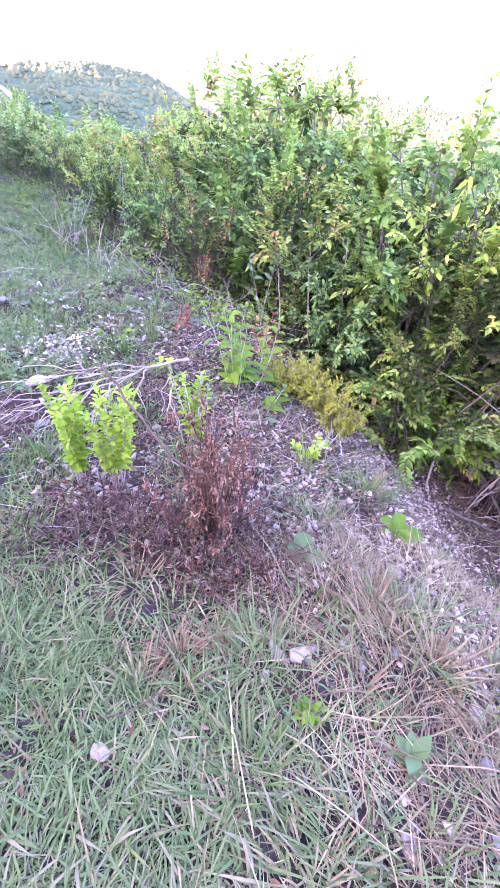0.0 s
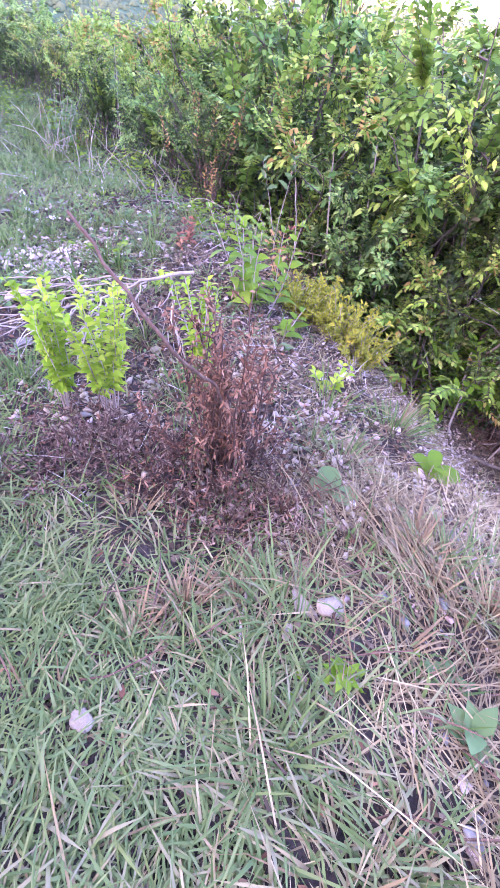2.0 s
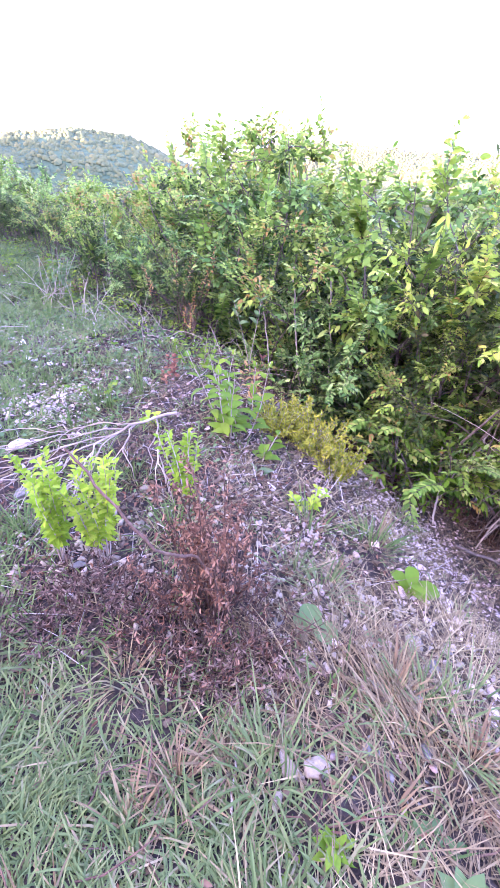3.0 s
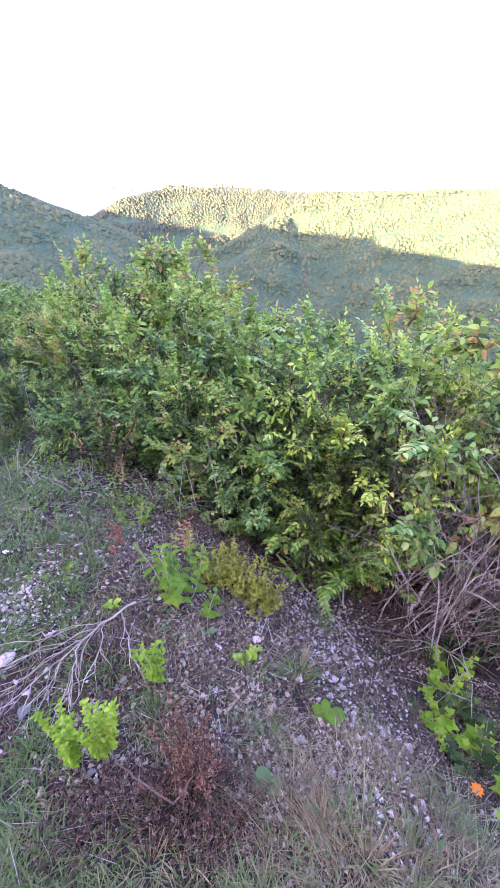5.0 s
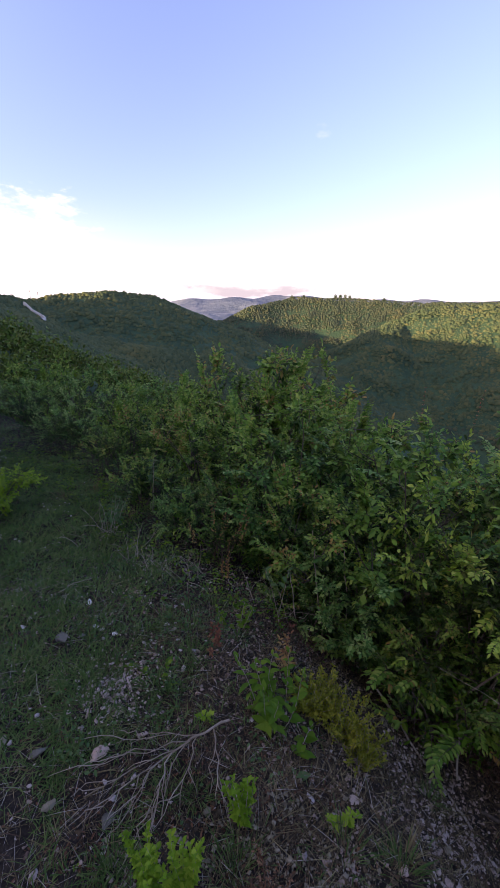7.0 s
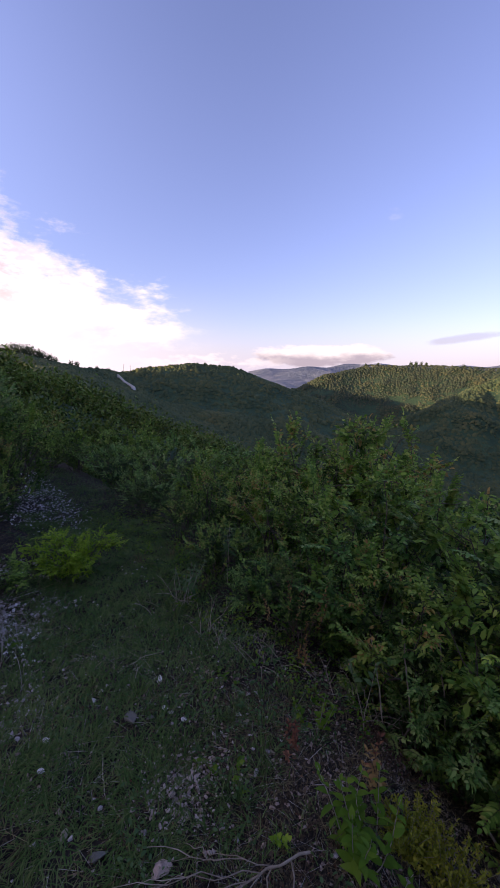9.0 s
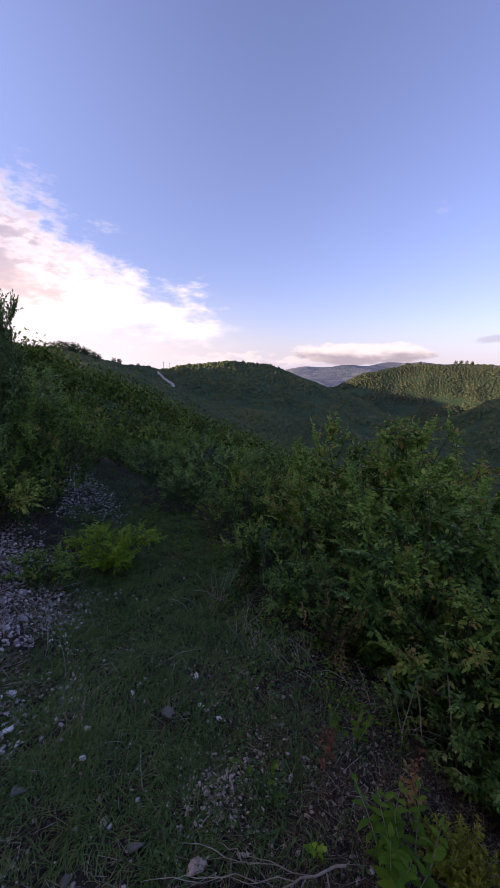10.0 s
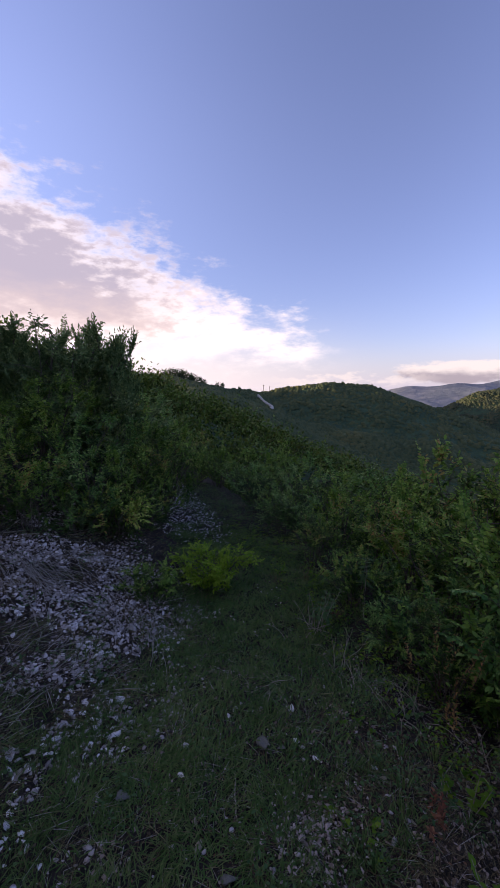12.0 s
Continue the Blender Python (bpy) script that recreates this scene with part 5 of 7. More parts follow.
def build_gravel():
    rs = np.random.RandomState(111)
    pebbles("slope_gravel", "pinkish grey limestone gravel on the crumbling edge", rs, scatter(rs, 26000, 0.25, 2.3, -0.7, 2.2, lambda u, v: stony(u, v) * np.clip(0.42 + 0.75 * waves(u, v, 0.42, 50) + 0.5 * smooth(0.5, 0.1, np.hypot(u - 1.25, v - 0.95)), 0.05, 1)), 0.003, 0.012, M_GRAVEL)
    def bare(u, v):
        off = np.abs(u - np.interp(v, [0.0, 0.13, 0.27, 0.45, 0.7, 1.1, 1.4], [0.6, 0.7, 0.9, 1.02, 1.2, 1.32, 1.45]))
        return np.clip(smooth(0.34, 0.08, off) * smooth(-0.05, 0.12, v) * smooth(1.45, 1.2, v) * (0.65 + 0.6 * waves(u, v, 0.3, 67)), 0, 1)
    pebbles("slope_stones", "broken pinkish limestone on the bare slope", rs, scatter(rs, 6500, 0.4, 2.1, -0.3, 1.6, bare), 0.005, 0.016, M_PALEGRAVEL)
    P = scatter(rs, 4500, -0.15, 0.75, 0.1, 0.95, lambda u, v: smooth(0.0, 0.3, v - np.clip(0.42 - 0.75 * u, 0, 0.6)) * 0.7)
    pebbles("litter_gravel", "grey gravel showing through the litter by the dead shrub", rs, P, 0.003, 0.013, M_STONE)
    P = scatter(rs, 6500, -0.9, 0.9, 0.7, 2.9, lambda u, v: 0.12 + 0.75 * smooth(0.05, 0.6, waves(u, v, 0.7, 51)))
    x, y = place(-0.05 + rs.normal(0, 0.09, 260), 1.52 + rs.normal(0, 0.11, 260))
    P = np.concatenate([P, np.stack([x, y, height(x, y)], -1)])
    pebbles("path_gravel", "loose grey pebbles scattered through the litter", rs, P, 0.003, 0.013, M_GRAVEL)
    P = scatter(rs, 2200, -1.6, 0.5, 0.9, 4.2, lambda u, v: 0.12 + 0.6 * smooth(0.2, 0.7, waves(u, v, 0.9, 56)))
    pebbles("white_pebbles", "small whitish pebbles dotted over the turf", rs, P, 0.004, 0.016, M_MAUVE)
    P = scatter(rs, 24000, -3.2, -0.5, 0.3, 3.9, lambda u, v: smooth(-0.72, -1.0, u + 0.25 * waves(u, v, 0.7, 52)) * smooth(-0.15, 0.3, rubble(u, v)) * (0.3 + 0.7 * smooth(1.0, 1.9, v + 0.3 * waves(u, v, 0.5, 68))))
    pebbles("bank_rubble", "pale bluish limestone rubble on the bank beside the path", rs, P, 0.005, 0.019, M_MAUVE)
    P = np.concatenate([scatter(rs, 5200, -2.6, -0.95, 1.0, 3.4, lambda u, v: smooth(0.0, 0.5, rubble(u, v))), scatter(rs, 3200, -1.9, -0.8, 0.9, 3.2, lambda u, v: smooth(0.1, 0.6, waves(u, v, 0.6, 59)))])
    pebbles("bank_stones", "whitish broken limestone piled on the bank beside the path", rs, P, 0.004, 0.019, M_CHALK)
    P = scatter(rs, 1300, -2.7, -0.9, 0.9, 3.4, lambda u, v: smooth(0.0, 0.5, rubble(u, v)) * smooth(-0.95, -1.2, u + 0.2 * waves(u, v, 0.7, 52)))
    pebbles("bank_blocks", "fist-sized whitish limestone pieces heaped on the bank", rs, P, 0.011, 0.030, M_CHALK)
    P = scatter(rs, 420, -1.0, 1.0, 0.55, 2.5, lambda u, v: 0.7 + 0 * u)
    pebbles("litter_stones", "mauve grey stones lying about in the litter", rs, P, 0.006, 0.018, M_MAUVE)
    P = scatter(rs, 1500, 0.35, 1.0, -0.55, 0.35, lambda u, v: smooth(0.1, 0.5, waves(u, v, 0.25, 64)))
    pebbles("grit_patch", "grey grit and small stones between the dry stalks", rs, P, 0.004, 0.016, M_DARKSTONE)
    P = scatter(rs, 15000, -4.4, -0.9, 4.4, 8.5, lambda u, v: smooth(-0.15, -0.4, u - path_bend(v)) * smooth(-1.5, -1.2, u - path_bend(v)))
    pebbles("path_rubble", "grey stones on the far stretch of the footpath", rs, P, 0.006, 0.02, M_CHALK)
    x, y = place(-0.05 + rs.normal(0, 0.09, 300), 1.52 + rs.normal(0, 0.10, 300))
    pebbles("pebble_heap", "small heap of grey pebbles on the path", rs, np.stack([x, y, height(x, y) + 0.007], -1), 0.005, 0.013, M_PALEGRAVEL)


build_gravel()


# ---- single stones ----
def stone_meshes():
    rs = np.random.RandomState(121)
    out = []
    for mat in (M_STONE, M_PINK, M_DARKSTONE, M_CHALK):
        row = []
        for _ in range(4):
            V, F = rock(rs, ICO3)
            me = mesh_np("stone", V, F)
            me.materials.append(mat)
            row.append(me)
        out.append(row)
    return out


def build_stones():
    rs = np.random.RandomState(131)
    sets = stone_meshes()
    says = ["pale grey limestone lying in the grass", "pinkish weathered stone lying in the litter", "bluish grey pitted stone half sunk in the turf", "whitish weathered limestone lying on the ground"]

    def put(u, v, size, kind, k, flat=1.0, lift=0.25):
        x, y = place(u, v)
        ob = new("stone", sets[kind][k % 4])
        ob.matrix_basis = Matrix.LocRotScale((x, y, float(height(x, y)) + size * lift), Euler((rs.normal(0, 0.12), rs.normal(0, 0.12), rs.uniform(0, 6.283))), (size * rs.uniform(0.8, 1.15), size * rs.uniform(0.7, 1.0), size * flat * 0.75))
        tagged(ob, says[kind], "stone", "stones on the slope")

    # u, v, half size, kind
    for k, (u, v, s, kind) in enumerate([
            (0.30, 0.17, 0.024, 0), (0.34, 0.16, 0.026, 0), (0.39, 0.42, 0.022, 2), (0.27, 0.15, 0.018, 0), (0.42, 0.28, 0.016, 0), (0.46, 0.33, 0.014, 3), (0.37, 0.33, 0.013, 0), (0.02, 0.70, 0.026, 2), (0.10, 0.62, 0.018, 2), (-0.13, 1.23, 0.04, 1), (-0.31, 1.84, 0.045, 2), (-0.22, 1.86, 0.03, 2),
            (-0.66, 1.77, 0.022, 3), (-0.63, 1.60, 0.02, 3), (-0.19, 2.13, 0.026, 3), (-0.15, 1.92, 0.021, 3), (-0.06, 1.83, 0.019, 3), (0.20, 1.85, 0.022, 3), (0.24, 1.80, 0.017, 0), (0.48, 0.64, 0.02, 0), (0.51, 0.62, 0.014, 0),
            (0.21, 0.93, 0.02, 0), (-0.12, 1.00, 0.04, 2), (0.02, 0.98, 0.026, 0), (0.08, 0.90, 0.024, 0), (-0.35, 1.30, 0.04, 2), (-0.30, 1.10, 0.03, 0), (-0.99, 1.75, 0.028, 3), (-0.83, 1.48, 0.045, 2), (-1.24, 1.77, 0.025, 3),
            (-0.48, 1.38, 0.025, 0), (-0.55, 1.20, 0.03, 2), (-1.08, 1.95, 0.03, 3), (0.78, 0.62, 0.02, 1), (0.86, 0.52, 0.018, 0), (0.93, 0.44, 0.022, 0), (0.70, 0.85, 0.016, 0), (0.98, 0.60, 0.02, 1), (0.62, 0.42, 0.018, 0),
            (0.53, -0.05, 0.016, 2), (0.48, -0.12, 0.018, 2), (0.57, 0.02, 0.018, 0), (1.30, 1.35, 0.035, 0), (1.02, 0.95, 0.018, 0), (0.33, 1.62, 0.018, 0), (-0.42, 2.45, 0.02, 0), (0.42, 2.15, 0.02, 0), (-0.5, 2.0, 0.018, 3)]):
        put(u, v, s, kind, k)
    put(0.02, 0.115, 0.02, 0, 1, 0.7, 0.3)
    for k in range(40):
        u, v = rs.uniform(-2.4, -1.0), rs.uniform(1.3, 3.1)
        put(u, v, rs.uniform(0.012, 0.022), 3 if rs.uniform() < 0.8 else 2, k, 0.8)
    for k in range(12):
        put(rs.uniform(0.7, 1.4), rs.uniform(-0.3, 1.1), rs.uniform(0.014, 0.026), rs.randint(0, 2), k)


build_stones()


def grass_tuft(x, y, seed, n=70, r=0.06, mat=M_TUFT, tall=1.0, label="tuft of bent orange-brown dry grass in the lawn", group="dry grass tufts"):
    """A tuft of bent grass."""
    rs = np.random.RandomState(seed)
    a, b = rs.uniform(0, 6.283, n), rs.uniform(0, 1, n) ** 0.7
    P = np.stack([np.cos(a) * b * r * 0.5, np.sin(a) * b * r * 0.5, 0 * a - 0.005], -1)
    D = np.stack([np.cos(a) * b, np.sin(a) * b, rs.uniform(0.5, 1.3, n)], -1)
    N = unit(np.stack([-np.cos(a), -np.sin(a), 0.6 + 0 * a], -1) + rs.normal(0, 0.3, (n, 3)))
    ob = new("grass_tuft", Geo().add(*leaves(P, D, N, tall * rs.uniform(0.04, 0.10, n), rs.uniform(0.002, 0.0038, n), BLADE, rs.uniform(0.2, 0.8, n))).mesh("grass_tuft", mat))
    ob.location = (x, y, float(height(x, y)))
    return tagged(ob, label, "grass tuft", group)


for x, y, seed, n in [(0.30, 0.16, 161, 90), (0.26, 0.10, 162, 60), (0.36, 0.20, 163, 50), (0.15, 0.28, 164, 50), (0.85, 0.52, 167, 30), (0.80, 0.10, 168, 40), (0.70, 0.30, 169, 40), (0.62, 0.30, 170, 30), (0.80, 0.36, 171, 35), (0.58, 0.20, 172, 30)]:
    grass_tuft(x, y, seed, n)
for k, (x, y) in enumerate([(-0.72, 1.41), (-0.66, 1.45), (-0.74, 1.26), (-0.39, 1.37), (-0.34, 1.30), (-0.39, 1.15), (-0.46, 1.18), (-0.44, 1.00), (-0.12, 0.82), (-0.21, 0.78), (-0.28, 0.55), (0.08, 0.65), (-0.77, 1.09), (-0.53, 1.68), (0.58, 0.85), (0.40, 0.82), (0.76, 1.35), (-0.6, 1.55), (-1.0, 1.8), (-1.24, 1.95), (-0.6, 1.48), (-0.72, 1.84), (-0.45, 1.52), (-0.42, 1.79), (-0.21, 1.56), (-0.9, 1.3), (-1.1, 1.4), (-0.33, 0.92), (-0.55, 0.85)]):
    grass_tuft(x, y, 180 + k, 60 + 25 * (k % 3), 0.09 + 0.02 * (k % 4), M_GRASS_DARK, 1.1 + 0.15 * (k % 4), "tuft of dark green grass among the pebbles", "green grass tufts")
for k, (x, y) in enumerate([(0.95, 0.44), (1.05, 0.48), (0.82, 0.30), (0.84, 0.28), (0.63, 0.36), (0.66, 0.33), (0.39, 0.63), (0.60, 0.93), (1.06, 0.35), (0.98, 0.38), (0.46, 0.58), (0.70, 0.28), (0.90, 0.24), (0.60, 0.0), (0.68, 0.03), (0.55, -0.03), (0.45, 0.04), (0.42, 0.20), (0.72, 0.40), (0.59, 0.36)]):
    grass_tuft(x, y, 520 + k, 55, 0.10, M_TUFT if k % 4 == 3 else M_GRASS, 1.2 + 0.2 * (k % 3), "thin half-dry grass tuft on the stony slope", "slope grass tufts")
for k, (x, y) in enumerate([(-1.95, 2.83), (-1.66, 2.66), (-1.62, 2.28), (-1.46, 2.53), (-1.97, 2.65), (-1.38, 2.12), (-2.13, 2.64), (-1.41, 2.59), (-1.80, 2.50)]):
    grass_tuft(x, y, 480 + k, 70, 0.12, M_TUFT if k % 3 == 0 else M_GRASS_DARK, 2.0 + 0.3 * (k % 3), "rank half-dry grass tuft at the edge of the footpath", "rank grass tufts")


def straw_fan(x, y, way, seed, n=60, ln=0.34):
    """Long bleached stalks lying side by side, combed down the bank."""
    rs = np.random.RandomState(seed)
    g = Geo()
    for k in range(n):
        a = way + rs.normal(0, 0.28)
        p = np.array([x, y]) + rs.normal(0, 0.11, 2)
        t = np.linspace(0, 1, 5)[:, None]
        q = p + t * np.array([math.cos(a), math.sin(a)]) * ln * rs.uniform(0.5, 1.2) + rs.normal(0, 0.006, (5, 2))
        z = height(q[:, 0], q[:, 1]) + 0.012 + 0.05 * rs.uniform(0, 1) * np.sin(t[:, 0] * 2.6)
        g.add(*tube(np.column_stack([q - (x, y), z]), (0.0019, 0.0019, 0.0017, 0.0014, 0.0009), 3))
    ob = new("straw_sheaf", g.mesh("straw_sheaf", M_STRAWPALE, True))
    ob.location = (x, y, 0)
    return tagged(ob, "sheaf of bleached stalks lying down the rubble bank", "straw", "straw sheaves")


for k, (x, y, way) in enumerate([(-2.95, 0.82, 0.35), (-2.86, 0.72, 0.1), (-2.75, 0.95, 0.5), (-2.62, 1.34, -0.1), (-2.40, 1.25, -0.5), (-2.25, 1.40, -0.35), (-2.94, 1.30, 0.2)]):
    straw_fan(x, y, way, 560 + k, 30 if k < 3 else 15)


# ---- herbs ----
def herb_parts(seed, h, stems=1, spread=0.05, per=14, leaf=0.05, width=0.6, shape=BROAD, tip=0.5, out=0.55, bare=0.15, r=0.0025, face=0.9, each=False):
    """Upright stems with leaves in pairs; leaves get smaller towards the tip."""
    rs = np.random.RandomState(seed)
    stalk = []
    P, D, S, Nn = [], [], [], []
    for s in range(stems):
        a = rs.uniform(0, 6.283)
        b = spread * rs.uniform(0.2, 1.0)
        line = bent(rs, (np.cos(a) * b * 0.5, np.sin(a) * b * 0.5, -0.02), (np.cos(a) * b * 1.6, np.sin(a) * b * 1.6, h), h * rs.uniform(0.8, 1.05), 7, 0.07, 0.03)
        stalk.append(Geo().add(*tube(line, np.linspace(r, r * 0.4, 7), 5)))
        for k in range(per):
            t = bare + (1 - bare) * (k + 0.5) / per
            i = min(int(t * 6), 5)
            q = line[i] + (line[i + 1] - line[i]) * (t * 6 - i)
            for w in (0, math.pi):
                an = k * 2.4 + w + rs.normal(0, 0.3)
                d = np.array([np.cos(an), np.sin(an), out + 0.7 * t * t + rs.normal(0, 0.15)])
                P.append(q)
                D.append(d)
                S.append(leaf * (1 - (1 - tip) * t) * rs.uniform(0.75, 1.15))
                Nn.append(np.array([-np.cos(an) * 0.4, -np.sin(an) * 0.4, face]) + rs.normal(0, 0.25, 3))
    S = np.array(S)
    droop = rs.uniform(0.1, 0.5, len(S))
    P, D, Nn = np.array(P), np.array(D), unit(np.array(Nn))
    if each:
        return stalk, [Geo().add(*leaves(P[k:k + 1], D[k:k + 1], Nn[k:k + 1], S[k:k + 1], S[k:k + 1] * width, shape, droop[k:k + 1])) for k in range(len(S))]
    return stalk, Geo().add(*leaves(P, D, Nn, S, S * width, shape, droop))


def herb(name, label, mats, where, seed, group="", category="plant", turn=0.0, sink=0.0, **how):
    root = new(name)
    stalk, fol = herb_parts(seed, **how)
    for st in stalk:
        part("stalk", st.mesh("stalk", mats[0], True), root)
    if isinstance(fol, list):
        for leaf in fol:
            part("leaf", leaf.mesh("leaf", mats[1]), root)
    else:
        part("foliage", fol.mesh("foliage", mats[1]), root)
    x, y = where
    root.matrix_basis = Matrix.LocRotScale((x, y, float(height(x, y)) - sink), Euler((0, 0, turn)), None)
    return tagged(root, label, category, group)


def build_herbs():
    YG = "yellow green seedlings"
    herb("seedling", "bushy yellow-green leafy seedling beside the dead shrub", (M_PALEWOOD, M_LEAF_BRIGHT), (-0.13, 0.495), 201, YG, h=0.30, stems=11, spread=0.022, per=21, leaf=0.025, width=0.5, out=0.3, bare=0.3, r=0.0014, tip=0.8, face=0.5)
    herb("seedling", "bushy yellow-green leafy seedling beside the dead shrub", (M_PALEWOOD, M_LEAF_BRIGHT), (-0.03, 0.52), 202, YG, h=0.31, stems=12, spread=0.024, per=21, leaf=0.025, width=0.5, out=0.3, bare=0.3, r=0.0014, tip=0.8, face=0.5)
    herb("seedling", "slender yellow-green seedling behind the dead shrub", (M_PALEWOOD, M_LEAF_BRIGHT), (0.065, 0.77), 203, YG, h=0.25, stems=7, spread=0.022, per=17, leaf=0.027, width=0.5, out=0.3, bare=0.15, tip=0.8, face=0.6)
    herb("seedling", "small yellow-green seedling on the litter", (M_PALEWOOD, M_LEAF_BRIGHT), (0.38, 0.93), 204, YG, h=0.12, stems=3, spread=0.05, per=6, leaf=0.04, width=0.55, out=0.4)
    herb("seedling", "small yellow-green seedling at the forked branch", (M_PALEWOOD, M_LEAF_BRIGHT), (-0.20, 1.08), 205, YG, h=0.08, stems=2, spread=0.04, per=4, leaf=0.045, width=0.6)
    HB = "green herbs"
    herb("herb", "tall green herb with broad pointed leaves at the brink", (M_PALEWOOD, M_LEAF_PLANT), (0.07, 1.17), 211, HB, h=0.34, stems=6, spread=0.11, per=7, leaf=0.078, width=0.46, out=0.3, tip=0.5, each=True)
    herb("herb", "tall green herb with broad pointed leaves at the brink", (M_PALEWOOD, M_LEAF_PLANT), (0.10, 1.26), 212, HB, h=0.30, stems=4, spread=0.09, per=6, leaf=0.07, width=0.5, out=0.35, tip=0.55, each=True)
    herb("herb", "low green herb at the foot of the spurge", (M_PALEWOOD, M_LEAF_PLANT), (0.20, 1.12), 213, HB, h=0.10, stems=2, spread=0.05, per=3, leaf=0.07, width=0.6, each=True)
    herb("herb", "green lobed shoot beside the rust-red leaves", (M_PALEWOOD, M_LEAF_PLANT), (-0.25, 1.68), 214, HB, h=0.20, stems=4, spread=0.08, per=6, leaf=0.055, width=0.6)
    for k, (x, y, h, n) in enumerate([(1.50, 1.38, 0.18, 5), (1.46, 1.18, 0.20, 6), (1.30, 1.01, 0.17, 6), (1.36, 0.92, 0.2, 6), (1.34, 0.74, 0.22, 6), (1.42, 0.60, 0.2, 5), (1.68, 1.50, 0.2, 5), (1.22, 0.86, 0.10, 4), (1.44, 1.05, 0.14, 5)]):
        herb("herb", "yellowish green herb on the stony slope below the path", (M_PALEWOOD, M_LEAF_BRIGHT if k % 2 else M_LEAF_YEL), (x, y), 220 + k, HB, h=h, stems=n, spread=0.14, per=5, leaf=0.075, width=0.8, shape=LOBED)
    RD = "rust red plants"
    herb("red_leaved_plant", "low plant with drying rust-red leaves", (M_REDSTEM, M_LEAF_RED), (-0.30, 1.47), 231, RD, h=0.12, stems=5, spread=0.10, per=6, leaf=0.045, width=0.45)
    herb("red_leaved_plant", "orange-brown leaved shoot rising before the hedge", (M_REDSTEM, M_LEAF_ORANGE), (0.09, 1.50), 232, RD, h=0.24, stems=3, spread=0.07, per=6, leaf=0.06, width=0.45)
    herb("red_leaved_plant", "reddish leaved shoot rising before the hedge", (M_REDSTEM, M_LEAF_RED), (0.03, 1.58), 233, RD, h=0.22, stems=1, spread=0.04, per=5, leaf=0.055, width=0.4)
    herb("red_leaved_plant", "rust-brown sprig standing over the hedge top", (M_REDSTEM, M_LEAF_RED), (0.86, 3.81), 234, RD, h=2.40, stems=2, spread=0.03, per=9, leaf=0.05, width=0.5, bare=0.86)
    herb("red_leaved_plant", "rust-brown dying sprays hanging in the front of the hedge", (M_REDSTEM, M_LEAF_ORANGE), (-0.53, 2.16), 290, RD, h=0.52, stems=5, spread=0.14, per=9, leaf=0.042, width=0.36, bare=0.55)
    herb("red_leaved_plant", "rust-brown dying sprays hanging in the front of the hedge", (M_REDSTEM, M_LEAF_ORANGE), (-0.66, 2.24), 291, RD, h=0.45, stems=4, spread=0.14, per=9, leaf=0.042, width=0.36, bare=0.55)
    herb("red_leaved_plant", "rust-brown dying sprays hanging in the front of the hedge", (M_REDSTEM, M_LEAF_ORANGE), (-0.44, 2.08), 292, RD, h=0.30, stems=4, spread=0.14, per=9, leaf=0.042, width=0.36, bare=0.55)
    BR = "broad leaved rosettes"
    for k, (x, y, n, s) in enumerate([(0.67, 0.69, 3, 0.075), (0.47, 0.47, 2, 0.065), (0.57, 0.47, 2, 0.045), (0.655, 0.12, 4, 0.046), (0.51, 0.135, 8, 0.042), (0.72, 0.19, 3, 0.036), (0.23, 1.00, 2, 0.06), (0.92, 0.32, 2, 0.05), (0.60, 0.21, 3, 0.03), (0.63, 0.06, 3, 0.032), (0.74, 0.06, 3, 0.034), (0.47, 0.12, 4, 0.03), (0.55, 0.30, 3, 0.028), (0.64, 0.175, 3, 0.034), (0.74, 0.29, 3, 0.038), (0.59, 0.385, 3, 0.04), (0.60, 0.11, 3, 0.03)]):
        herb("rosette", "grey-green broad-leaved rosette flat on the stones" if k not in (4, 11) else "bright green clover-like rosette in the straw", (M_PALEWOOD, M_LEAF_GREY if k not in (4, 0, 8, 11) else M_LEAF_PLANT), (x, y), 240 + k, BR, h=s * 0.7, stems=1, spread=0.02, per=n, leaf=s, width=0.72 if k < 3 else 0.36 if k in (4, 11) else 0.55, shape=SOFT if k < 3 else BROAD, out=0.2 if k < 3 else 0.5, bare=0.3, tip=0.8, each=True)
    # low patches along the path
    PT = "low leafy patches"
    for k, (u, v, n, s) in enumerate([(0.11, 1.56, 7, 0.05), (0.05, 1.62, 6, 0.05), (0.26, 2.05, 7, 0.05), (0.12, 2.12, 6, 0.05), (0.40, 2.3, 6, 0.05), (-1.3, 2.0, 6, 0.04), (-1.1, 2.5, 6, 0.045), (0.35, 0.02, 4, 0.03), (-0.75, 3.0, 6, 0.05), (-1.6, 2.6, 6, 0.04), (-0.9, 1.2, 5, 0.035), (0.45, 1.75, 6, 0.045), (0.6, 1.95, 6, 0.045), (0.3, 2.5, 7, 0.05), (0.1, 2.75, 6, 0.05), (0.55, 2.55, 6, 0.05), (0.2, 1.3, 5, 0.035), (-0.25, 2.6, 6, 0.04), (-0.5, 2.9, 6, 0.04), (0.0, 3.2, 6, 0.05), (0.35, 2.9, 6, 0.05), (-0.2, 0.95, 4, 0.03), (-0.45, 0.8, 4, 0.03)]):
        herb("leafy_patch", "low patch of dull green rounded leaves among the pebbles", (M_PALEWOOD, M_LEAF_GREY if k % 3 else M_LEAF_PLANT), place(u, v), 260 + k, PT, h=s * 1.3, stems=n, spread=0.16, per=4, leaf=s, width=0.75, out=0.35)
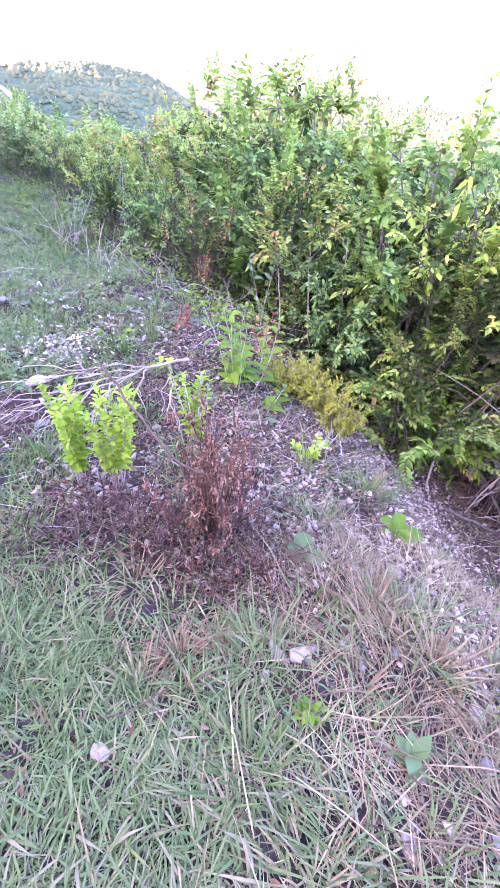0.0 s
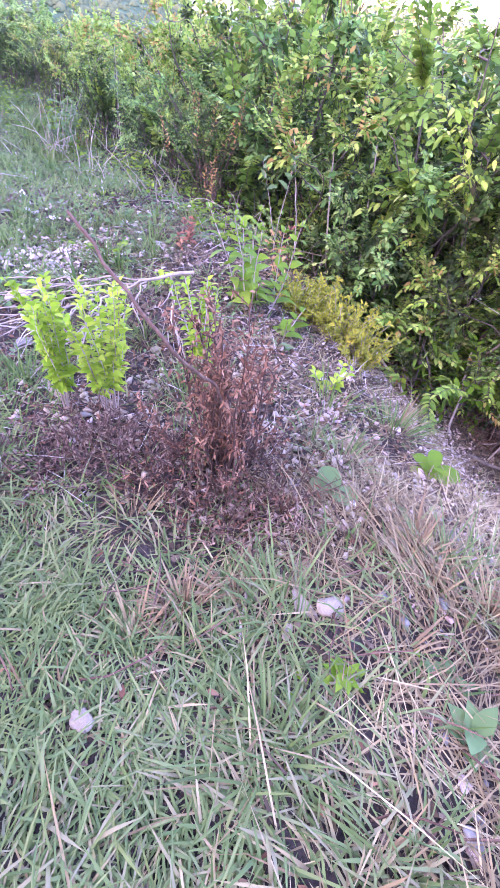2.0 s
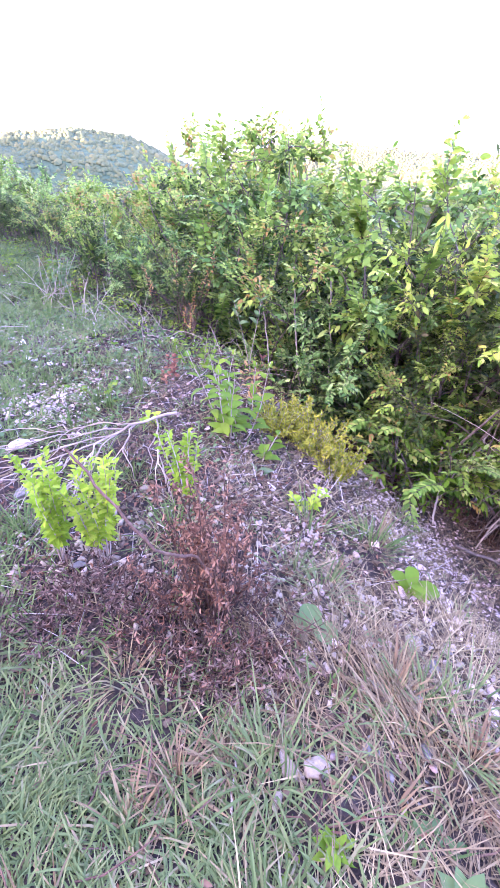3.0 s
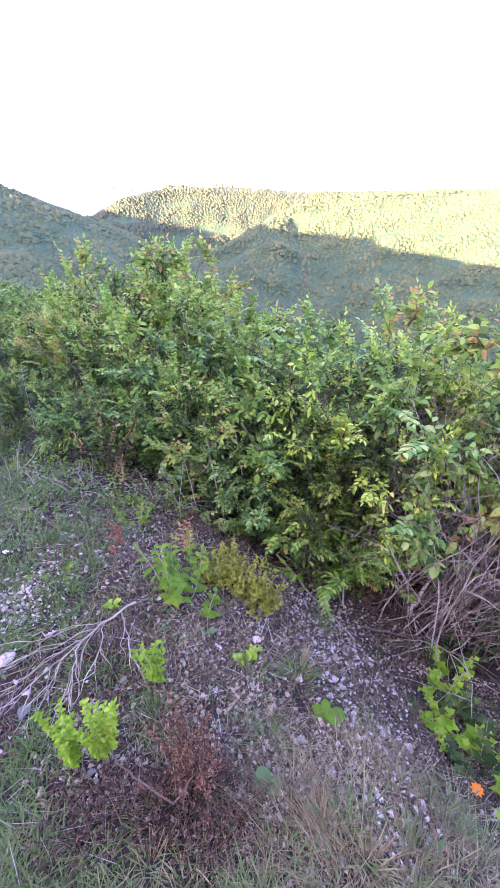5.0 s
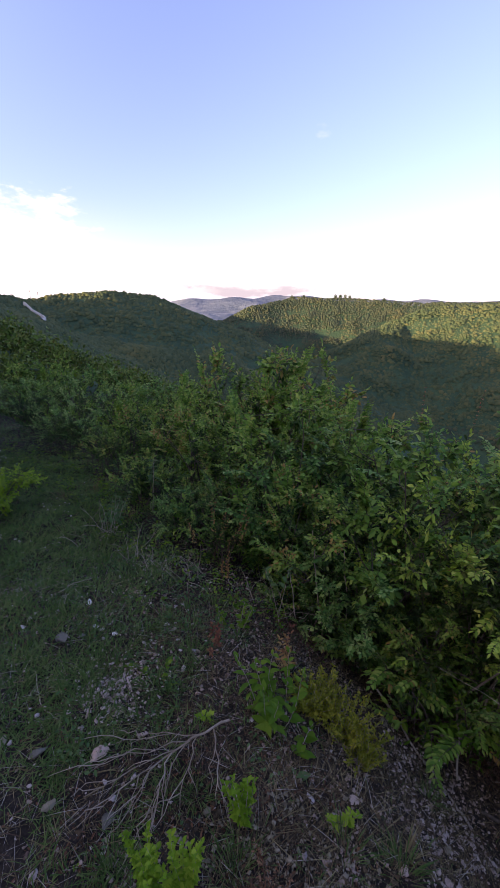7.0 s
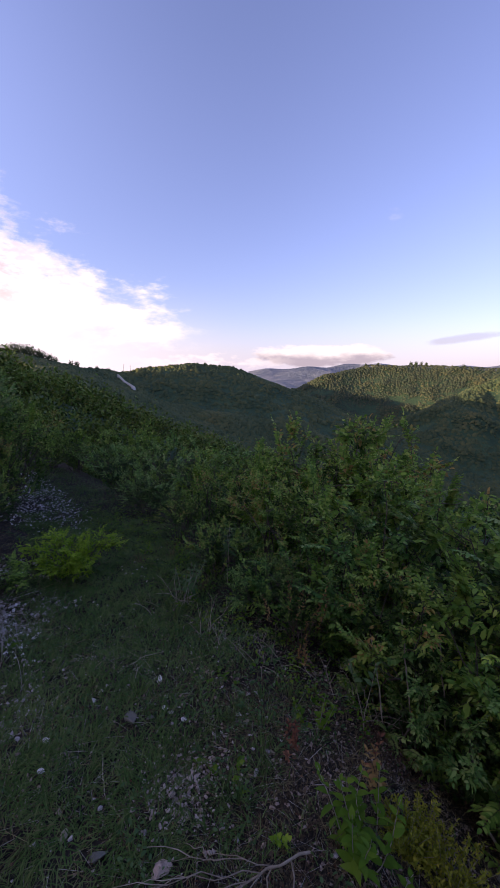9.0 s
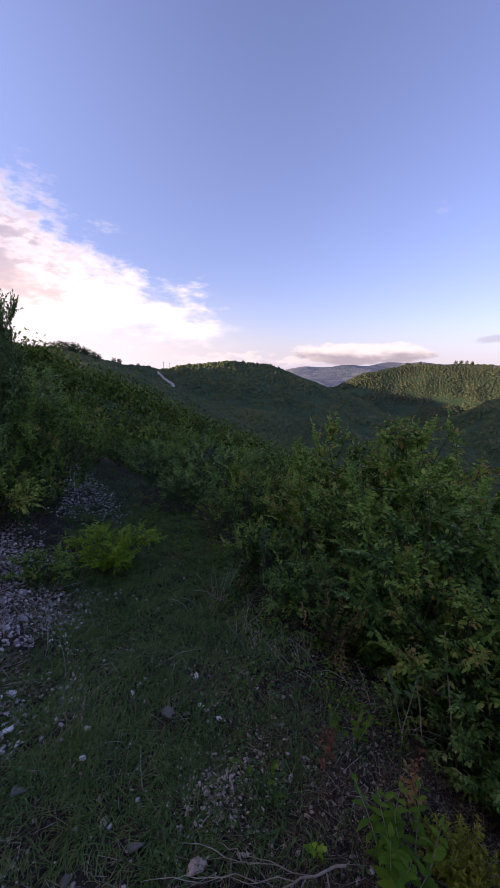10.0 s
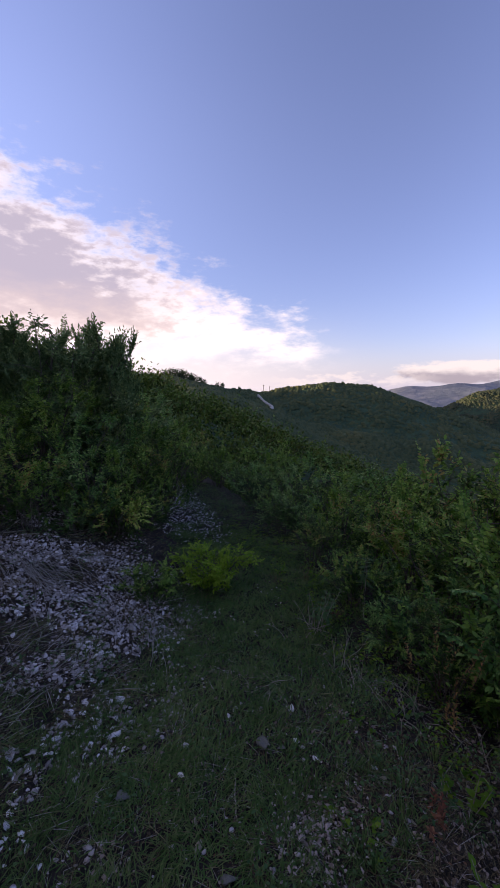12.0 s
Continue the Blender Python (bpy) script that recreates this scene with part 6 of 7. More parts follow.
    herb("herb", "pale drooping-leaved herb beside the path", (M_PALEWOOD, M_LEAF_GREY), place(-0.05, 2.95), 281, HB, h=0.34, stems=6, spread=0.16, per=6, leaf=0.075, width=0.4, out=-0.1, bare=0.35, each=True)
    herb("herb", "tall stalk with pale drooping narrow leaves at the hedge", (M_PALEWOOD, M_LEAF_GREY), place(0.30, 3.25), 282, HB, h=0.52, stems=3, spread=0.08, per=5, leaf=0.13, width=0.3, out=-0.2, bare=0.55, each=True)
    herb("herb", "tall stalk with upright pale leaves before the hedge", (M_PALEWOOD, M_LEAF_GREY), (-0.03, 1.86), 283, HB, h=0.46, stems=2, spread=0.05, per=4, leaf=0.09, width=0.4, bare=0.7, each=True)
    herb("herb", "upright leafy shoot standing out of the hedge", (M_PALEWOOD, M_LEAF_PLANT), (0.46, 2.40), 284, HB, h=1.12, stems=1, spread=0.03, per=7, leaf=0.08, width=0.4, bare=0.75, each=True)


build_herbs()


def spurge(x, y, h, w, seed):
    root = new("spurge_cushion")
    rs = np.random.RandomState(seed)
    stalk = Geo()
    P, D = [], []
    for k in range(70):
        a, b = rs.uniform(0, 6.283), math.sqrt(rs.uniform(0, 1))
        line = bent(rs, (np.cos(a) * b * w * 0.3, np.sin(a) * b * w * 0.3, -0.02), (np.cos(a) * b * w, np.sin(a) * b * w, h * 1.2), h * rs.uniform(0.5, 1.3), 5, 0.12)
        stalk.add(*tube(line, (0.0016, 0.0015, 0.0013, 0.001, 0.0006), 3))
        m = 34
        t = rs.uniform(0.25, 1, m) * 4
        i = np.minimum(t.astype(int), 3)
        P.append(line[i] + (line[i + 1] - line[i]) * (t - i)[:, None])
        D.append(rs.normal(0, 1, (m, 3)) + (0, 0, 0.8))
    P, D = np.concatenate(P), np.concatenate(D)
    n = len(P)
    s = rs.uniform(0.010, 0.022, n)
    fol = Geo().add(*leaves(P, D, unit(rs.normal(0, 0.6, (n, 3)) + (0, 0, 1)), s, s * 0.42, OVAL))
    part("stalk", stalk.mesh("stalk", M_PALEWOOD, True), root)
    part("foliage", fol.mesh("foliage", M_LEAF_MOSS), root)
    root.location = (x, y, float(height(x, y)))
    return tagged(root, "rounded yellow-olive spurge cushion at the brink", "plant", "spurge cushions")


spurge(0.27, 1.42, 0.15, 0.15, 301)
spurge(0.36, 1.34, 0.16, 0.16, 302)
spurge(0.44, 1.25, 0.14, 0.12, 303)
spurge(0.20, 1.36, 0.12, 0.10, 304)


def dry_stalks(u, v, n, h, seed):
    """A clump of thin pale dead stalks leaning every way."""
    root = new("dry_stalk_clump")
    rs = np.random.RandomState(seed)
    x, y = place(u, v)
    z0 = float(height(x, y))
    for k in range(n):
        s = rs.normal(0, 0.07, 2)
        g = Geo()
        p = bent(rs, (s[0], s[1], float(height(x + s[0], y + s[1])) - z0 - 0.01), (rs.normal(0, 0.8), rs.normal(0, 0.8), 0.9), h * rs.uniform(0.5, 1.2), 6, 0.14, -0.12)
        g.add(*tube(p, np.linspace(0.0024, 0.001, 6), 4))
        for j in range(2):
            g.add(*tube(bent(rs, p[rs.randint(2, 5)], rs.normal(0, 0.6, 3) + (0, 0, 0.7), h * 0.3, 4, 0.15), (0.0014, 0.0012, 0.001, 0.0006), 3))
        part("stalk", g.mesh("stalk", M_PALEWOOD, True), root)
    root.location = (x, y, z0)
    return tagged(root, "clump of thin pale dead stalks at the path edge", "dead stalks", "dry stalk clumps")


dry_stalks(-0.10, 2.85, 12, 0.28, 341)
dry_stalks(0.12, 2.55, 8, 0.26, 342)
dry_stalks(0.42, 2.25, 9, 0.3, 343)
dry_stalks(0.85, 1.95, 8, 0.36, 344)


# ---- the dead shrub ----
def dead_shrub():
    root = new("dead_shrub")
    rs = np.random.RandomState(311)
    P, D = [], []
    for k in range(34):
        a, b = rs.uniform(0, 6.283), rs.uniform(0.1, 1.0)
        tall = k < 18
        h = rs.uniform(0.24, 0.35) if tall else rs.uniform(0.10, 0.20)
        out = 0.16 if tall else 0.6
        line = bent(rs, (np.cos(a) * b * 0.06 - 0.015, np.sin(a) * b * 0.05, -0.02), (np.cos(a) * b * out - 0.03, np.sin(a) * b * out - 0.12, 1.0), h, 7, 0.06, 0.03)
        g = Geo().add(*tube(line, np.linspace(0.0028, 0.0012, 7), 5))
        for j in range(12 if tall else 7):
            i = min(int(2 + 5 * rs.uniform(0, 1) ** 0.6), 6)
            tw = bent(rs, line[i], (rs.normal(0, 0.55), rs.normal(0, 0.55), 1.0), rs.uniform(0.025, 0.065), 4, 0.13, 0.08)
            g.add(*tube(tw, (0.0012, 0.0010, 0.0008, 0.0005), 3))
            m = 10 if rs.uniform() < 0.75 else 3
            t = np.linspace(0.15, 1, m) * 3
            q = np.minimum(t.astype(int), 2)
            P.append(tw[q] + (tw[q + 1] - tw[q]) * (t - q)[:, None])
            D.append(rs.normal(0, 0.8, (m, 3)) + (0, 0, -0.1))
        part("stem", g.mesh("stem", M_REDSTEM, True), root)
    P, D = np.concatenate(P), np.concatenate(D)
    n = len(P)
    s = rs.uniform(0.006, 0.014, n)
    curled = (OVAL[0] * (1, 0.8, 2.4), OVAL[1])
    part("dead_foliage", Geo().add(*leaves(P, D, unit(rs.normal(0, 1, (n, 3))), s, s * 0.5, curled, 0.2)).mesh("dead_foliage", M_LEAF_DEAD), root, "curled brown dead leaves")
    root.location = (0.245, 0.475, float(height(0.245, 0.475)))
    return tagged(root, "withered reddish-brown shrub with curled dead leaves", "shrub")


dead_shrub()


def dead_mat(x, y, rx, ry, h, seed, mat, label, count=170):
    """A low tangle of fine dead twigs."""
    root = new("dead_twig_mat")
    rs = np.random.RandomState(seed)
    g = Geo()
    P, D = [], []
    for k in range(count):
        a, b = rs.uniform(0, 6.283), math.sqrt(rs.uniform(0, 1))
        s = (x + np.cos(a) * b * rx, y + np.sin(a) * b * ry)
        line = bent(rs, (s[0], s[1], float(height(*s)) - 0.005), (rs.normal(0, 0.9), rs.normal(0, 0.9), 0.9), h * rs.uniform(0.6, 1.5) * (1.1 - 0.6 * b), 5, 0.25)
        g.add(*tube(line, (0.0014, 0.0012, 0.001, 0.0009, 0.0005), 3))
        m = 9
        t = rs.uniform(0.1, 1, m) * 4
        i = np.minimum(t.astype(int), 3)
        P.append(line[i] + (line[i + 1] - line[i]) * (t - i)[:, None])
        D.append(rs.normal(0, 1, (m, 3)) + (0, 0, 0.3))
    P, D = np.concatenate(P), np.concatenate(D)
    n = len(P)
    s = rs.uniform(0.006, 0.015, n)
    tagged(part("twig_tangle", g.mesh("twig_tangle", M_REDSTEM), root), kind="stuff")
    part("dead_foliage", Geo().add(*leaves(P, D, unit(rs.normal(0, 1, (n, 3))), s, s * 0.28, OVAL)).mesh("dead_foliage", mat), root)
    return tagged(root, label, "dead brush", "dead brush mats")


dead_mat(0.03, 0.41, 0.17, 0.10, 0.13, 321, M_LEAF_PURPLE, "low purplish mat of dead heathy twigs")
dead_mat(0.25, 0.40, 0.15, 0.12, 0.14, 322, M_LEAF_DEAD, "brown dead twigs round the foot of the withered shrub", 170)
dead_mat(0.33, 0.34, 0.12, 0.10, 0.10, 323, M_LEAF_PURPLE, "purplish dead twigs beside the withered shrub", 150)
dead_mat(-0.10, 0.33, 0.10, 0.08, 0.08, 324, M_LEAF_PURPLE, "thin edge of dead purplish twigs in the grass", 90)


for x, y, rx, ry, h, seed in [(0.95, 1.95, 0.25, 0.12, 0.22, 325), (1.30, 1.85, 0.28, 0.14, 0.28, 326), (1.62, 1.72, 0.25, 0.15, 0.30, 327), (0.62, 2.05, 0.2, 0.12, 0.18, 328), (0.10, 1.85, 0.18, 0.12, 0.12, 329)]:
    dead_mat(x, y, rx, ry, h, seed, M_LEAF_DEAD, "brown dead brush tangled at the foot of the hedge", 120)


# ---- orange flower ----
def flower():
    root = new("orange_flower")
    x, y = 1.25, 0.61
    z = float(height(x, y))
    rs = np.random.RandomState(331)
    line = bent(rs, (0, 0, -0.01), (-0.1, -0.1, 1), 0.08, 5, 0.08)
    part("stalk", Geo().add(*tube(line, (0.002, 0.002, 0.0018, 0.0016, 0.0015), 5)).mesh("stalk", M_LEAF_PLANT, True), root)
    n = 9
    a = np.arange(n) * 6.283 / n
    for k in range(n):
        d = np.array([[np.cos(a[k]), np.sin(a[k]), 0.35]])
        me = Geo().add(*leaves(line[-1:] + 0 * d, d, np.array([[-np.cos(a[k]) * 0.4, -np.sin(a[k]) * 0.4, 1.0]]), 0.026, 0.016, BROAD)).mesh("petal", M_FLOWER)
        part("petal", me, root, "bright orange petal")
    V, F = ICO2
    part("flower_centre", Geo().add(V * 0.006 * np.array([1, 1, 0.6]) + line[-1] + (0, 0, 0.003), F).mesh("flower_centre", M_LEAF_ORANGE, True), root)
    root.location = (x, y, z)
    return tagged(root, "single bright orange flower among the herbs", "flower")


flower()


# ---- green bush beside the path ----
spot(shrub("path_bush", "light green bush with arching leafy sprays beside the footpath", "shrub", (M_BARK, M_LEAF_BRIGHT), "bushes by the path", seed=341, h=0.5, spread=0.55, stems=12, boughs=7, twigs=4, per=8, leaf=0.045, width=0.5), -0.98, 3.45, 0.68, 0.5)
spot(shrub("path_bush", "low yellowish bush at the bend of the footpath", "shrub", (M_BARK, M_LEAF_YEL), "bushes by the path", seed=342, h=0.45, spread=0.5, stems=10, boughs=6, twigs=4, per=8, leaf=0.045, width=0.5), -1.9, 3.6, 0.8, 0.5)


spot(shrub("path_bush", "low dark green bush spreading at the edge of the footpath", "shrub", (M_BARK, M_LEAF_HEDGE), "bushes by the path", seed=343, h=0.45, spread=0.6, stems=12, boughs=6, twigs=6, per=8, leaf=0.038, width=0.5), -1.32, 2.95, 0.5, 0.5)


# ---- sticks and branches ----
def stick(name, label, pts, r0, r1, mat=None, category="stick", group="", sides=6):
    """pts: world points; z None lies on the ground."""
    P = []
    for p in pts:
        z = p[2] if p[2] is not None else float(height(p[0], p[1])) + r0 * 0.8
        P.append((p[0], p[1], z))
    P = np.array(P)
    t = np.linspace(0, len(P) - 1, len(P) * 4)
    Q = np.stack([np.interp(t, np.arange(len(P)), P[:, i]) for i in range(3)], -1)
    rs = np.random.RandomState(int(abs(P[0, 0] * 977 + P[0, 1] * 331) * 10) % 9999)
    Q[1:-1] += rs.normal(0, r0 * 0.55, Q[1:-1].shape)
    rad = np.linspace(r0, r1, len(Q)) * rs.uniform(0.85, 1.15, len(Q))
    c = Q[0].copy()
    ob = new(name, Geo().add(*tube(Q - c, rad, sides)).mesh(name, mat or M_PALEWOOD, True))
    ob.location = c
    return tagged(ob, label, category, group)


ST = "fallen sticks"
stick("fallen_stick", "long thin dry stick lying down the gravel slope", [(0.56, 1.99, -0.55), (0.78, 1.68, -0.60), (0.90, 1.50, -0.585), (0.96, 1.37, -0.56)], 0.007, 0.005, group=ST)
stick("upright_stick", "pale bare stick leaning in the gravel before the hedge", [(0.97, 1.64, -0.68), (0.985, 1.78, -0.58), (0.98, 1.99, -0.41)], 0.006, 0.004, category="stick", group=ST)
stick("leaning_stem", "dark bare dead stem leaning out of the withered shrub", [(0.25, 0.46, 0.0), (0.256, 0.44, 0.14), (0.252, 0.37, 0.27), (0.236, 0.284, 0.362), (0.174, 0.30, 0.415), (0.11, 0.318, 0.468)], 0.0026, 0.0017, M_REDSTEM, group=ST)
stick("fallen_stick", "thin pale stalk lying over the litter", [(0.38, 0.45, None), (0.43, 0.33, None), (0.47, 0.22, None)], 0.002, 0.0015, group=ST)
stick("fallen_stick", "thin pale stalk lying over the straw", [(0.36, 0.28, None), (0.37, 0.20, None), (0.385, 0.13, None)], 0.002, 0.0014, group=ST)
stick("fallen_stick", "thin pale stalk in the trodden turf", [(-1.0, 1.05, None), (-0.86, 0.92, None), (-0.72, 0.88, None)], 0.003, 0.002, group=ST)
for k, (a, b) in enumerate([((-1.25, 1.62), (-1.38, 1.78)), ((-1.10, 1.55), (-1.42, 1.66)), ((-1.30, 1.45), (-1.20, 1.75)), ((-1.05, 1.68), (-1.35, 1.60)), ((-1.16, 1.43), (-1.27, 1.58))]):
    stick("fallen_stick", "small pale stick in a loose heap on the turf", [(*a, None), ((a[0] + b[0]) / 2, (a[1] + b[1]) / 2 + 0.02, float(height(*a)) + 0.016), (*b, None)], 0.0022, 0.0014, group=ST)
for k, (a, b) in enumerate([((-1.47, 0.25), (-1.62, 0.52)), ((-1.36, 0.26), (-1.33, 0.44)), ((-1.9, 0.5), (-2.1, 0.75)), ((-2.3, 0.7), (-2.75, 0.72)), ((-2.5, 0.95), (-2.95, 1.0)), ((-2.4, 1.2), (-2.2, 1.5)), ((-1.7, 0.9), (-1.5, 0.72))]):
    stick("fallen_stick", "pale dry stick lying on the rubble bank", [(*a, None), ((a[0] + b[0]) / 2, (a[1] + b[1]) / 2 + 0.02, None), (*b, None)], 0.004, 0.0025, group=ST)


def forked_branch():
    """A dead branch that forks many times, lying on the litter."""
    root = new("forked_branch")
    rs = np.random.RandomState(401)
    base = np.array([-0.14, 1.04, 0.05])

    def line(a, b, lift, n=7, wob=0.012):
        a, b = np.array(a, float), np.array(b, float)
        t = np.linspace(0, 1, n)[:, None]
        p = a + (b - a) * t
        p[:, 2] += (np.sin(t[:, 0] * 3.14) * lift)
        p[1:-1] += rs.normal(0, wob, (n - 2, 3)) * (1, 1, 0.4)
        return p

    def z(x, y, up=0.012):
        return (x, y, float(height(x, y)) + up)

    trunk = line((-0.07, 1.03, 0.10), (-0.26, 0.86, 0.05), 0.015, 8, 0.004)
    part("limb", Geo().add(*tube(trunk - base, np.linspace(0.005, 0.0034, 8), 6)).mesh("limb", M_PALEWOOD, True), root)
    ends = [((-0.12, 0.985, 0.095), (-0.01, 0.80), 0.03, 0.005), ((-0.17, 0.94, 0.085), (-0.15, 0.75), 0.03, 0.0045), ((-0.24, 0.875, 0.06), (-0.21, 0.66), 0.03, 0.005), ((-0.26, 0.86, 0.05), (-0.32, 0.66), 0.02, 0.0045), ((-0.26, 0.86, 0.05), (-0.42, 0.64), 0.015, 0.005),
            ((-0.22, 0.895, 0.065), (-0.48, 0.69), 0.02, 0.004), ((-0.19, 0.92, 0.08), (-0.52, 0.76), 0.02, 0.004), ((-0.15, 0.955, 0.09), (-0.50, 0.86), 0.02, 0.0035), ((-0.20, 0.91, 0.075), (-0.25, 0.68), 0.03, 0.0035)]
    for a, b, lift, r in ends:
        p = line(a, z(*b), lift, 7, 0.006)
        part("bough", Geo().add(*tube(p - base, np.linspace(r * 0.55, 0.0012, len(p)), 5)).mesh("bough", M_PALEWOOD, True), root)
        for k in range(4):
            q = p[2 + k]
            w = (p[-1] - p[0])[:2]
            e = q[:2] + w * rs.uniform(0.3, 0.5) + rs.normal(0, 0.035, 2)
            s = line(q, z(*e), 0.015, 5, 0.006)
            part("twig", Geo().add(*tube(s - base, np.linspace(0.0022, 0.001, 5), 4)).mesh("twig", M_PALEWOOD, True), root)
    root.location = base
    return tagged(root, "dry pale many-forked dead branch lying on the litter", "branch")


forked_branch()


# ---- bare twigs at the open end of the hedge ----
def bare_tangle():
    rs = np.random.RandomState(411)
    root = new("bare_shrub")
    mats = (M_PALEWOOD, M_PALEWOOD, M_REDSTEM, M_BARK)
    cx, cy = 1.52, 1.80
    for k in range(170):
        tall = k % 2
        s = np.array([cx + rs.normal(0.08, 0.22), cy + rs.normal(0, 0.17)])
        z = float(height(*s))
        way = (rs.normal(0.0, 0.30), rs.normal(0.0, 0.30), 1.5) if tall else (rs.normal(0.1, 0.5), rs.normal(0.0, 0.5), rs.uniform(0.5, 1.3))
        ln = rs.uniform(1.15, 1.95) if tall else rs.uniform(0.5, 1.3)
        p = bent(rs, (s[0] - cx, s[1] - cy, z - 0.03), way, ln, 9, 0.13, 0.02 if tall else -0.05)
        if p[:, 0].min() < -0.5:
            continue
        g = Geo().add(*tube(p, np.linspace(rs.uniform(0.0025, 0.006), 0.0012, 9), 5))
        for j in range(6):
            i = rs.randint(3, 8)
            g.add(*tube(bent(rs, p[i], rs.normal(0, 1, 3) * (1, 1, 0.6) + (p[i] - p[i - 1]) * 3, rs.uniform(0.15, 0.45), 5, 0.2), (0.0026, 0.0021, 0.0017, 0.0013, 0.0008), 3))
        part("stem", g.mesh("stem", mats[k % 4], True), root)
    root.location = (cx, cy, 0)
    return tagged(root, "tangle of bare brown stems where the hedge has died back", "shrub")


bare_tangle()
BR2 = "dead boughs in the hedge"
stick("dead_bough", "pale blotched bough slanting out of the hedge foot", [(1.42, 1.72, -0.78), (1.55, 1.86, -0.62), (1.72, 2.02, -0.42), (1.84, 2.14, -0.25)], 0.012, 0.007, M_BLOTCH, "branch", BR2, 8)
stick("dead_bough", "thin pale crooked bough at the hedge foot", [(1.10, 1.86, -0.62), (1.14, 1.98, -0.42), (1.18, 2.02, -0.28), (1.32, 2.15, -0.12)], 0.010, 0.005, M_PALEWOOD, "branch", BR2)
stick("dead_bough", "thin bough lying along the hedge foot", [(1.08, 2.12, -0.42), (1.22, 1.92, -0.62), (1.38, 1.76, -0.76), (1.66, 1.66, -0.93)], 0.009, 0.006, M_BARK, "branch", BR2)
stick("dead_bough", "crooked bough lying below the hedge", [(1.05, 1.52, None), (1.25, 1.50, -0.68), (1.5, 1.56, -0.78), (1.8, 1.66, -0.92)], 0.008, 0.005, M_BARK, "branch", BR2)
stick("bare_stalk", "tall grey bare stalk standing before the hedge", [(0.35, 2.12, -0.5), (0.33, 2.13, -0.1), (0.27, 2.16, 0.3)], 0.005, 0.003, M_PALEWOOD, "stick", BR2)
stick("bare_stalk", "tall grey bare stalk standing before the hedge", [(0.22, 2.06, -0.42), (0.14, 2.10, 0.0), (0.08, 2.16, 0.35)], 0.005, 0.003, M_PALEWOOD, "stick", BR2)
stick("bare_stalk", "thin straw-coloured stalk before the hedge", [(0.05, 1.98, -0.25), (0.0, 2.0, 0.05), (-0.06, 2.02, 0.3)], 0.004, 0.002, M_PALEWOOD, "stick", BR2)


# ---- far ridge: gravel road, trees, poles ----
def far_road():
    pts = [(43.0, 373, 0), (42.75, 369, 0), (42.55, 367, 0), (42.3, 363, 0), (41.75, 360, 0), (41.1, 353, 0), (41.0, 346, 0), (41.35, 333, 0)]
    P = []
    for az, r, _ in pts:
        a = radians(az)
        P.append((-r * math.sin(a), r * math.cos(a)))
    P = np.array(P)
    t = np.linspace(0, len(P) - 1, 40)
    x, y = np.interp(t, np.arange(len(P)), P[:, 0]), np.interp(t, np.arange(len(P)), P[:, 1])
    d = unit(np.stack([np.gradient(x), np.gradient(y)], -1))
    V = []
    for side in (-0.8, 0.8):
        a, b = x - d[:, 1] * side, y + d[:, 0] * side
        V.append(np.stack([a, b, height(a, b) + 2.3], -1))
    V = np.concatenate(V + [v - (0, 0, 5) for v in V])
    n = len(x)
    F = [(i, i + 1, n + i + 1, n + i) for i in range(n - 1)] + [(i, 2 * n + i, 2 * n + i + 1, i + 1) for i in range(n - 1)] + [(n + i, n + i + 1, 3 * n + i + 1, 3 * n + i) for i in range(n - 1)]
    me = mesh_np("road", V, np.array(F))
    me.materials.append(M_ROAD)
    tagged(new("road", me), "pale gravel track climbing the far hill", "road", kind="structure")


far_road()


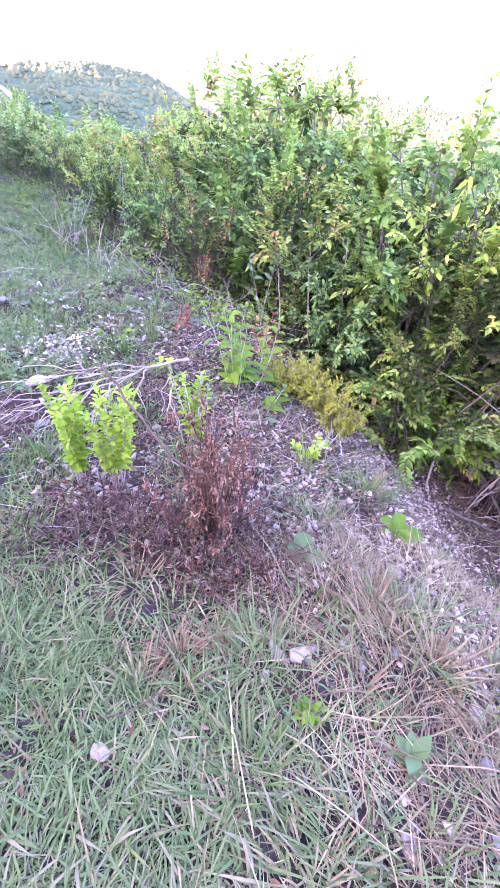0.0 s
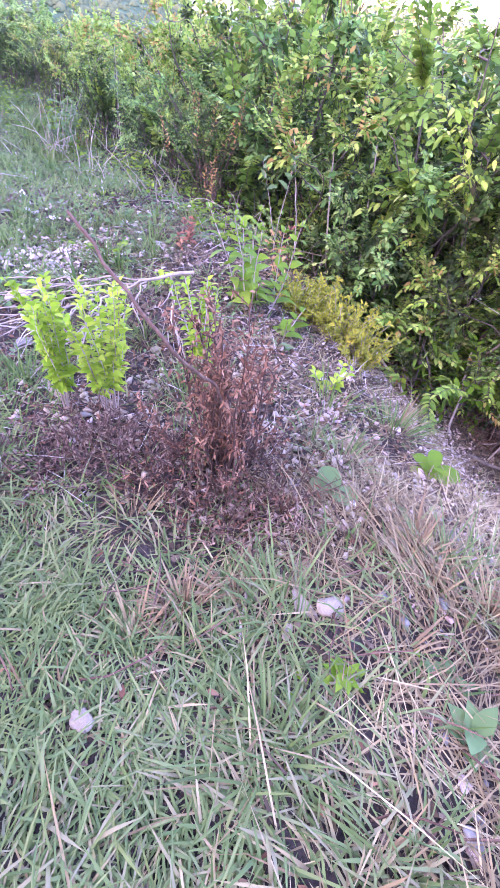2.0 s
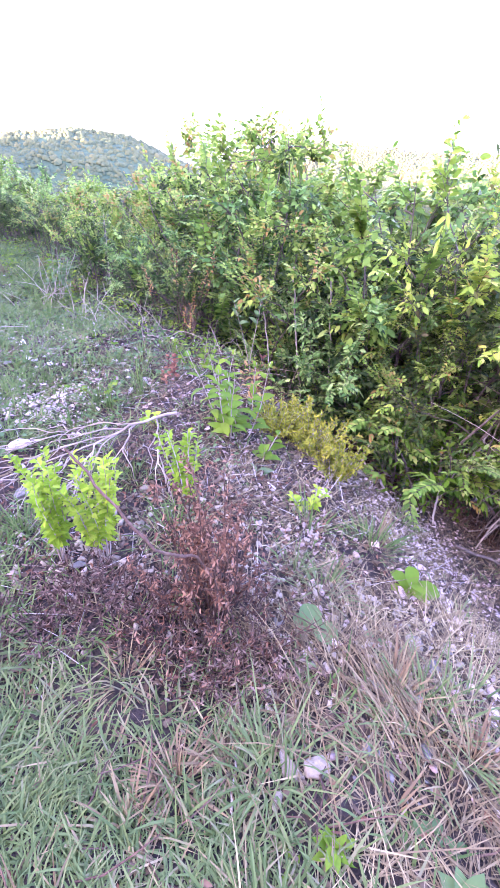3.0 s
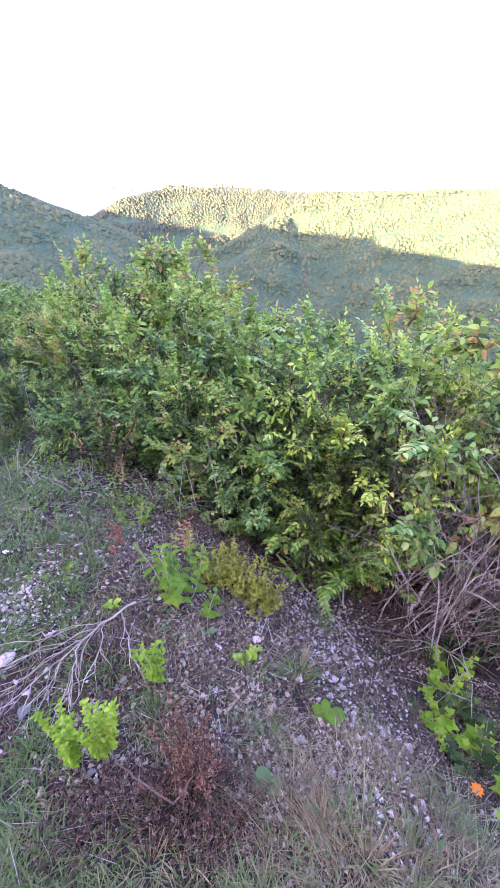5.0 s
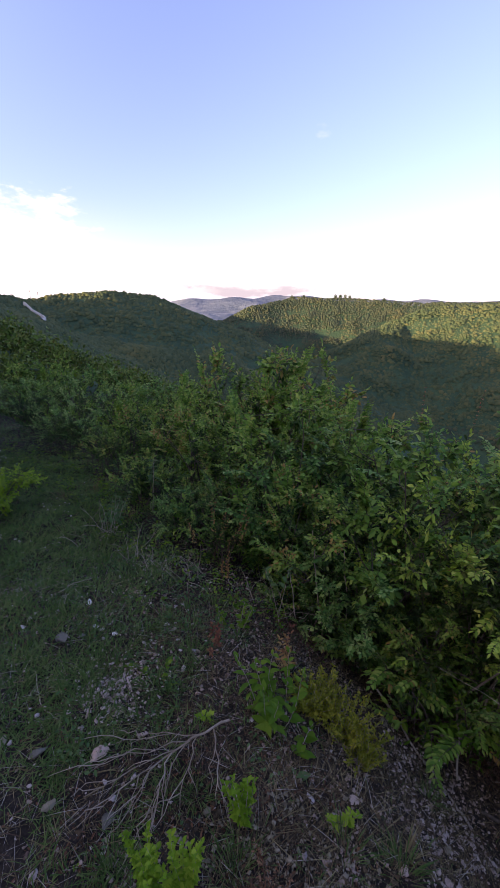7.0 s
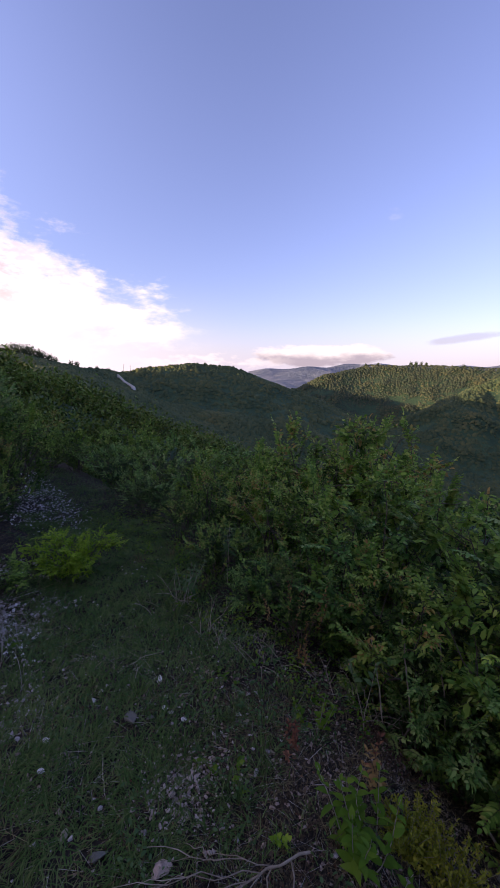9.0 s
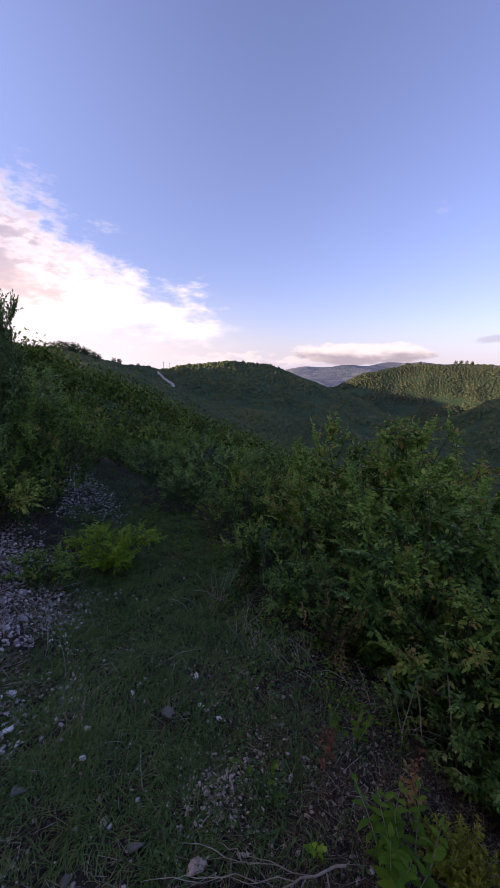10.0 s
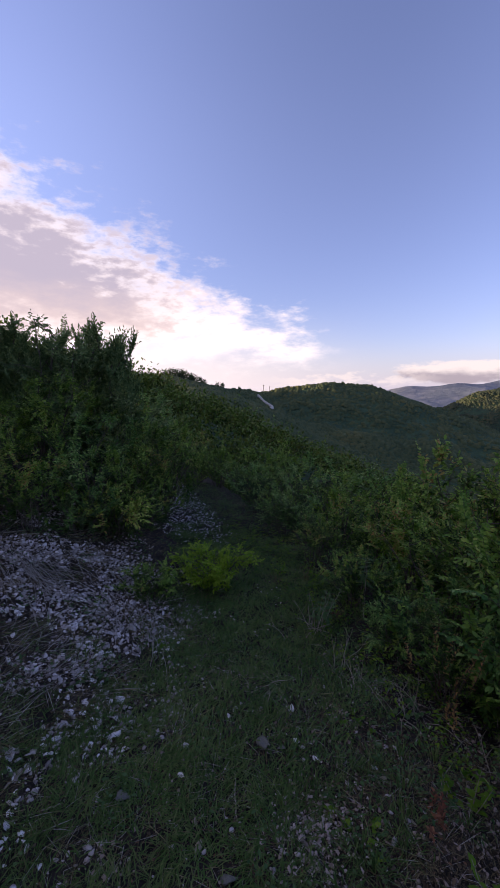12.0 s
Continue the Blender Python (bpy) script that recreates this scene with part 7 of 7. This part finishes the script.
def far_tree(seed, h):
    rs = np.random.RandomState(seed)
    root = new("ridge_tree")
    line = bent(rs, (0, 0, -0.5), (0, 0, 1), h * 0.7, 5, 0.05)
    part("trunk", Geo().add(*tube(line, np.linspace(0.16, 0.05, 5) * h / 5, 6)).mesh("trunk", M_BARK, True), root)
    g = Geo()
    k = 380
    d = unit(rs.normal(0, 1, (k, 3)))
    q = d * rs.uniform(0.35, 1.0, (k, 1)) ** 0.6 * (1 + 0.3 * np.sin(d[:, :1] * 7 + seed)) * (h * 0.36, h * 0.36, h * 0.5) + (0, 0, h * 0.42)
    s = rs.uniform(0.08, 0.15, k) * h
    g.add(*leaves(q, rs.normal(0, 1, (k, 3)), unit(d + rs.normal(0, 0.6, (k, 3))), s, s * 0.7, OVAL))
    part("crown", g.mesh("crown", M_FOREST), root)
    return tagged(root, "small dark tree on the far ridge", "tree", "trees on the ridge")


def ridge_trees():
    rs = np.random.RandomState(421)
    made = [far_tree(s, 6.0) for s in (431, 432, 433)]
    used = 0
    for az, r, s in [(55.6, 292, 1.0), (54.8, 296, 1.15), (54.1, 298, 1.2), (53.5, 302, 1.25), (52.9, 306, 1.3), (52.2, 310, 1.25), (51.7, 316, 1.2), (51.0, 322, 1.1), (50.4, 330, 0.9), (48.6, 345, 0.8), (47.9, 352, 0.9), (45.6, 380, 0.55), (44.2, 400, 0.6), (31.8, 436, 0.5), (28.0, 440, 0.5), (10.5, 895, 1.0), (9.0, 896, 1.2), (5.0, 897, 1.5), (4.4, 897, 1.6), (3.8, 897, 1.5), (3.2, 897, 1.3), (-1.0, 896, 1.2), (-9.5, 690, 0.9)]:
        a = radians(az)
        x, y = -r * math.sin(a), r * math.cos(a)
        m = Matrix.LocRotScale((x, y, float(height(x, y))), Euler((0, 0, rs.uniform(0, 6.283))), (s * 1.1, s * 1.1, s))
        if used < 3:
            made[used].matrix_basis = m
        else:
            copy_thing(made[used % 3], pose(0, 0, 0)).matrix_basis = m
        used += 1


ridge_trees()


def pole(az, r, h):
    root = new("utility_pole")
    a = radians(az)
    x, y = -r * math.sin(a), r * math.cos(a)
    part("mast", Geo().add(*tube([(0, 0, -0.5), (0, 0, h)], (0.2, 0.15), 8)).mesh("mast", M_BARK, True), root)
    part("crossarm", Geo().add(*tube([(-1.2, 0, h - 0.6), (1.2, 0, h - 0.6)], (0.09, 0.09), 6)).mesh("crossarm", M_BARK, True), root)
    root.location = (x, y, float(height(x, y)))
    tagged(root, "thin utility pole on the far ridge", "pole", "poles on the ridge")


pole(42.3, 408, 8.5)
pole(41.5, 410, 8.0)
